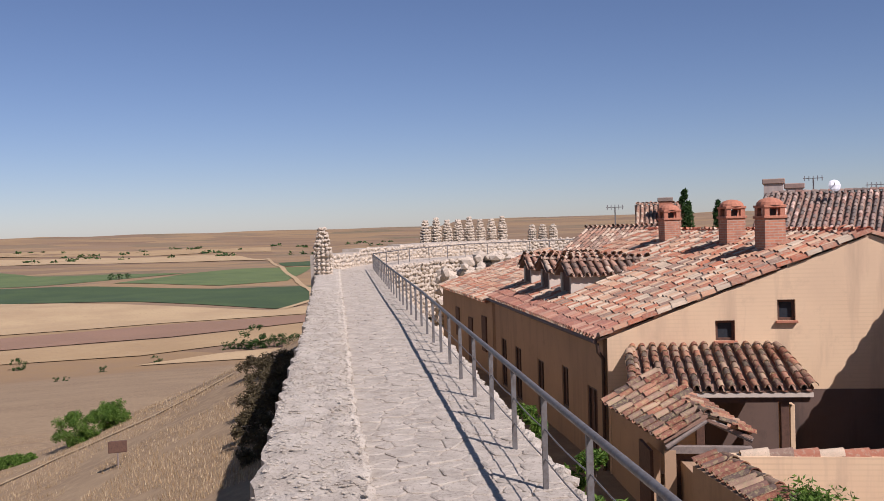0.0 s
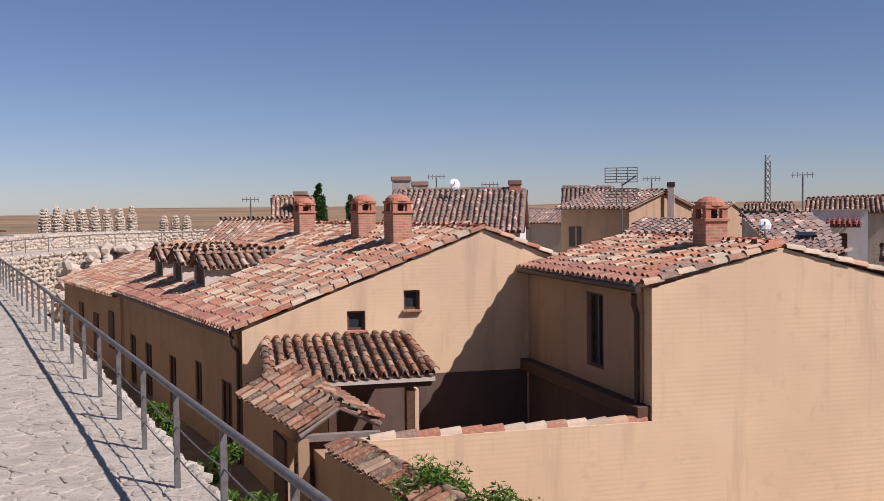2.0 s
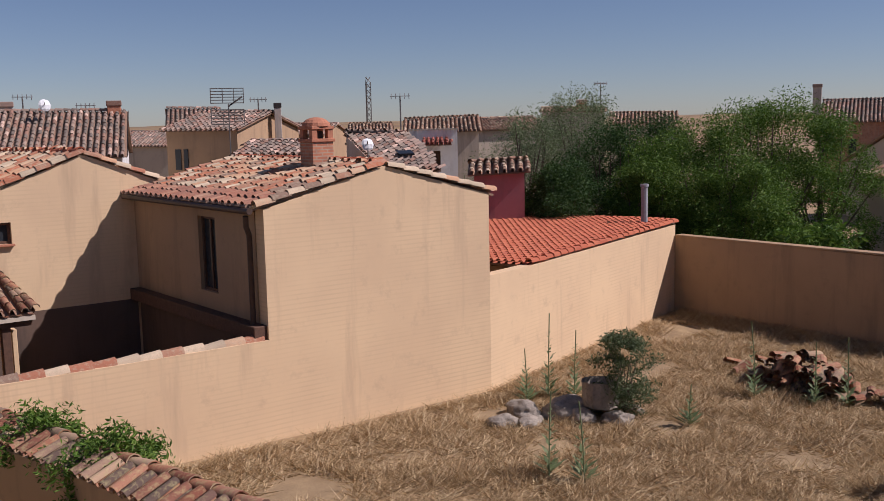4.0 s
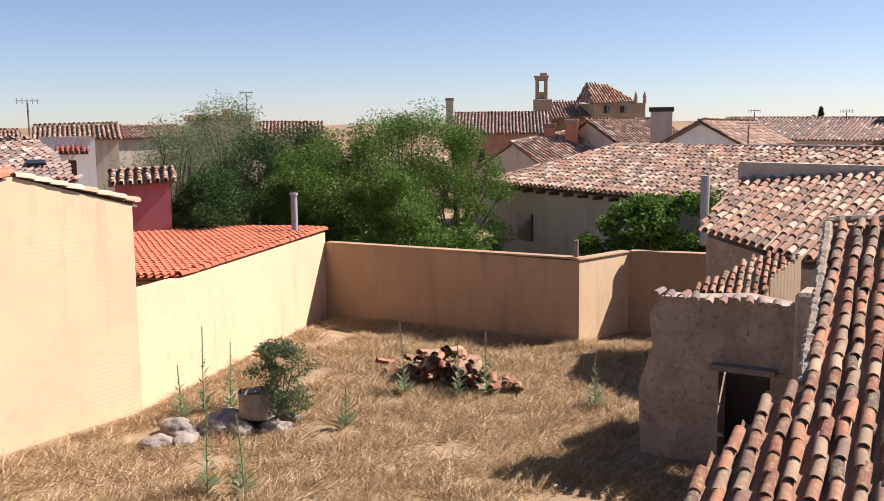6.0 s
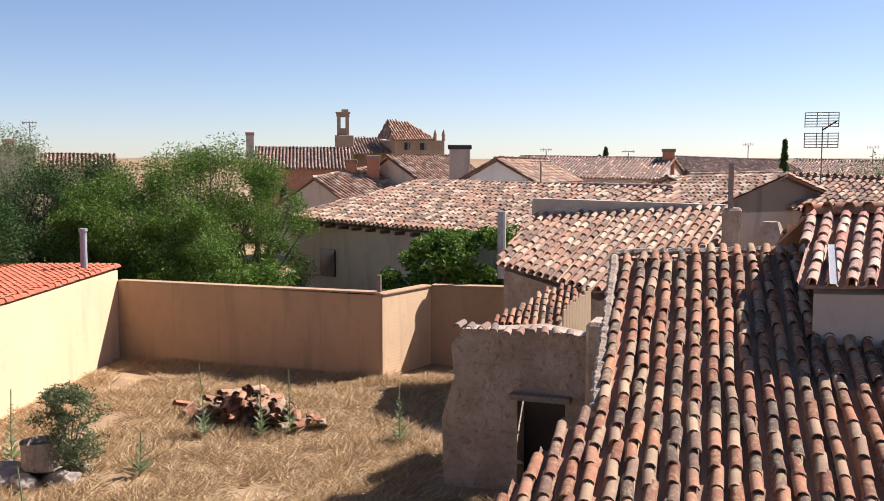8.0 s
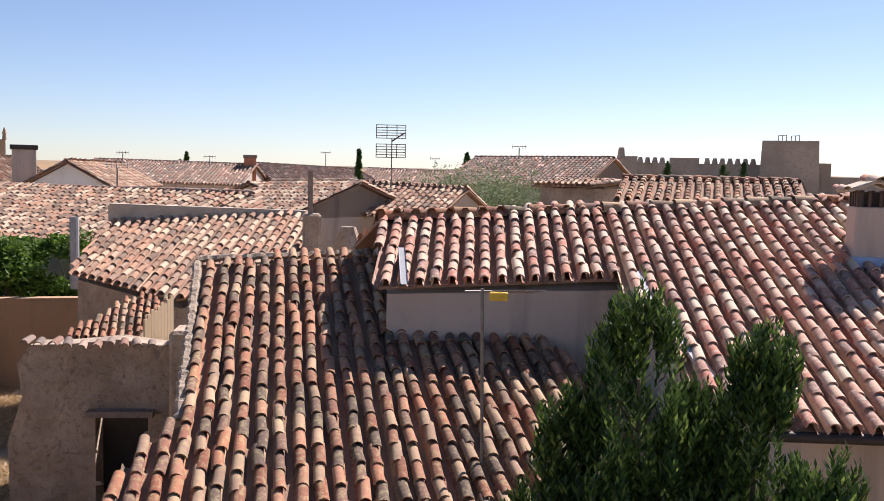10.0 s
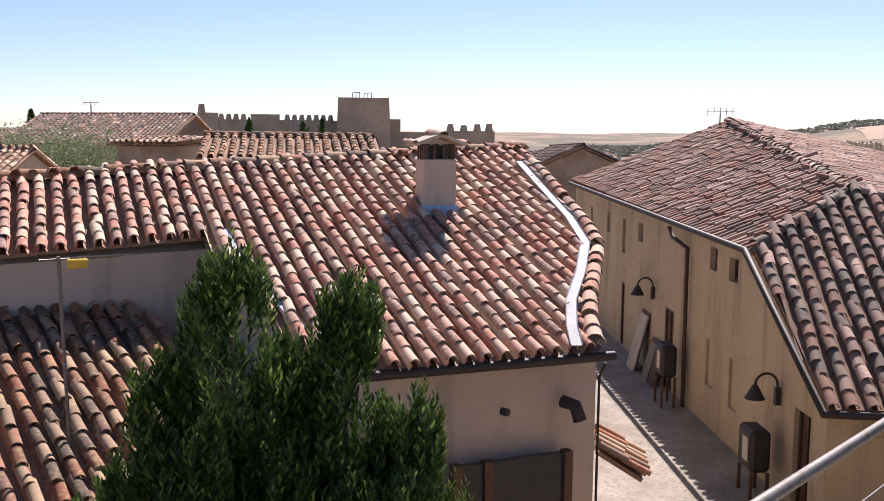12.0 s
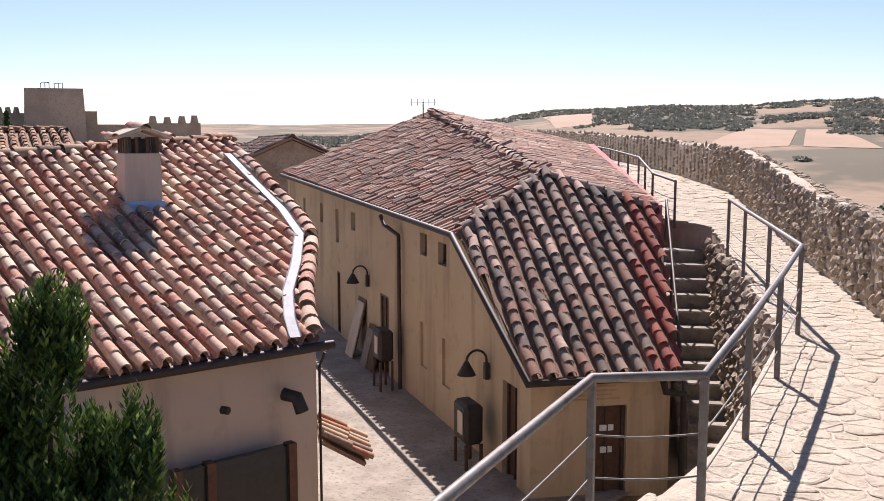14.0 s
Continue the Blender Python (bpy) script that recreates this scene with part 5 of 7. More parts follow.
for x, y in ((7.0, 19.75), (5.3, 19.98)):
    part("post", box_at((x, y, -2.45), (0.17, 0.17, 2.2), 8, 0.01), WOOD, porch)
part("screen_panel", box_at((7.35, 20.6, -2.5), (0.1, 1.2, 2.0), 8, 0.01), OCHRE, porch)
prism("end_wall", porch, [(4.02, 20.0), (4.2, 19.98), (4.45, 22.2), (4.27, 22.22)], -3.6, [-1.2, -1.2, -0.64, -0.64], OCHRE_DULL_SHADE)
settle(porch)
gate = thing("gate_roof", "little tiled roof over the courtyard gate", "gate", (4.2, 17.5, -3.5))
gr0, gr1 = Vector((3.95, 18.9, -0.72)), Vector((4.62, 16.85, -1.02))
tiled(gate, [(3.05, 18.6, -1.05), (3.82, 16.7, -1.5), gr1, gr0], TILE_RED, 0.2, 0.3, 90, 5, seed=17)
tiled(gate, [(5.35, 16.65, -1.38), (5.0, 18.6, -1.1), gr0, gr1], TILE_RED, 0.2, 0.3, 0, 4, seed=18)
caps(gate, gr1 + Vector((0, 0, 0.0)), gr0, TILE_RED, 0.1, 0.34, 0.03)
part("beam", box_at((4.6, 16.82, -1.62), (1.5, 0.12, 0.14), 10, 0.01), WOOD_GREY, gate)
part("rafter", rods([((3.85, 16.8, -1.55), (4.62, 16.9, -1.1)), ((5.35, 16.7, -1.45), (4.62, 16.9, -1.1))], 0.05), WOOD_GREY, gate)
for x, y in ((3.95, 16.95), (5.2, 16.8)):
    part("post", box_at((x, y, -2.6), (0.2, 0.2, 1.95), 8), OCHRE_DULL_SHADE, gate)
part("door_leaf", box_at((4.58, 16.98, -2.65), (1.08, 0.08, 1.9), 8), WOOD, gate)
part("side_door", box_at((3.72, 17.9, -2.65), (0.06, 1.0, 1.8), 0), WOOD, gate)
settle(gate)

# garage with the new orange roof and the garden walls
garage = thing("garage", "low building with a new orange tile roof", "garage", (22, 17.5, -3.5))
wall("garden_front", garage, B2, (26.1, 16.05), [(0, -3.7), (10.7, -3.7), (10.7, -0.76), (2.0, -0.88), (0, -0.86)], OCHRE, 0.3)
tiled(garage, [(16.1, 20.6, -0.9), (17.4, 14.75, -0.86), (26.4, 16.25, -0.7), (25.0, 23.2, -0.68)], TILE_ORANGE, 0.205, 0.3, 0, 4, seed=21, wild=0.35)
caps(garage, (17.4, 14.7, -0.86), (26.3, 16.15, -0.7), TILE_ORANGE, 0.11, 0.36, 0.04, "verge_tile")
prism("inner_wall", garage, [(17.6, 15.4), (25.6, 16.5), (24.8, 22.8), (16.8, 20.4)], -3.6, [-1.02, -0.88, -0.88, -1.05], OCHRE_DULL_SHADE)
settle(garage)
pipe = thing("flue_pipe", "steel flue pipe on the orange roof", "flue", (25.3, 16.65, -0.75))
part("pipe", rod(bmesh.new(), (25.3, 16.65, -0.8), (25.3, 16.65, 0.45), 0.1, 12), ZINC, pipe)
part("cowl", rod(bmesh.new(), (25.3, 16.65, 0.47), (25.3, 16.65, 0.55), 0.13, 12), ZINC, pipe)
settle(pipe)
garden = thing("garden_wall", "plain ochre garden wall round the dry yard", "wall", kind="structure")
# Long wall wears the shade-coloured plaster, the return the lit one.
wall("long_wall", garden, (26.1, 16.05), (25.22, 7.38), [(0, -3.7), (8.72, -3.7), (8.72, -1.16), (0, -1.08)], OCHRE_DULL_SHADE, 0.3)
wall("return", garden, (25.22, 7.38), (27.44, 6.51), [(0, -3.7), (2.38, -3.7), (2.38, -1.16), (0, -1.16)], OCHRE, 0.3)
wall("end_wall", garden, (27.44, 6.51), (27.6, 2.0), [(0, -3.7), (4.5, -3.7), (4.5, -1.16), (0, -1.16)], OCHRE_DULL_SHADE, 0.3)
for a, b in (((26.25, 16.0, -1.06), (25.37, 7.4, -1.14)), ((25.25, 7.52, -1.14), (27.5, 6.64, -1.14)), ((27.58, 6.5, -1.14), (27.74, 2.0, -1.14))):
    a, b = Vector(a), Vector(b)
    part("coping", box_at((a + b) / 2 + Vector((0, 0, 0.01)), (0.36, (b - a).length, 0.05), math.degrees(math.atan2(b.x - a.x, b.y - a.y)), 0.008), OCHRE_DULL_SHADE, garden)
part("stub_post", rod(bmesh.new(), (25.35, 7.5, -1.2), (25.35, 7.5, -0.6), 0.07), WOOD_GREY, garden)

# ruined adobe house front
ruin = thing("ruined_house_front", "crumbling adobe wall with a dark doorway", "ruin", (17, 2.2, -3.5))
rp = [(0, -3.7), (3.3, -3.7), (3.3, -0.4), (2.5, -0.52), (1.8, -0.42), (1.0, -0.5), (0.35, -0.52), (0.12, -0.85), (0.2, -1.4), (-0.05, -2.2)]
rw0, rw1 = (17.0, 3.78), (16.6, 0.5)
wall("adobe_wall", ruin, rw0, rw1, rp, ADOBE, 0.5, [(1.4, 2.28, -3.65, -1.7)])
part("lintel", box_at((16.78, 1.94, -1.66), (0.5, 1.1, 0.1), 7), WOOD_GREY, ruin)
# Added dark slab standing in for the unlit space behind the doorway.
part("shade_back", box_at((17.75, 1.95, -2.5), (0.2, 3.4, 2.3), 7), IRON, ruin)
part("pier", box_at((16.55, 0.75, -1.9), (0.75, 0.7, 3.4), 7, 0.06), ADOBE, ruin)
rows = []
rr = random.Random(44)
for i in range(170):
    s, z = rr.uniform(0.2, 3.2), rr.uniform(-3.5, -0.6)
    if 1.3 < s < 2.38 and z < -1.6:
        continue
    rows.append((Vector((17.0 - 0.121 * s - 0.0, 3.78 - s, z)), rr.uniform(0.01, 0.04), rr.uniform(0.06, 0.3), rr.uniform(0.05, 0.2), Matrix.Identity(3)))
stones("plaster_relief", ruin, rows, ADOBE, 44)
for i in range(13):
    s = 0.3 + i * 0.23
    q = Vector((16.66 - 0.121 * s, 3.78 - s, -0.48 + rr.uniform(-0.05, 0.04)))
    caps(ruin, q, q + Vector((0.45 + rr.uniform(-0.1, 0.1), rr.uniform(-0.06, 0.06), 0.06)), TILE_GREY, 0.08, 0.36, 0.0, "coping_tile")
settle(ruin)
shed = thing("shed_roof", "narrow lean-to roof of red tiles with fence boards", "shed", (19.5, 2.6, -3.5))
tiled(shed, [(18.43, 3.15, -0.68), (18.5, 1.95, -0.72), (20.54, 1.5, -0.28), (20.49, 2.2, -0.2)], TILE_RED, 0.15, 0.34, 0, 4, seed=23)
for i in range(9):
    q = Vector((18.55 + i * 0.13, 1.72 - i * 0.05, -0.72 + i * 0.03))
    part("board", box_at(q, (0.1, 0.03, 0.75 + 0.08 * (i % 3)), 30), YELLOW, shed)
prism("wall", shed, [(18.5, 3.0), (18.6, 2.05), (20.5, 1.6), (20.45, 2.1)], -3.6, [-0.8, -0.82, -0.4, -0.34], ADOBE)
settle(shed)

# near roofs beside the yard
roof_a = thing("farm_shed", "low shed under an old red tile roof", "house", (12.5, -1, -3.5))
tiled(roof_a, [(9.0, 1.62, -1.22), (8.7, -5.4, -1.05), (15.85, -3.2, 1.12), (15.75, 0.62, 0.97), (11.84, 0.63, -0.29), (11.3, 0.6, -0.46), (10.9, 0.95, -0.6), (10.2, 1.3, -0.83)], TILE_RED, 0.212, 0.34, 300, 6, seed=31, wild=1.4)
prism("wall", roof_a, [(9.3, 1.4), (10.2, 1.2), (11.3, 0.5), (15.7, 0.5), (15.8, -3.2), (9.0, -5.2)], -3.6, [-1.3, -1.0, -0.65, 0.75, 0.9, -1.2], ADOBE)
part("ridge_mortar", bed([(15.8, 0.66, 1.06), (15.95, -1.5, 1.14), (16.0, -3.3, 1.22)], 0.085, 3), RUBBLE, roof_a)
part("verge_mortar", bed([(15.75, 0.66, 1.02), (13.5, 0.66, 0.3), (11.9, 0.68, -0.2), (11.35, 0.66, -0.42)], 0.06, 4), RUBBLE, roof_a)
settle(roof_a)
roof_b = thing("village_house", "adobe house with a pale tiled roof and chimney stump", "house", (22, 0, -3.5))
tb = [polar(80.67, 24.0, -0.02), polar(86.5, 21.8, -0.46), polar(93.9, 22.3, 0.2), polar(94.2, 26.0, 1.2), polar(82.7, 26.8, 1.09)]
tiled(roof_b, [tb[0], tb[1], tb[2], tb[3], tb[4]], TILE_PALE, 0.24, 0.36, 0, 5, seed=33, wild=1.0, level=True)
prism("wall", roof_b, [(p.x + 0.2, p.y * 0.98 - 0.05) for p in tb], -3.6, [-0.2, -0.65, 0.1, 0.95, 0.85], ADOBE)
pa, pb2 = polar(82.7, 26.9, 0), polar(93.8, 26.1, 0)
wall("parapet", roof_b, (pa.x, pa.y), (pb2.x, pb2.y), [(0, 0.6), (5.2, 0.6), (5.2, 1.42), (0.1, 1.52), (0, 1.45)], MORTAR, 0.3)
settle(roof_b)
stump = thing("chimney_stump", "broken plaster chimney with a wooden post", "chimney", (24.0, -1.7, 0.3))
part("shaft", box_at((23.7, -1.75, 0.7), (0.5, 0.45, 1.5), 5, 0.06), ADOBE, stump)
part("post", box_at((23.6, -1.7, 1.8), (0.12, 0.12, 1.4), 5), WOOD_GREY, stump)
part("rubble", rod(bmesh.new(), (24.2, -2.7, -0.3), (24.2, -2.7, 1.1), 0.75, 7, 0.2), ADOBE, stump)
settle(stump)

# house with the pale pink roof, chimney and zinc flashing
hs = thing("corner_house", "grey rendered house with a pink tile roof and zinc flashing", "house", (11, -7.5, -3.5))
SP = [(8.72, -5.85, -0.1), (8.08, -8.42, -0.08), (8.6, -8.79, 0.14), (9.03, -9.22, 0.34), (9.62, -9.91, 0.6), (10.13, -10.47, 0.83), (10.57, -10.74, 1.01), (11.62, -11.18, 1.42), (13.3, -11.84, 2.07), (13.8, -12.04, 2.27), (14.98, -2.15, 1.74), (12.8, -1.85, 0.96), (12.36, -5.13, 1.1), (9.68, -5.0, 0.16)]
tiled(hs, SP, TILE_PINK, 0.225, 0.29, 300, 6, seed=35, wild=1.2)
prism("wall", hs, [(9.0, -5.9), (8.3, -8.6), (10.45, -10.6), (13.7, -11.9), (14.8, -2.3), (13.0, -2.0), (12.5, -5.25), (9.9, -5.2)], -3.6, [-0.2, -0.2, 0.72, 2.0, 1.5, 0.82, 0.92, 0.0], GREY_RENDER)
far_s = [(13.8, -12.14, 2.27), (14.98, -2.15, 1.74)]
tiled(hs, [(17.6, -13.4, 0.9), (18.6, -1.7, 0.6), far_s[1], far_s[0]], TILE_PINK, 0.27, 0.36, 0, 3, seed=36)
prism("rear_wall", hs, [(13.9, -12.0), (17.4, -13.2), (18.4, -1.9), (15.0, -2.3)], -3.6, [1.95, 0.7, 0.4, 1.45], GREY_RENDER)
caps(hs, far_s[1], far_s[0], TILE_RED, 0.15, 0.4, 0.03)
VERGE = [(13.24, -11.77, 2.15), (11.59, -11.12, 1.51), (10.53, -10.67, 1.1), (10.09, -10.4, 0.92), (9.58, -9.85, 0.69), (9.0, -9.16, 0.43), (8.57, -8.73, 0.23), (8.08, -8.34, 0.03)]
for a, b in zip(VERGE[::-1], VERGE[-2::-1]):
    caps(hs, a, b, TILE_PINK, 0.115, 0.27, 0.0, "verge_tile")


def strip(name, line, w, parent, mat):
    """A sheet-metal strip along a bent line, with a raised fold at each side."""
    bm = bmesh.new()
    line = [Vector(p) for p in line]
    rings = []
    for i, p in enumerate(line):
        d = (line[min(i + 1, len(line) - 1)] - line[max(i - 1, 0)]).normalized()
        sd_ = d.cross(Vector((0, 0, 1))).normalized() * w / 2
        rings.append([bm.verts.new(p + sd_ * k + Vector((0, 0, z))) for k, z in ((-1, -0.03), (-1, 0.02), (-0.8, 0), (0.8, 0), (1, 0.02), (1, -0.03))])
    for a, b in zip(rings, rings[1:]):
        for k in range(5):
            bm.faces.new((a[k], a[k + 1], b[k + 1], b[k]))
    bmesh.ops.recalc_face_normals(bm, faces=bm.faces[:])
    return part(name, bm, mat, parent, "bright zinc valley flashing")


strip("flashing", [(13.02, -11.36, 2.08), (11.87, -10.93, 1.64), (10.86, -10.56, 1.26), (10.12, -10.18, 0.96), (9.45, -9.43, 0.66), (8.91, -8.73, 0.4), (8.43, -8.28, 0.19), (8.05, -8.0, 0.03)], 0.15, hs, ZINC)
strip("flashing", [(12.45, -2.15, 1.02), (13.6, -2.3, 1.42)], 0.1, hs, ZINC)
strip("flashing", [(9.75, -5.2, 0.28), (12.3, -5.35, 1.21)], 0.14, hs, ZINC)
part("gutter", tube([(8.85, -5.4, -0.16), (7.96, -8.56, -0.15)], 0.06), IRON, hs)
part("dark_pipe", tube([(8.3, -8.03, -0.72), (8.12, -8.07, -0.74), (8.06, -8.1, -0.92)], 0.085), IRON, hs)
part("vent", rod(bmesh.new(), (8.45, -7.18, -0.74), (8.36, -7.2, -0.74), 0.05), IRON, hs)
part("window", box_at((8.38, -7.27, -2.1), (0.1, 1.5, 1.55), 13.4), GLASS, hs)
for q in ((8.55, -6.55), (8.46, -6.95), (8.21, -8.0)):
    part("window_frame", box_at((q[0] - 0.03, q[1], -2.1), (0.14, 0.11, 1.6), 13.4), WOOD, hs)
part("cable", tube([(8.2, -8.66, -0.3), (8.27, -8.63, -0.5), (8.27, -8.63, -3.4)], 0.018), IRON, hs)
tiled(hs, [(7.95, -9.15, -1.85), (8.7, -9.85, -1.85), (9.1, -9.42, -1.5), (8.36, -8.72, -1.5)], TILE_TAN, 0.2, 0.34, 0, 5, seed=38)
settle(hs)
ch = thing("plaster_chimney", "grey plaster chimney with a tiled cap on the pink roof", "chimney", (12.1, -8.84, 1.3))
cm = pose(12.1, -8.84, 1.38, 0, 0, -23 + 90) @ Matrix.Scale(0.86, 4)
ct = cm @ pose(0, 0, 0, 0, 0, 90)
part("shaft", box(bmesh.new(), (0, 0, 0.35), (0.62, 0.62, 1.1), cm, 0.015), GREY_RENDER, ch)
part("flashing", box(bmesh.new(), (0, 0, -0.02), (0.68, 0.68, 0.2), cm, 0.01), PAINT_BLUE, ch)
for i in range(4):
    for j in range(4):
        if i in (0, 3) or j in (0, 3):
            part("louvre_tile", box(bmesh.new(), (-0.26 + i * 0.173, -0.26 + j * 0.173, 1.03), (0.05, 0.05, 0.28), cm), BROWN, ch)
part("core", box(bmesh.new(), (0, 0, 1.02), (0.3, 0.3, 0.25), cm), IRON, ch)
for s in (-1, 1):
    part("cap_slab", box(bmesh.new(), (0, 0, 0), (0.95, 0.52, 0.06), ct @ Matrix.Translation((0, s * 0.22, 1.25)) @ pose(0, 0, 0, -s * 20, 0, 0), 0.01), MORTAR, ch)
caps(ch, ct @ Vector((-0.48, 0, 1.34)), ct @ Vector((0.5, 0, 1.34)), TILE_PINK, 0.095, 0.4, 0.0)
for s in (-1, 1):
    caps(ch, ct @ Vector((-0.42, s * 0.48, 1.2)), ct @ Vector((0.46, s * 0.48, 1.2)), TILE_PINK, 0.06, 0.36, 0.0)
settle(ch)

# long street house with the hipped roof
hr = thing("hipped_street_house", "yellow plastered street house with a weathered hipped roof", "house", (14, -18, -3.5))
ME, LF, LL, LR, ND, HR, AP = (10.3, -14.59, 0.57), (25.0, -24.5, 0.91), (7.48, -12.58, -1.38), (5.85, -14.38, -1.38), (10.06, -17.29, 1.53), (7.89, -17.96, 0.89), (20.5, -27.1, 3.15)
tiled(hr, [LF, ME, ND, AP], TILE_BROWN, 0.25, 0.36, 0, 4, seed=41, wild=2.0)
LM = tuple(a + 0.8 * (b - a) for a, b in zip(LL, LR))
HM = tuple(a + 0.28 * (b - a) for a, b in zip(HR, ND))
tiled(hr, [LL, LM, HM, ND, ME], TILE_GREY, 0.29, 0.3, 200, 6, seed=42, wild=1.5)
tiled(hr, [LM, LR, HR, HM], TILE_BRICK, 0.29, 0.3, 0, 6, seed=44, wild=1.3)
tiled(hr, [HR, (17.2, -32.5, 1.9), AP, ND], TILE_BROWN, 0.25, 0.36, 0, 4, seed=43)
caps(hr, ME, ND, TILE_GREY, 0.13, 0.36, 0.05)
caps(hr, HR, ND, TILE_GREY, 0.13, 0.36, 0.05)
caps(hr, ND, AP, TILE_GREY, 0.13, 0.38, 0.05)
FA, FB = (25.0, -24.6), (10.4, -14.75)
Lf = math.hypot(FA[0] - FB[0], FA[1] - FB[1])
fz = [(2.8, 3.15, -0.35, 0.23), (5.35, 5.75, -0.35, 0.24), (7.4, 7.78, -0.75, 0.21), (9.2, 9.7, -0.22, 0.27), (15.2, 15.64, -0.16, 0.31), (16.35, 16.85, -0.22, 0.24), (7.5, 7.9, -3.4, -1.58), (12.05, 12.8, -3.55, -1.5), (15.2, 15.65, -2.6, -1.62), (16.6, 17.05, -2.68, -1.7)]
wall("street_wall", hr, FA, FB, [(0, -3.6), (Lf, -3.6), (Lf, 0.42), (0, 0.75)], YELLOW, 0.35, fz)
for a, b, z0, z1 in fz:
    facing("window", hr, FA, FB, a, b, z0, z1, WOOD if z0 < -3 else YELLOW if z0 < -2 else GLASS, 0.18 if z0 > -2 else 0.08, BROWN if z0 > -2 or z0 < -3 else None)
GA, GB = FB, (7.62, -12.78)
Lg2 = math.hypot(GA[0] - GB[0], GA[1] - GB[1])
nz = [(2.2, 2.85, -3.6, -1.75)]
wall("near_wall", hr, GA, GB, [(0, -3.6), (Lg2, -3.6), (Lg2, -1.5), (0, 0.42)], YELLOW, 0.35, nz)
facing("door_leaf", hr, GA, GB, *nz[0], WOOD, 0.15, BROWN)
EA, EB = GB, (6.0, -14.5)
Le = math.hypot(EA[0] - EB[0], EA[1] - EB[1])
ez = [(1.0, 1.62, -3.6, -1.95)]
wall("end_wall", hr, EA, EB, [(0, -3.6), (Le, -3.6), (Le, -1.5), (0, -1.5)], YELLOW, 0.35, ez)
end_door = facing("door_leaf", hr, EA, EB, *ez[0], WOOD, 0.15, BROWN)
eu = Vector((EB[0] - EA[0], EB[1] - EA[1], 0)).normalized()
en = Vector((eu.y, -eu.x, 0))
for zc, w in ((-2.35, 0.24), (-2.72, 0.2)):
    q = Vector((*EA, zc)) + eu * 1.31 - en * 0.1
    part("notice", box_at(q, (w, 0.02, 0.1), 132), PAINT_WHITE, end_door)
for i, (a, w) in enumerate(((0.62, 0.8), (0.5, 1.0), (0.66, 0.7), (0.5, 1.1))):
    q = Vector((*EA, -1.62 - i * 0.07)) + eu * (a + w / 2) + en * 0.004
    part("faded_line", box_at(q, (w, 0.012, 0.025), 132), OCHRE_DULL_SHADE, hr)
wall("stair_wall", hr, EB, (8.0, -18.0), [(0, -3.6), (4.05, -3.6), (4.05, 0.75), (0, -1.5)], YELLOW, 0.3)
wall("walk_wall", hr, (7.8, -18.15), (16.8, -32.55), [(0, -3.6), (17, -3.6), (17, 1.95), (0, 0.98)], PINK, 0.25)
part("gutter", tube([(25.0, -24.28, 0.88), (10.35, -14.4, 0.54), (7.45, -12.4, -1.42), (5.75, -14.3, -1.42)], 0.065), IRON, hr)
part("downpipe", tube([(14.3, -17.05, 0.5), (14.1, -16.95, 0.3), (13.48, -16.7, 0.12), (13.44, -16.68, -3.5)], 0.05), BROWN, hr)
part("downpipe", tube([(5.95, -14.1, -1.5), (5.95, -14.2, -1.7), (5.75, -14.45, -1.75), (5.75, -14.45, -3.5)], 0.06), IRON, hr)
settle(hr)
for i, (x, y, z) in enumerate(((9.14, -13.78, -1.75), (15.86, -18.36, -1.35))):
    lamp = thing("street_lamp", "black iron swan-neck lamp on the yellow wall", "lamp", (x, y, z), "street lamps")
    n = Vector((0.56, 0.83, 0))
    pts = [Vector((x, y, z)) + n * 0.0] + [Vector((x, y, z + 0.2)) + n * (0.19 - 0.19 * math.cos(a)) + Vector((0, 0, 0.19 * math.sin(a))) for a in [j * math.pi / 8 for j in range(9)]]
    part("neck", tube(pts, 0.022), IRON, lamp)
    e = pts[-1]
    part("shade", rod(bmesh.new(), e - Vector((0, 0, 0.24)), e, 0.17, 14, 0.04), IRON, lamp)
    part("bracket", box_at((x, y, z), (0.1, 0.08, 0.3), 34), IRON, lamp)
    settle(lamp)

# things for sale and signs along the street front
su = Vector((0.829, -0.559, 0))
so = Vector((0.559, 0.829, 0))
f0 = Vector((10.4, -14.75, -3.48))


def leaning_board(s, w, h, mat, label, lift=0.0):
    p = f0 + su * s + so * 0.35
    t = thing("display_board", label, "board", p)
    m = Matrix((su, so, Vector((0, 0, 1)))).transposed().to_4x4()
    m.translation = p
    part("panel", box(bmesh.new(), (0, 0, 0), (w, 0.04, h), m @ Matrix.Translation((0, -0.12, h / 2 + lift)) @ pose(0, 0, 0, 14, 0, 0), 0.005), mat, t)
    part("rim", box(bmesh.new(), (0, 0, 0), (w + 0.08, 0.03, h + 0.08), m @ Matrix.Translation((0, -0.16, h / 2 + 0.05 + lift)) @ pose(0, 0, 0, 14, 0, 0), 0.005), WOOD, t)
    settle(t)


leaning_board(7.2, 0.7, 1.5, CREAM, "cream display board leaning on the street wall")
leaning_board(6.0, 0.5, 1.0, WOOD_GREY, "weathered wooden rack leaning on the street wall")
leaning_board(5.5, 0.45, 0.8, WOOD, "dark wooden rack leaning on the street wall")


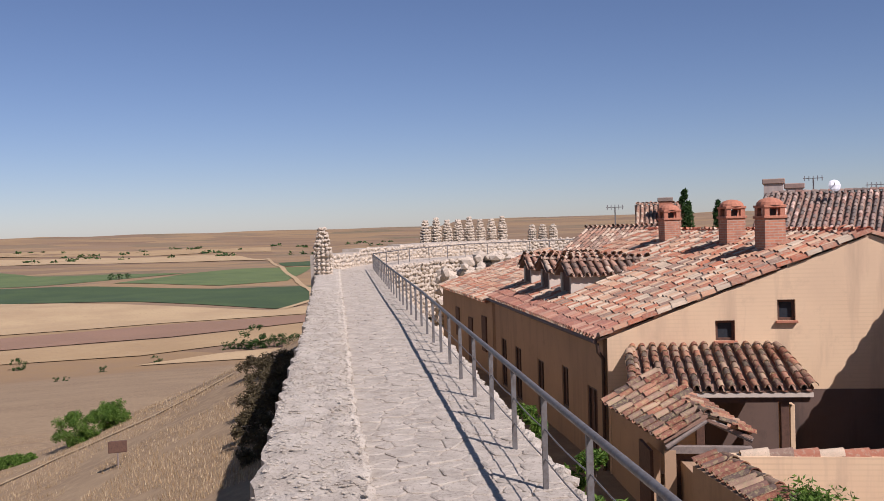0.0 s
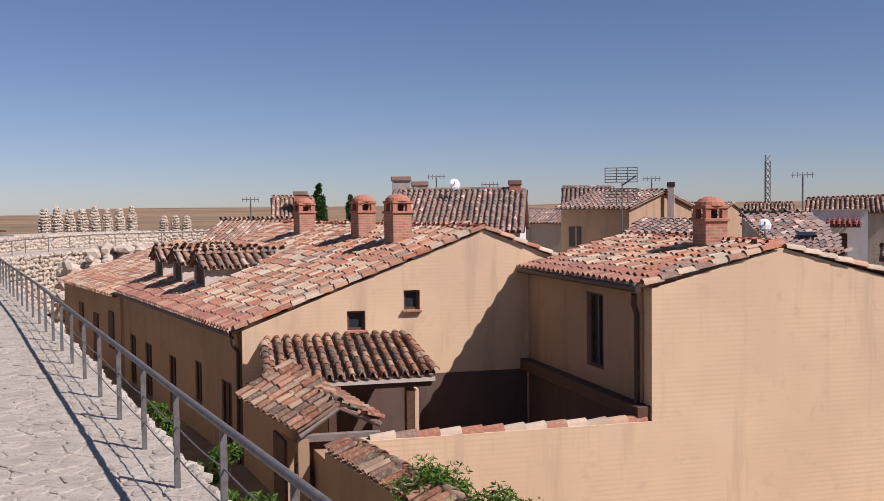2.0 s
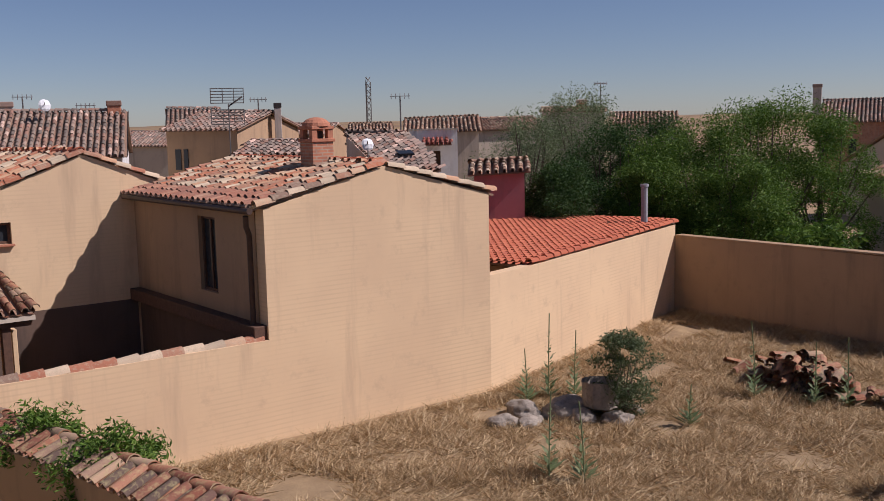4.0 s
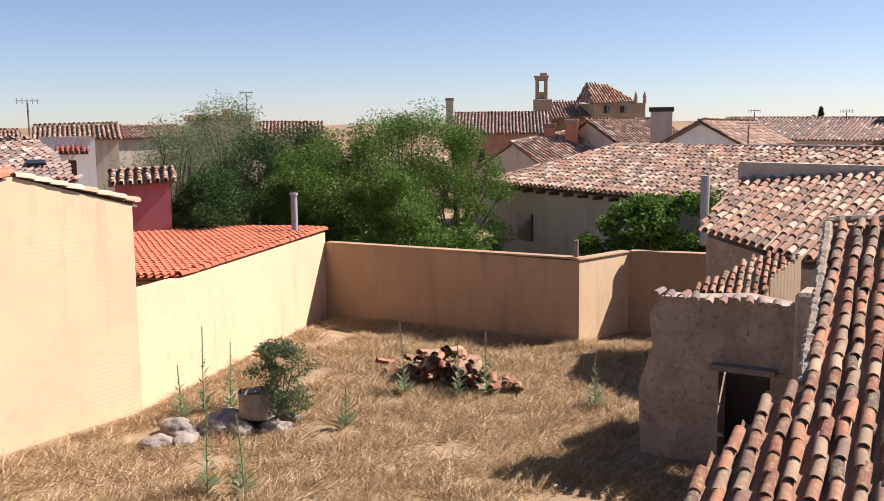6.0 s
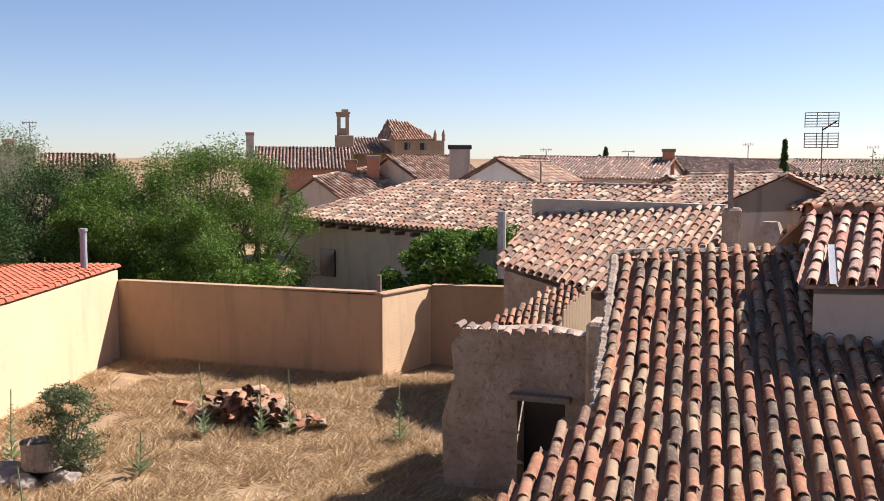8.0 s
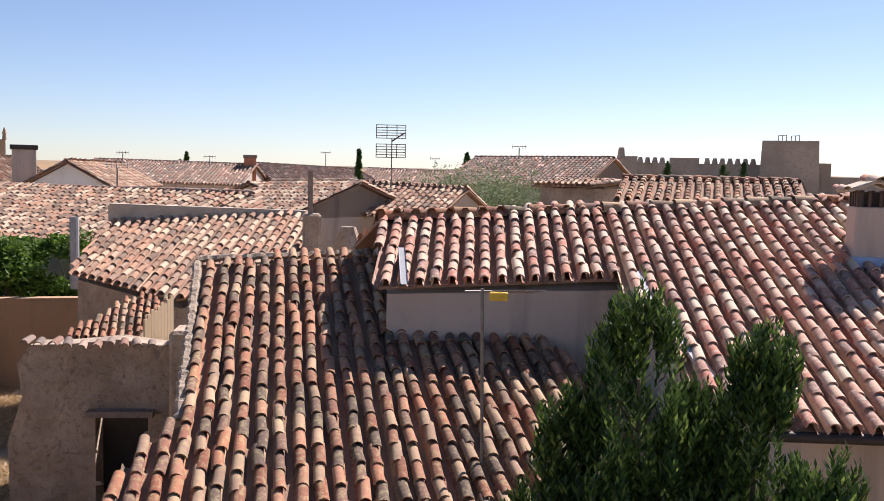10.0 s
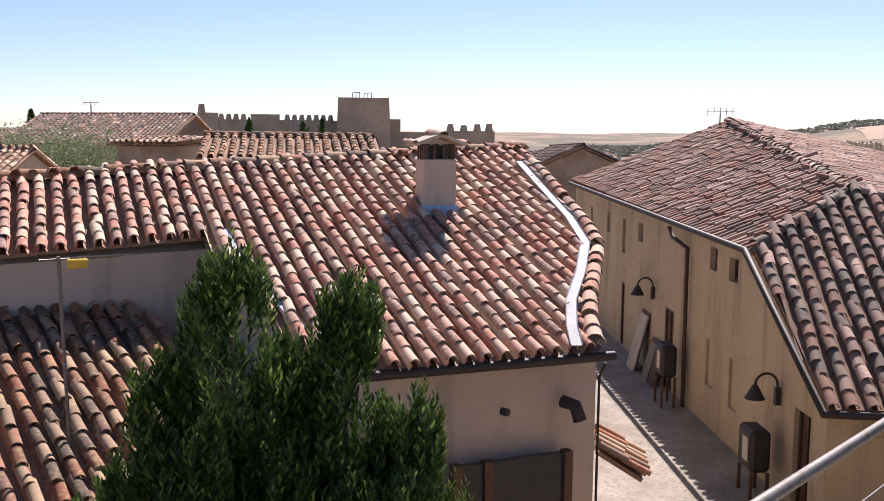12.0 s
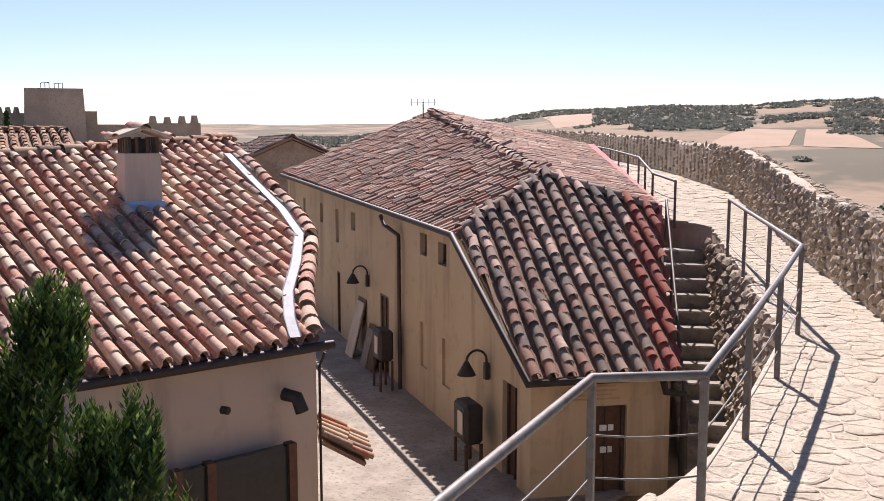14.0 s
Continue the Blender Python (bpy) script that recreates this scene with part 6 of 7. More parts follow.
def cabinet(s, h, label, base=0.0, off=0.45):
    p = f0 + su * s + so * off
    t = thing("street_cabinet", label, "cabinet", p)
    m = Matrix((su, so, Vector((0, 0, 1)))).transposed().to_4x4()
    m.translation = p
    part("case", box(bmesh.new(), (0, 0, h - 0.36), (0.62, 0.35, 0.72), m, 0.06), IRON, t)
    part("notice", box(bmesh.new(), (-0.1, 0.19, h - 0.34), (0.22, 0.02, 0.4), m), CREAM, t)
    for sx in (-0.33, 0.33):
        for sy in (-0.14, 0.14):
            part("leg", box(bmesh.new(), (sx * 0.82, sy, (h - 0.72) / 2), (0.05, 0.05, h - 0.72), m), WOOD, t)
    settle(t)


cabinet(3.8, 1.45, "dark display cabinet on legs against the yellow wall")
cabinet(-1.6, 1.22, "dark arched display case on legs by the street door")

# street, stairs
street = bmesh.new()
sv = [street.verts.new((x, y, -3.43)) for x, y in ((6.4, -14.2), (7.0, -6), (8.6, -9), (14.2, -12.5), (28, -18), (32, -24), (25, -25), (10.3, -14.9))]
street.faces.new(sv)
bmesh.ops.recalc_face_normals(street, faces=street.faces[:])
stob = tagged(obj("street", street, COBBLE), "worn cobbled street between the houses", "street", kind="structure")
stairs = thing("stairs", "worn stone stairs up to the wall walk", "stairs", (7, -17.5, -3.5), kind="structure")
sa, sb = Vector((8.59, -21.29, 0)), Vector((5.76, -15.8, -3.3))
sd = Vector((sb.x - sa.x, sb.y - sa.y, 0)).normalized()
sw = Vector((-sd.y, sd.x, 0))
N = 13
for i in range(N):
    p = sa.lerp(sb, (i + 0.5) / N)
    m = Matrix((sw, sd, Vector((0, 0, 1)))).transposed().to_4x4()
    m.translation = (p.x, p.y, -0.265 * (i + 1))
    part("step", box(bmesh.new(), (0, 0.03, -0.4), (0.98, 0.5, 0.8), m, 0.03), COBBLE, stairs)
settle(stairs)
rubble_face("stair_stones", town_wall, (8.15, -21.45), (5.3, -15.9), -3.4, -0.05, RUBBLE, 0.26, 90, out=(0.89, 0.46, 0))
rubble_face("stair_stones", town_wall, (5.3, -15.9), (3.45, -11.8), -3.4, -0.05, RUBBLE, 0.26, 91, out=(0.89, 0.4, 0))
sr = thing("stair_handrail", "slanting steel handrail beside the stone stairs", "railing", (8.0, -19, 0))
ro = sw * (0.42 if sw.x > 0 else -0.42)
ra, rb = sa + ro + Vector((0, 0, 0.85)), sb + ro + Vector((0, 0, 0.75))
part("handrail", tube([ra, rb], 0.028), STEEL, sr)
for i in range(4):
    q = ra.lerp(rb, i / 3)
    part("post", box_at((q.x, q.y, q.z - 0.5), (0.05, 0.03, 1.0)), STEEL, sr)
settle(sr)


# ---- village beyond ----
def zat(e, d):
    return 2.5 + d * math.tan(radians(e))


def village(label, b0, e0, d0, b1, e1, d1, width, drop, walls, tiles_, **kw):
    """A house whose ridge runs from one bearing, height angle and distance to another, seen from the walk."""
    return gable_house(label, polar(b0, d0, zat(e0, d0)), polar(b1, d1, zat(e1, d1)), width, drop, walls, tiles_, **kw)


village("house with brown tile roof and white gable", 18.7, 1.2, 48.7, 26.7, 1.15, 48, 8, 1.9, WHITE, TILE_GREY, seed=51)
village("small flat-roofed tan house", 11.5, 0.84, 62, 14.0, 0.8, 62, 5, 1.2, CREAM, TILE_PALE, seed=52)
village("low house with a hipped tile roof", 8.6, -0.5, 52, 13.2, -0.5, 50, 5, 1.0, CREAM, TILE_PALE, seed=53)
village("tan block house with a low tile roof", 30.6, 0.95, 52, 34.8, 0.95, 50, 7, 0.8, OCHRE_DULL_SHADE, TILE_GREY, seed=54, windows=((1, 0.12, 0.2, 0.6, 1.6), (1, 0.24, 0.3, 0.6, 1.6)))
village("white house with a tile roof behind the tan block", 28.8, 1.25, 62, 31.8, 1.2, 62, 7, 1.1, WHITE, TILE_GREY, seed=55, windows=((1, 0.4, 0.55, 0.6, 1.6),))
def at(b, e, d):
    return polar(b, d, zat(e, d))


def one_slope(label, corners, tiles_, walls, seed, gable=None):
    """A house seen by one tiled slope: eave corners first, then the ridge, as bearing, height angle and distance."""
    pts = [at(*c) for c in corners]
    mid = sum(pts, Vector()) / len(pts)
    t = thing("house", label, "house", (mid.x, mid.y, -3.6))
    tiled(t, pts, tiles_, 0.27, 0.36, 0, 4, seed=seed)
    caps(t, pts[3], pts[2], tiles_, 0.13)
    out_ = polar(corners[2][0], 4, 0)
    back_ = [pts[2] + out_, pts[3] + out_]
    for p in back_:
        p.z -= 1.3
    tiled(t, [back_[0], back_[1], pts[3], pts[2]], tiles_, 0.27, 0.36, 0, 3, seed=seed + 1)
    foot = [pts[0].lerp(pts[3], 0.05), pts[1].lerp(pts[2], 0.05), pts[2], back_[0], back_[1], pts[3]]
    prism("wall", t, [(p.x, p.y) for p in foot], -3.6, [p.z - 0.1 for p in foot], walls)
    return t


settle(one_slope("house with a long ridge and streaked tile roof", [(32.3, -1.56, 34.5), (37.6, -1.72, 33.5), (37.3, -0.87, 36.5), (33.5, -0.78, 37.5)], TILE_GREY, OCHRE_DULL_SHADE, 56))
dark_house = one_slope("dark-roofed house with a skylight", [(41.0, -2.5, 35), (44.6, -2.5, 33.5), (42.7, -0.47, 39.5), (39.05, -0.34, 41)], TILE_GREY, GREY_RENDER, 57)
q0, q1, q2, q3 = (at(*c) for c in ((41.0, -2.5, 35), (44.6, -2.5, 33.5), (42.7, -0.47, 39.5), (39.05, -0.34, 41)))
sm = Matrix(((q1 - q0).normalized(), (q3 - q0).normalized(), (q1 - q0).cross(q3 - q0).normalized())).transposed().to_4x4()
sm.translation = q0.lerp(q1, 0.62).lerp(q3.lerp(q2, 0.62), 0.3)
part("skylight", box(bmesh.new(), (0, 0, 0.14), (0.7, 0.55, 0.08), sm), GLASS, dark_house)
settle(dark_house)
white_house = thing("house", "whitewashed house with a small red tiled canopy", "house", polar(44.2, 47, -3.6))
w0, w1 = polar(42.8, 47, 0), polar(45.65, 47, 0)
wl = (w1 - w0).length
wall("wall", white_house, (w0.x, w0.y), (w1.x, w1.y), [(0, -3.6), (wl, -3.6), (wl, 2.27), (0, 2.27)], WHITE, 3.0, [(wl * 0.42, wl * 0.64, 0.3, 1.25)])
facing("door_leaf", white_house, (w0.x, w0.y), (w1.x, w1.y), wl * 0.42, wl * 0.64, 0.3, 1.25, WOOD, 0.25)
tiled(white_house, [at(43.5, -1.15, 45.9), at(45.3, -1.15, 45.9), at(45.25, -0.85, 46.9), at(43.55, -0.85, 46.9)], TILE_BRICK, 0.22, 0.3, 0, 4, seed=58)
part("coping", box_at((w0 + w1) / 2 + Vector((0, 0, 2.3)) + polar(44.2, 0.2, 0), (wl + 0.1, 0.5, 0.07), 44.2), MORTAR, white_house)
settle(white_house)
village("distant house with a low tile roof", 42.5, 0.35, 62, 47, 0.45, 62, 6, 0.8, CREAM, TILE_PALE, seed=59)
village("distant house with a low brown roof", 26.2, 0.0, 82, 30.4, -0.1, 80, 7, 1.0, CREAM, TILE_GREY, seed=78)
village("distant house with a low brown roof", 35.2, 0.25, 88, 38.6, 0.2, 86, 7, 0.9, OCHRE_DULL_SHADE, TILE_GREY, seed=79)
village("distant house with a low brown roof", 39.2, 0.15, 78, 41.8, 0.15, 78, 6, 0.9, CREAM, TILE_PALE, seed=83)
village("distant house with a low brown roof", 45.4, 0.3, 80, 50.2, 0.35, 82, 7, 0.9, CREAM, TILE_PALE, seed=84)
village("grey-white flat-fronted house among the trees", 50.6, 0.85, 70, 54.4, 0.8, 70, 6, 0.25, GREY_RENDER, TILE_PALE, seed=60)
village("distant house with a low tile roof", 54.6, 0.45, 74, 58.5, 0.4, 74, 6, 0.7, CREAM, TILE_PALE, seed=77)
village("pink-walled outbuilding with tile coping", 46.3, -2.35, 33, 49.9, -2.2, 33, 2.5, 0.25, PINK, TILE_PALE, seed=61)
village("long brick-walled house with a tile roof", 66.3, 0.86, 78, 71.8, 0.84, 78, 8, 1.5, BM, TILE_GREY, seed=62, windows=((1, 0.25, 0.32, -0.2, 0.9), (1, 0.6, 0.68, -0.2, 0.9)))
village("cream house with a pale tile roof", 69.6, -0.9, 60, 75.5, 0.2, 66, 8, 1.9, CREAM, TILE_PALE, seed=63)
village("cream house with a pale tile roof", 74.0, 0.35, 62, 78.4, 0.35, 66, 7, 1.6, CREAM, TILE_PALE, seed=64)
village("house with a white gable end", 80.5, 0.2, 52, 83.5, 0.1, 62, 4.2, 1.15, WHITE, TILE_PALE, seed=65)
village("long low house with a brown roof", 82.0, 0.38, 78, 91.0, 0.25, 74, 9, 1.4, GREY_RENDER, TILE_GREY, seed=66)
village("long low house with a brown roof", 90.5, -0.85, 46, 92.6, -0.9, 50, 7, 1.3, CREAM, TILE_PALE, seed=67)
village("house with two pale roof slopes", 91.9, -0.75, 40, 97.2, -0.65, 36, 7, 1.2, CREAM, TILE_PALE, seed=68)
village("house with two pale roof slopes", 97.0, -0.7, 40, 103.6, -0.95, 38, 6, 1.0, CREAM, TILE_PALE, seed=69)
village("low grey house with a brown roof", 90.5, 0.35, 80, 97, 0.1, 85, 8, 1.2, GREY_RENDER, TILE_GREY, seed=70)
village("low grey house with a brown roof", 97.5, 0.2, 90, 102.5, 0.1, 88, 7, 1.2, GREY_RENDER, TILE_GREY, seed=71)
village("big barn with a dark brown tile roof", 103.9, 0.97, 62, 112.2, 1.1, 58, 9, 1.6, GREY_RENDER, TILE_GREY, seed=72)
village("low tan wall and shed", 109.0, -0.35, 36, 112.6, -0.35, 34, 2.5, 0.1, ADOBE, TILE_PALE, seed=73)
village("house with a tiled ridge", 112.6, -0.1, 30, 122.6, -0.12, 30, 5, 0.55, CREAM, TILE_RED, seed=74)
village("brown adobe house with a gabled roof", 134.9, -0.5, 42, 133.0, -0.6, 50, 4.6, 1.0, ADOBE, TILE_GREY, seed=75)
village("brown adobe house with a gabled roof", 131.0, -0.9, 52, 136.5, -0.95, 55, 5, 0.9, ADOBE, TILE_GREY, seed=76)

# long whitewashed house behind the garden wall
h5 = thing("long_cream_house", "long cream house with a broad pale tile roof", "house", (36, 10, -3.5))
e0, e1 = polar(68.0, 41, zat(-3.2, 41)), polar(82.5, 31, zat(-4.6, 31))
k0, k1 = polar(75.9, 41.5, zat(-1.21, 41.5)), polar(91, 33.5, zat(-1.5, 33.5))
tiled(h5, [e0, e1, k1, k0], TILE_PALE, 0.27, 0.36, 0, 4, seed=80)
tiled(h5, [k0 + Vector((3, 6, -1.5)), e0, k0 + Vector((0.0, 0.0, 0)), k0 + Vector((1.5, 2.5, -0.6))], TILE_PALE, 0.27, 0.36, 0, 3, seed=81)
tiled(h5, [e1, polar(92, 27, -0.2), k1 + Vector((0.1, -0.1, 0)), k1], TILE_PALE, 0.27, 0.36, 0, 3, seed=82)
caps(h5, k0, k1, TILE_GREY, 0.15)
prism("wall", h5, [((e0.x + 0.35), e0.y - 0.1), (e1.x + 0.3, e1.y), (k1.x, k1.y), (k0.x, k0.y)], -3.7, [e0.z - 0.15, e1.z - 0.15, k1.z - 0.2, k0.z - 0.2], CREAM)
wv = (e1 - e0)
for f0_, f1_, za, zb in ((0.16, 0.22, -2.2, -1.2),):
    c = e0.lerp(e1, (f0_ + f1_) / 2) + Vector((0.3, -0.1, 0))
    part("window", box_at((c.x - 0.02, c.y - 0.02, -1.55), (0.95, 0.1, 1.1), math.degrees(math.atan2(wv.x, wv.y)) - 90), GLASS, h5)
for i in range(16):
    c = e0.lerp(e1, (i + 0.5) / 16) + Vector((0.12, -0.05, -0.2))
    part("rafter_end", box_at(c, (0.12, 0.5, 0.12), math.degrees(math.atan2(wv.x, wv.y)) - 90), WOOD, h5)
settle(h5)
fp = thing("flue_pipe", "grey flue pipe beside the vine", "flue", (29.5, 4.7, -3.0))
pp = polar(80.9, 29, 0)
part("pipe", rod(bmesh.new(), (pp.x, pp.y, -1.0), (pp.x, pp.y, 1.05), 0.13, 12), ZINC, fp)
settle(fp)
for b, d, e_, w, h, lab in ((78.37, 56, 0.95, 1.2, 1.6, "broad plaster chimney with a dark cap"), (73.2, 62, 0.35, 0.8, 1.5, "square orange brick chimney stack on a roof"), (71.9, 62, 0.1, 0.7, 1.2, "square orange brick chimney stack on a roof"), (66.0, 76, 1.7, 0.6, 1.4, "small capped chimney on a brown roof"), (26.0, 48, 1.6, 0.6, 1.5, "square orange brick chimney stack on a roof"), (19.2, 49, 1.9, 0.9, 2.2, "grey plaster chimney with a tile cap"), (20.3, 49, 1.6, 0.8, 1.5, "grey plaster chimney with a tile cap"), (35.1, 50, 1.35, 0.35, 1.2, "dark metal flue on a tile roof"), (53.0, 69, 1.2, 0.7, 0.6, "square orange brick chimney stack on a roof"), (90.6, 74, 0.75, 0.9, 1.2, "square orange brick chimney stack on a roof"), (13.2, 60, 1.1, 0.8, 0.9, "square orange brick chimney stack on a roof")):
    p = polar(b, d, zat(e_, d) - h)
    t = thing("chimney", lab, "chimney", p, "village chimneys")
    part("shaft", box_at((p.x, p.y, p.z + h / 2 - 0.4), (w, w, h + 0.6), b, 0.02), BRICK if "brick" in lab else GREY_RENDER, t)
    part("cap", box_at((p.x, p.y, p.z + h + 0.0), (w * 1.15, w * 1.15, 0.25), b, 0.03), IRON if "dark" in lab else TILE_GREY, t)
    settle(t)

# church
church = thing("church", "brown stone church with a bell tower and hipped roof", "church", polar(74, 130, -3.5))


def block(name, parent, b, d, w, dep, z0, z1, mat, bevel=0.0):
    p = polar(b, d, (z0 + z1) / 2)
    return part(name, box_at(p, (w, dep, z1 - z0), b, bevel), mat, parent)


SANDSTONE = rough_mat("brown_sandstone", (0.40, 0.29, 0.20), (0.33, 0.24, 0.17), (0.22, 0.16, 0.12), 0.5, 5)
block("tower_base", church, 71.5, 130, 2.5, 2.6, -3.5, zat(1.63, 130), SANDSTONE, 0.05)
for s in (-1, 1):
    block("belfry_pier", church, 71.43 + s * 0.25, 130, 0.5, 1.6, zat(1.5, 130), zat(2.75, 130), SANDSTONE, 0.04)
block("belfry_wall", church, 71.43, 130, 0.7, 1.4, zat(1.5, 130), zat(2.05, 130), SANDSTONE)
block("belfry_top", church, 71.43, 130, 1.75, 1.7, zat(2.72, 130), zat(2.98, 130), SANDSTONE, 0.05)
block("belfry_cornice", church, 71.43, 130, 2.0, 1.9, zat(2.93, 130), zat(3.0, 130), SANDSTONE, 0.03)
block("belfry_cap", church, 71.55, 130, 0.95, 0.9, zat(3.0, 130), zat(3.17, 130), SANDSTONE, 0.05)
prism("apse", church, [tuple(polar(b, d, 0)[:2]) for b, d in ((73.62, 131), (74.5, 127), (77.45, 130), (76.5, 137))], -3.5, [zat(1.35, 130)] * 4, SANDSTONE)
block("nave", church, 73.0, 134, 6.0, 7, -3.5, zat(0.7, 134), SANDSTONE)
ca, cb, cl = polar(74.42, 126.5, zat(1.36, 126.5)), polar(76.9, 129.5, zat(1.36, 129.5)), polar(73.5, 131.5, zat(1.5, 131.5))
t0, t1 = polar(74.02, 130.5, zat(2.43, 130.5)), polar(75.18, 131.5, zat(2.42, 131.5))
tiled(church, [ca, cb, t1, t0], TILE_TAN, 0.4, 0.5, 0, 3, seed=90, level=True)
tiled(church, [cl, ca, t0], TILE_GREY, 0.4, 0.5, 0, 3, seed=91, level=True)
tiled(church, [cb, polar(76.5, 137, zat(1.3, 137)), t1], TILE_TAN, 0.4, 0.5, 0, 3, seed=92, level=True)
tiled(church, [polar(72.0, 126, zat(0.5, 126)), polar(74.53, 128, zat(0.7, 128)), polar(73.59, 133, zat(1.5, 133)), polar(71.84, 132, zat(1.5, 132))], TILE_GREY, 0.4, 0.5, 0, 3, seed=93, level=True)
for b in (76.9, 77.4):
    p = polar(b, 129, zat(1.33, 129))
    part("pinnacle", rod(rod(bmesh.new(), p, p + Vector((0, 0, 0.7)), 0.28, 8, 0.2), p + Vector((0, 0, 0.7)), p + Vector((0, 0, 1.5)), 0.3, 8, 0.05), SANDSTONE, church)
for b in (75.2, 76.2):
    p = polar(b, 127.6, zat(1.0, 127.6))
    part("window", box_at(p, (0.7, 0.5, 0.9), b + 40), IRON, church)
settle(church)

# castle
castle = thing("castle", "ruined stone castle with crenellated walls and a keep", "castle", polar(120, 170, -3.5))
D = 170
kb = bmesh.new()
box(kb, (0, 0, 0), (8.7, 8.7, 13), pose(*polar(121.85, D, zat(2.19, D) - 6.5), 0, 0, -121.85))
for v in kb.verts:
    if v.co.z < 3:
        c = polar(121.85, D, v.co.z)
        v.co = c + (v.co - c) * 1.12
part("keep", kb, CASTLE, castle)
pv = polar(121.75, D, zat(2.19, D))
part("viewing_rail", rods([(pv + Vector((x, y, 0)), pv + Vector((x, y, 1.0))) for x in (-1.2, 0, 1.2) for y in (-1.2, 1.2)] + [(pv + Vector((-1.2, y, 1)), pv + Vector((1.2, y, 1))) for y in (-1.2, 1.2)], 0.06), STEEL, castle)
for b0, b1, e in ((112.3, 113.4, 1.25), (113.4, 120.4, 0.88), (115.3, 116.9, 1.2), (123.3, 124.0, 1.0), (124.0, 126.6, 0.25), (126.6, 129.6, 0.35)):
    w = D * radians(b1 - b0)
    part("curtain_wall", box_at(polar((b0 + b1) / 2, D, (zat(e, D) - 6) / 2), (w + 0.2, 2.0, zat(e, D) + 6), (b0 + b1) / 2), CASTLE, castle)
b = 113.6
while b < 120.2:
    if not 115.2 < b < 117.0:
        p = polar(b, D - 0.6, zat(0.88, D))
        part("merlon", rod(bmesh.new(), p - Vector((0, 0, 0.1)), p + Vector((0, 0, 0.95)), 0.62, 6, 0.35), CASTLE, castle)
    b += 0.42
for b, h in ((112.5, 1.6), (127.0, 1.2), (127.8, 1.0), (128.6, 1.2), (129.3, 1.3)):
    p = polar(b, D - 0.6, zat(0.35 if b > 120 else 1.2, D))
    part("merlon", rod(bmesh.new(), p - Vector((0, 0, 0.2)), p + Vector((0, 0, h)), 0.8, 6, 0.5), CASTLE, castle)
settle(castle)

# ---- aerials ----
def aerial(b, d, e0, e1, label, grid=False, arms=5):
    p, q = polar(b, d, zat(e0, d)), polar(b, d, zat(e1, d))
    t = thing("aerial", label, "aerial", p)
    part("mast", rod(bmesh.new(), p - Vector((0, 0, 0.4)), q, 0.022 if d < 40 else 0.035, 6), STEEL, t)
    k = d / 40 * 0.012 + 0.004
    u = polar(b + 90, 1, 0)
    if grid:
        c = q - Vector((0, 0, 0.1))
        pr = []
        for s in (-1, 1):
            for i in range(6):
                z = s * (0.12 + 0.15 * i * 0.7)
                pr.append((c + u * -0.62 + Vector((0, 0, z)), c + u * 0.55 + Vector((0, 0, z))))
            pr += [(c + u * x + Vector((0, 0, s * 0.1)), c + u * x + Vector((0, 0, s * 0.66))) for x in (-0.62, -0.2, 0.2, 0.55)]
        for r0, r1 in pr:
            part("reflector_rod", rod(bmesh.new(), r0, r1, k * 1.1, 5), STEEL, t)
        part("boom", rods([(c, c + u * 0.5 + polar(b, 0.3, 0.35))], 0.03, 6), IRON, t)
    else:
        pr = [(q - u * 0.46, q + u * 0.46)]
        for i in range(arms):
            c = q + u * (-0.4 + 0.8 * i / (arms - 1))
            o = polar(b, 0.25, 0.12)
            pr.append((c - o, c + o))
        for r0, r1 in pr:
            part("element", rod(bmesh.new(), r0, r1, k, 5), STEEL, t)
    settle(t)


aerial(98.9, 38.5, -1.5, 2.0, "grid television aerial on a mast", True)
aerial(32.3, 36, -1.5, 1.5, "tilted grid television aerial on a mast", True)
for b, d, e0, e1 in ((42.3, 44, 0, 1.75), (21.3, 50, 1, 2.0), (10.3, 52, -0.3, 0.75), (34.0, 52, 0.9, 1.7), (24.5, 50, 1, 1.5), (54.1, 70, 0.7, 2.2), (83.2, 40, -2, 0.1), (83.5, 76, 0.3, 0.8), (95, 85, 0.2, 1.1), (106.5, 60, 1, 1.7), (101.5, 86, 0.1, 0.9), (88.3, 74, 0.3, 0.7), (142.6, 33.5, 1.0, 1.6)):
    aerial(b, d, e0, e1, "thin television aerial on a roof")
mast = thing("radio_mast", "tall lattice radio mast beyond the roofs", "mast", polar(40.46, 110, -3))
mp_ = [polar(40.46, 110, 0) + Vector((x, y, 0)) for x, y in ((-0.3, 0), (0.3, 0), (0, 0.5))]
pr = [(p + Vector((0, 0, -3)), p + Vector((0, 0, zat(2.6, 110)))) for p in mp_]
for i in range(14):
    z = -1 + i * 0.65
    pr += [(mp_[j] + Vector((0, 0, z)), mp_[(j + 1) % 3] + Vector((0, 0, z + 0.65))) for j in range(3)]
part("lattice", rods(pr, 0.045, 5), STEEL, mast)
settle(mast)
rm = thing("roof_aerial", "thin mast with a small yagi aerial and yellow box", "aerial", (9.95, -2.62, -0.8))
part("mast", rod(bmesh.new(), (9.95, -2.62, -0.85), (9.85, -2.55, 1.28), 0.02, 8), STEEL, rm)
part("amplifier", box_at((9.8, -2.72, 1.2), (0.1, 0.2, 0.09), 15, 0.01), YELLOW_BOX, rm)
ub, uo = Vector((9.8, -2.35, 1.26)), Vector((10.2, -3.3, 1.2))
pr = [(ub, uo)]
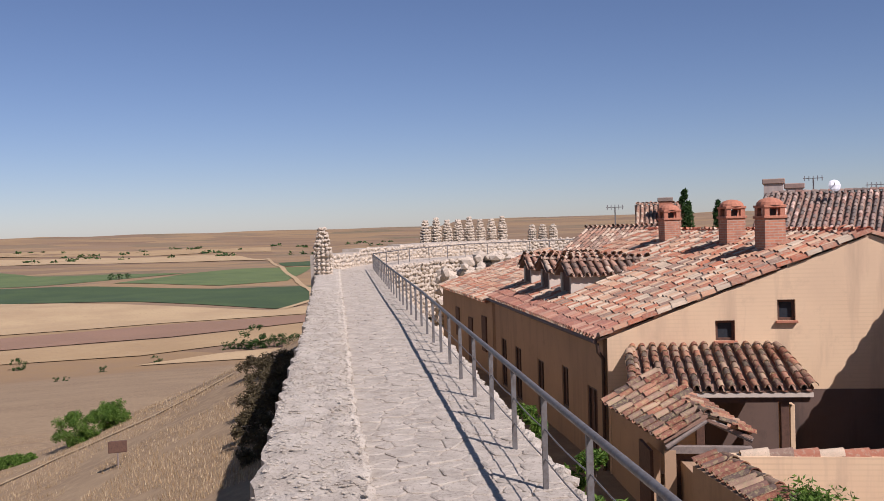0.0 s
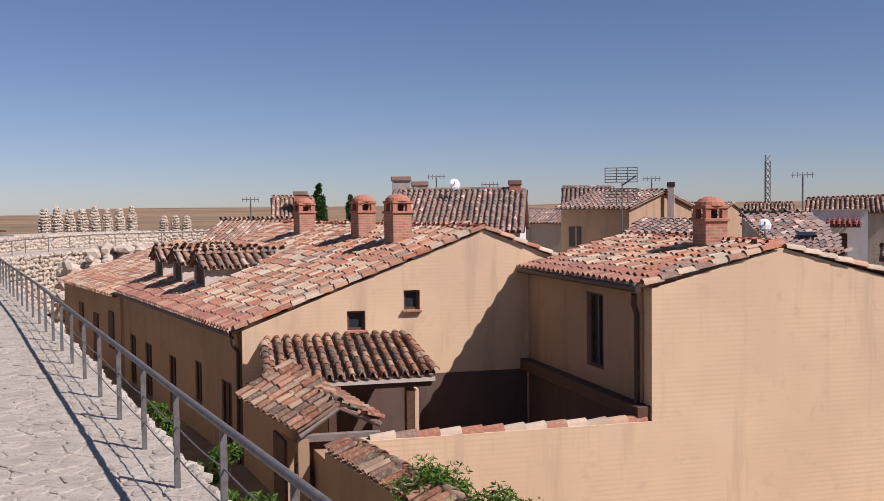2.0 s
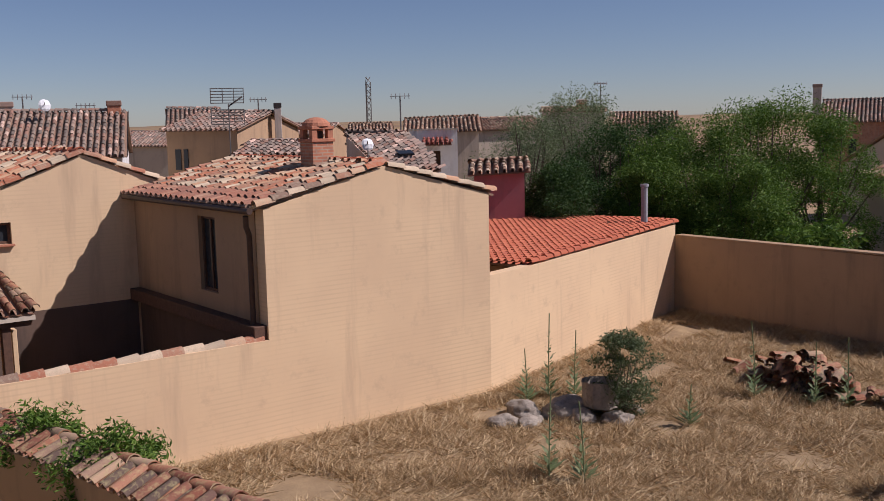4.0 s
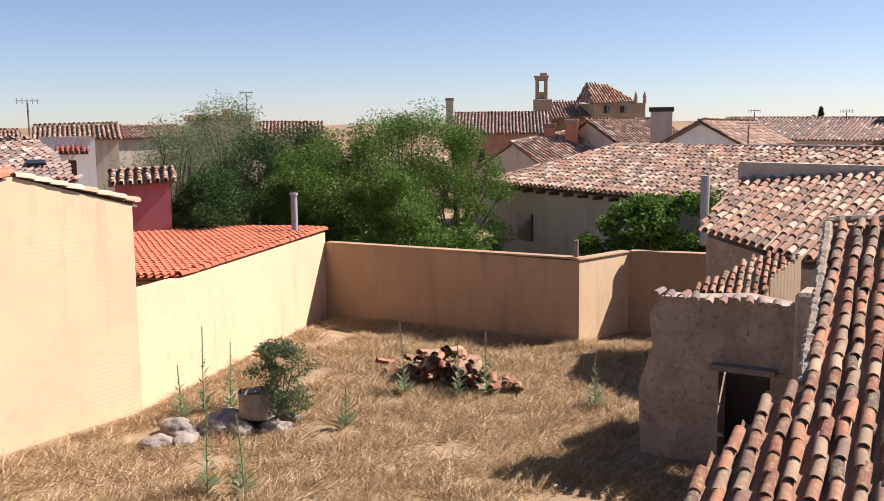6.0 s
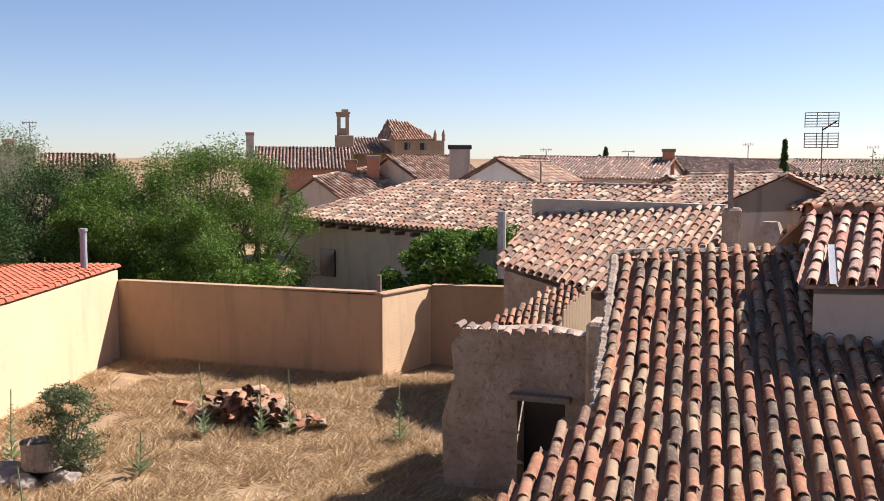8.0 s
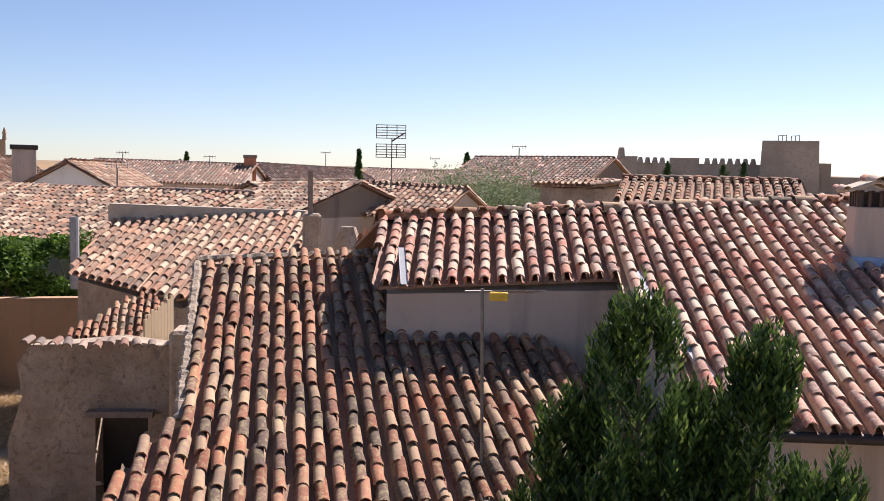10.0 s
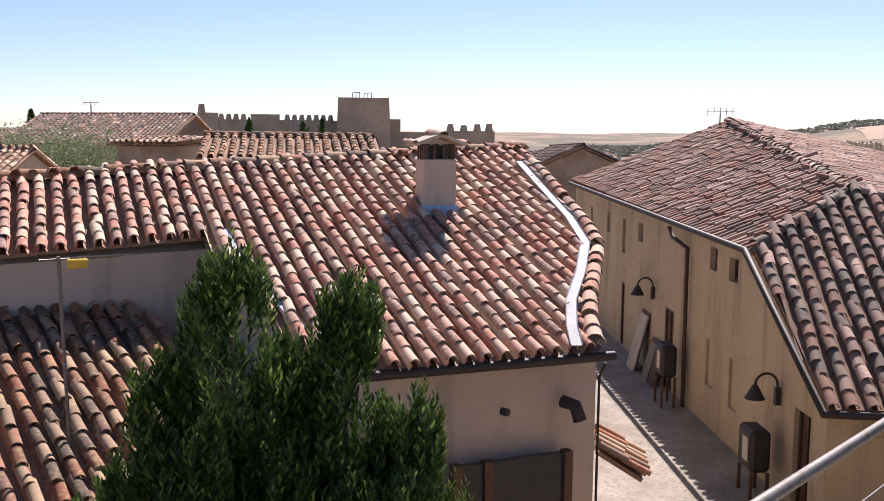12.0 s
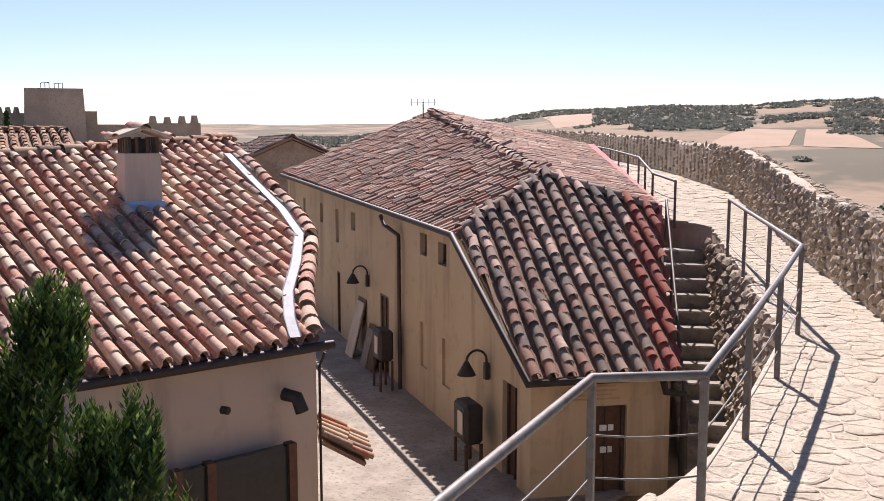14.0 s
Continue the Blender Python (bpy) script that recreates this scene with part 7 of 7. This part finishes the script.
for i in range(7):
    c = ub.lerp(uo, 0.35 + 0.1 * i)
    pr.append((c + Vector((-0.16, -0.07, 0.03)), c + Vector((0.16, 0.07, -0.03))))
for r0, r1 in pr:
    part("element", rod(bmesh.new(), r0, r1, 0.008, 6), STEEL, rm)
settle(rm)
for b, d, e, r in ((22.4, 47, 1.55, 0.3), (40.3, 31, -1.05, 0.22)):
    p = polar(b, d, zat(e, d))
    t = thing("satellite_dish", "white satellite dish on a roof", "dish", p)
    bm = bmesh.new()
    bmesh.ops.create_uvsphere(bm, u_segments=16, v_segments=8, radius=r * 1.6)
    bmesh.ops.bisect_plane(bm, geom=bm.verts[:] + bm.edges[:] + bm.faces[:], plane_co=(0, -r * 1.25, 0), plane_no=(0, 1, 0), clear_outer=True)
    bmesh.ops.transform(bm, matrix=pose(p.x, p.y, p.z, -15, 0, -b + 20) @ Matrix.Translation((0, r * 1.3, 0)), verts=bm.verts[:])
    part("reflector", bm, PAINT_WHITE, t)
    part("arm", rods([(p, p - Vector((0, 0, r * 1.8))), (p, p - polar(b, r, -0.1))], 0.02), STEEL, t)
    settle(t)

# ---- trees and bushes ----
TREES = [(49.8, 38, 6.3, 4.8, LEAF_PALE, "loose pale green tree behind the orange roof"), (53.0, 39, 7.3, 4.0, LEAF_PALE, "loose pale green tree behind the orange roof"), (51.5, 41, 5.9, 5.6, LEAF_PALE, "loose pale green tree behind the orange roof"),
         (51.6, 33, 4.7, 3.6, LEAF_DARK, "dense dark green tree behind the orange roof"), (55.2, 37, 6.0, 4.6, LEAF_DARK, "dense dark green tree behind the orange roof"), (57.3, 38, 6.2, 4.0, LEAF_DARK, "dense dark green tree behind the orange roof"),
         (58.4, 34.5, 5.6, 4.6, LEAF, "bushy green tree behind the garden wall"), (60.6, 35, 6.5, 5.0, LEAF, "bushy green tree behind the garden wall"), (56.8, 33.5, 4.9, 3.4, LEAF, "bushy green tree behind the garden wall"),
         (63.8, 37, 6.9, 5.2, LEAF, "bushy green tree behind the garden wall"), (66.3, 38, 6.2, 4.4, LEAF, "bushy green tree behind the garden wall"), (62.2, 33, 4.6, 3.6, LEAF, "bushy green tree behind the garden wall")]
for i, (b, d, h, w, m, lab) in enumerate(TREES):
    p = polar(b, d, -3.6)
    pale = m is LEAF_PALE
    tree("garden_tree", lab, p, h, w, m, 200 + i, leaf=0.055 if pale else 0.06, clumps=70 if pale else 64, count=260 if pale else 520, trunk=0.13, low=0.35 if pale else 0.12, wisp=0.8 if pale else 1.0)
p = polar(66.3, 30.5, -3.5)
tree("fig_bush", "broad-leaved green shrub behind the garden wall", p, 2.7, 3.6, LEAF, 230, leaf=0.14, clumps=30, count=160, trunk=0.07, low=0.15, category="bush")
p = polar(77.3, 30.6, -3.5)
tree("vine", "leafy green vine over the garden wall", p, 3.7, 3.4, LEAF, 231, leaf=0.13, clumps=40, count=230, trunk=0.07, low=0.25, category="vine")
p = polar(80.6, 30.4, -3.5)
tree("vine", "leafy green vine over the garden wall", p, 3.9, 3.2, LEAF, 232, leaf=0.13, clumps=28, count=220, trunk=0.07, low=0.3, category="vine")
p = polar(104.5, 46, -3.5)
tree("broom_bush", "light green bush among the roofs", p, 5.7, 10.0, LEAF_PALE, 233, leaf=0.1, clumps=90, count=300, trunk=0.08, low=0.4, category="bush")
for b, d, h, w in ((96.96, 75, 7.9, 1.4), (86.6, 95, 6.9, 2.2), (87.0, 95, 7.7, 2.6), (14.3, 64, 8.0, 2.6), (16.2, 64, 7.2, 2.6), (115.2, 160, 9, 4), (118.3, 160, 8.5, 5), (119.4, 160, 9, 4), (103.4, 100, 8.4, 3)):
    p = polar(b, d, -3.5)
    rng = random.Random(int(b * 10))
    t = thing("cypress", "slim dark cypress among the roofs", "tree", p)
    part("trunk", rod(bmesh.new(), p, p + Vector((0, 0, h * 0.5)), 0.12, 7, 0.06), BARK, t)
    cs = []
    for i in range(60):
        k = i / 60
        r = w / 2 * min(1, 4 * k + 0.3) * (1 - k) ** 0.6
        a = rng.uniform(0, 6.28)
        cs.append((p + Vector((math.cos(a) * r * 0.5, math.sin(a) * r * 0.5, h * (0.08 + 0.9 * k))), max(0.14, r * 0.6)))
    V, F = leaves(rng, cs, 110, 1.3, 0.13)
    raw("crown", V, F, LEAF_DARK, t)
    settle(t)

# laurel in the street corner below the walk
rng = random.Random(240)
laurel = thing("laurel", "tall glossy dark laurel bush beside the wall", "bush", polar(116, 6.5, -3.5))
LV, LF_ = [], []
for b, d, top, rad_ in ((114.0, 6.45, 1.82, 0.44), (121.0, 6.4, 1.6, 0.38), (109.7, 6.4, 1.12, 0.34), (124.6, 6.4, 0.85, 0.42), (117.6, 6.6, 1.1, 0.5), (107.2, 6.3, 0.4, 0.5), (112.2, 6.2, 0.75, 0.65), (122.3, 6.2, 0.5, 0.7), (117.0, 6.1, 0.45, 0.7)):
    foot = polar(b, d, -3.5)
    part("stem", rod(bmesh.new(), polar(116, 6.5, -3.5).lerp(foot, 0.5), foot + Vector((0, 0, 3.2 + top * 0.8)), 0.04, 6, 0.012), BARK, laurel)
    for i in range(int(900 * rad_ / 0.4)):
        a, q = rng.uniform(0, 6.283), rng.random() ** 0.5
        drop = rng.random() ** 1.3 * 2.6
        wide = rad_ * (0.62 + min(0.95, drop * 0.7))
        tip = foot + Vector((math.cos(a) * q * wide, math.sin(a) * q * wide, 0))
        tip.z = top - drop - 0.5 * q * q * rad_ + rng.uniform(-0.05, 0.05)
        if noise.noise(tip * 2.6) < -0.16 + 0.1 * rng.random() and drop < 1.6:
            continue
        tip.z += 0.16 * noise.noise(tip * 4.0 + Vector((7, 0, 0)))
        lean = Vector((math.cos(a) * 0.35 * q, math.sin(a) * 0.35 * q, 1)).normalized()
        L = rng.uniform(0.16, 0.34)
        for j in range(15):
            k = j / 15
            c = tip - lean * L * (1 - k)
            g = j * 2.4 + a
            out = Vector((math.cos(g), math.sin(g), 0.9 + k)).normalized()
            side = out.cross(lean).normalized()
            s = rng.uniform(0.035, 0.055) * (1.1 - 0.4 * k)
            n0 = len(LV)
            LV += [tuple(c), tuple(c + out * s + side * s * 0.28), tuple(c + out * s * 2.0), tuple(c + out * s - side * s * 0.28)]
            LF_ += [(n0, n0 + 1, n0 + 2), (n0, n0 + 2, n0 + 3)]
tagged(raw("crown", LV, LF_, LEAF_LAUREL, laurel), "upright shoots of narrow glossy leaves")
settle(laurel)
tree("ivy", "trailing ivy over the courtyard wall coping", (5.0, 11.3, -2.35), 1.15, 1.6, LEAF, 242, leaf=0.05, clumps=44, count=110, trunk=0.03, low=0.3, category="ivy")
tree("ivy", "trailing ivy over the courtyard wall coping", (4.85, 12.9, -2.2), 0.95, 1.4, LEAF, 243, leaf=0.05, clumps=32, count=100, trunk=0.03, low=0.3, category="ivy")
for i, (x, y) in enumerate(((2.7, 14.2), (2.6, 17.5), (1.9, 22.5), (2.2, 10.5))):
    tree("wall_shrub", "green shrub at the foot of the town wall", (x, y, -3.5), 1.7, 1.2, LEAF, 250 + i, leaf=0.09, clumps=18, count=90, trunk=0.04, low=0.2, category="bush")

# ---- the dry yard ----
rng = random.Random(77)
gv2, gf2 = [], []


def inyard(x, y):
    top = 14.9 - 0.14 * (x - 10) if x < 15.6 else 14.3 + (x - 15.6) * 0.167
    left = 5.6 - (y - 7) * 0.11
    return left < x < 26.0 and -0.5 < y < top - 0.1 and not (x > 16.4 and y < 4.0) and not (x > 8.5 and y < 1.7)


for i in range(260000):
    x, y = rng.uniform(5, 26), rng.uniform(-0.5, 16.2)
    if not inyard(x, y) or noise.noise((x * 0.6, y * 0.6, 5)) < -0.45 + 0.3 * rng.random():
        continue
    z = land(x, y)
    tuft = noise.noise((x * 1.4, y * 1.4, 9))
    h = rng.uniform(0.03, 0.17) * (1.2 + 1.3 * tuft)
    a = rng.uniform(0, 6.28)
    L = rng.uniform(0.12, 0.38)
    dx, dy = math.cos(a), math.sin(a)
    w = 0.004 + 0.008 * rng.random()
    k = len(gv2)
    gv2 += [(x - dy * w, y + dx * w, z - 0.02 + 0.03 * rng.random()), (x + dy * w, y - dx * w, z - 0.02), (x + dx * L, y + dy * L, z + h)]
    gf2.append((k, k + 1, k + 2))
tagged(raw("dry_grass", gv2, gf2, STRAW), "matted dry golden grass in the yard", "grass", kind="stuff")


def weed(x, y, h, seed):
    rng = random.Random(seed)
    z = land(x, y)
    t = thing("mullein", "tall green mullein weed in the dry yard", "weed", (x, y, z), "mullein weeds")
    sway = Vector((rng.uniform(-0.08, 0.08), rng.uniform(-0.08, 0.08), 0))
    part("stalk", tube([(x, y, z - 0.05), Vector((x, y, z + h * 0.5)) + sway * 0.3, Vector((x, y, z + h)) + sway], 0.012), LEAF_PALE, t)
    V, F = [], []
    for i in range(44):
        k = i / 44
        c = Vector((x, y, z + 0.04 + h * 0.8 * k ** 1.5)) + sway * k
        a = i * 2.4 + rng.uniform(-0.4, 0.4)
        L = 0.30 * (1 - k) ** 0.7 * rng.uniform(0.7, 1.2) + 0.03
        d = Vector((math.cos(a), math.sin(a), 0.55))
        s = Vector((-math.sin(a), math.cos(a), 0)) * 0.05 * (1 - 0.7 * k)
        q = len(V)
        V += [tuple(c), tuple(c + d * L * 0.5 + s), tuple(c + d * L), tuple(c + d * L * 0.5 - s)]
        F += [(q, q + 1, q + 2), (q, q + 2, q + 3)]
    raw("leaves", V, F, LEAF_PALE, t)
    settle(t)


for i, (x, y, h) in enumerate(((15.9, 12.9, 1.9), (15.3, 13.0, 1.2), (16.3, 12.5, 1.5), (18.9, 9.6, 1.7), (19.2, 8.4, 1.4), (19.4, 7.8, 1.5), (19.4, 5.3, 1.25), (12.2, 9.9, 1.5), (12.4, 9.3, 1.4), (16.2, 9.6, 0.9))):
    weed(x, y, h, 300 + i)
tree("yard_shrub", "small grey-green shrub beside the stone trough", (15.9, 10.9, -3.5), 1.8, 1.35, LEAF_SAGE, 260, leaf=0.045, clumps=60, count=90, trunk=0.03, low=0.12, category="bush")
trough = thing("stone_trough", "hollow grey stone drum standing on rocks", "trough", (15.6, 11.3, -3.3))
bm = bmesh.new()
bmesh.ops.create_cone(bm, cap_ends=True, segments=14, radius1=0.37, radius2=0.38, depth=0.52, matrix=Matrix.Translation((15.6, 11.3, -3.0)))
topf = max(bm.faces, key=lambda f: f.calc_center_median().z)
bmesh.ops.inset_individual(bm, faces=[topf], thickness=0.09)
bmesh.ops.translate(bm, vec=(0, 0, -0.3), verts=topf.verts[:])
bmesh.ops.subdivide_edges(bm, edges=bm.edges[:], cuts=2, use_grid_fill=True)
for v in bm.verts:
    v.co += Vector((noise.noise(v.co * 5), noise.noise(v.co * 5 + Vector((9, 0, 0))), noise.noise(v.co * 5 + Vector((0, 9, 0))))) * 0.035
part("drum", bm, ROCK, trough)
settle(trough)
rr = random.Random(12)
for i, (x, y, s) in enumerate(((15.2, 11.9, 0.5), (14.6, 12.5, 0.42), (15.1, 11.4, 0.35), (15.9, 11.6, 0.3), (14.2, 12.0, 0.26), (13.8, 12.4, 0.3), (15.5, 10.8, 0.3), (16.2, 11.0, 0.25))):
    bm = bmesh.new()
    bmesh.ops.create_icosphere(bm, subdivisions=4, radius=1)
    for v in bm.verts:
        k = 1 + 0.32 * noise.noise(v.co * 1.3 + Vector((i * 7, 0, 0))) + 0.13 * noise.noise(v.co * 3.7 + Vector((0, i * 5, 0))) + 0.05 * noise.noise(v.co * 9)
        v.co = Vector((v.co.x * s * 1.15, v.co.y * s * 0.8, max(-0.5, v.co.z * 0.9) * s * 0.62)) * k
    bmesh.ops.transform(bm, matrix=pose(x, y, land(x, y) + s * 0.2, 0, 0, rr.uniform(0, 360)), verts=bm.verts[:])
    tagged(obj("rock", bm, ROCK, None, True), "rough grey boulder in the dry yard", "rock", "rocks by the trough")
pile = thing("tile_pile", "heap of stacked old roof tiles in the yard", "pile", (20.3, 9.2, -3.5))
ptile, pf = arc_tile(0.11, 0.09, 0.42, 6)
shape = bpy.data.meshes.new("old_tile")
shape.from_pydata(ptile.tolist(), [], pf)
shape.materials.append(TILE_RED)
for i in range(150):
    s = rr.gauss(0, 0.75)
    hgt = max(0.0, 0.75 - abs(s) * 0.35) * rr.random()
    ob = new("old_tile", shape)
    ob.parent = pile
    ob.matrix_basis = Matrix.Translation((20.3 + rr.uniform(-0.4, 0.4) - s * 0.2, 9.1 - s, land(20.3, 9.1) + 0.03 + hgt)) @ pose(0, 0, 0, rr.uniform(-25, 25), rr.uniform(-30, 30), rr.uniform(60, 120))
settle(pile)

# ---- paving of the walk ----
paving(town_wall, PAVE, -5.4, -24, lambda y: line_at(INNER, y) + 0.02, lambda y: line_at(EDGE, y) - 0.03, 0.25, 500, 280, deep=0.6)
paving(town_wall, PAVE, -24, -60, lambda y: line_at(INNER, y) + 0.02, lambda y: line_at(EDGE, y) - 0.03, 0.4, 501)
paving(town_wall, PAVE, 56, 5, lambda y: line_at(INNER, y) + 0.04, lambda y: line_at(EDGE, y) - 0.05, 0.27, 502, deep=0.9)
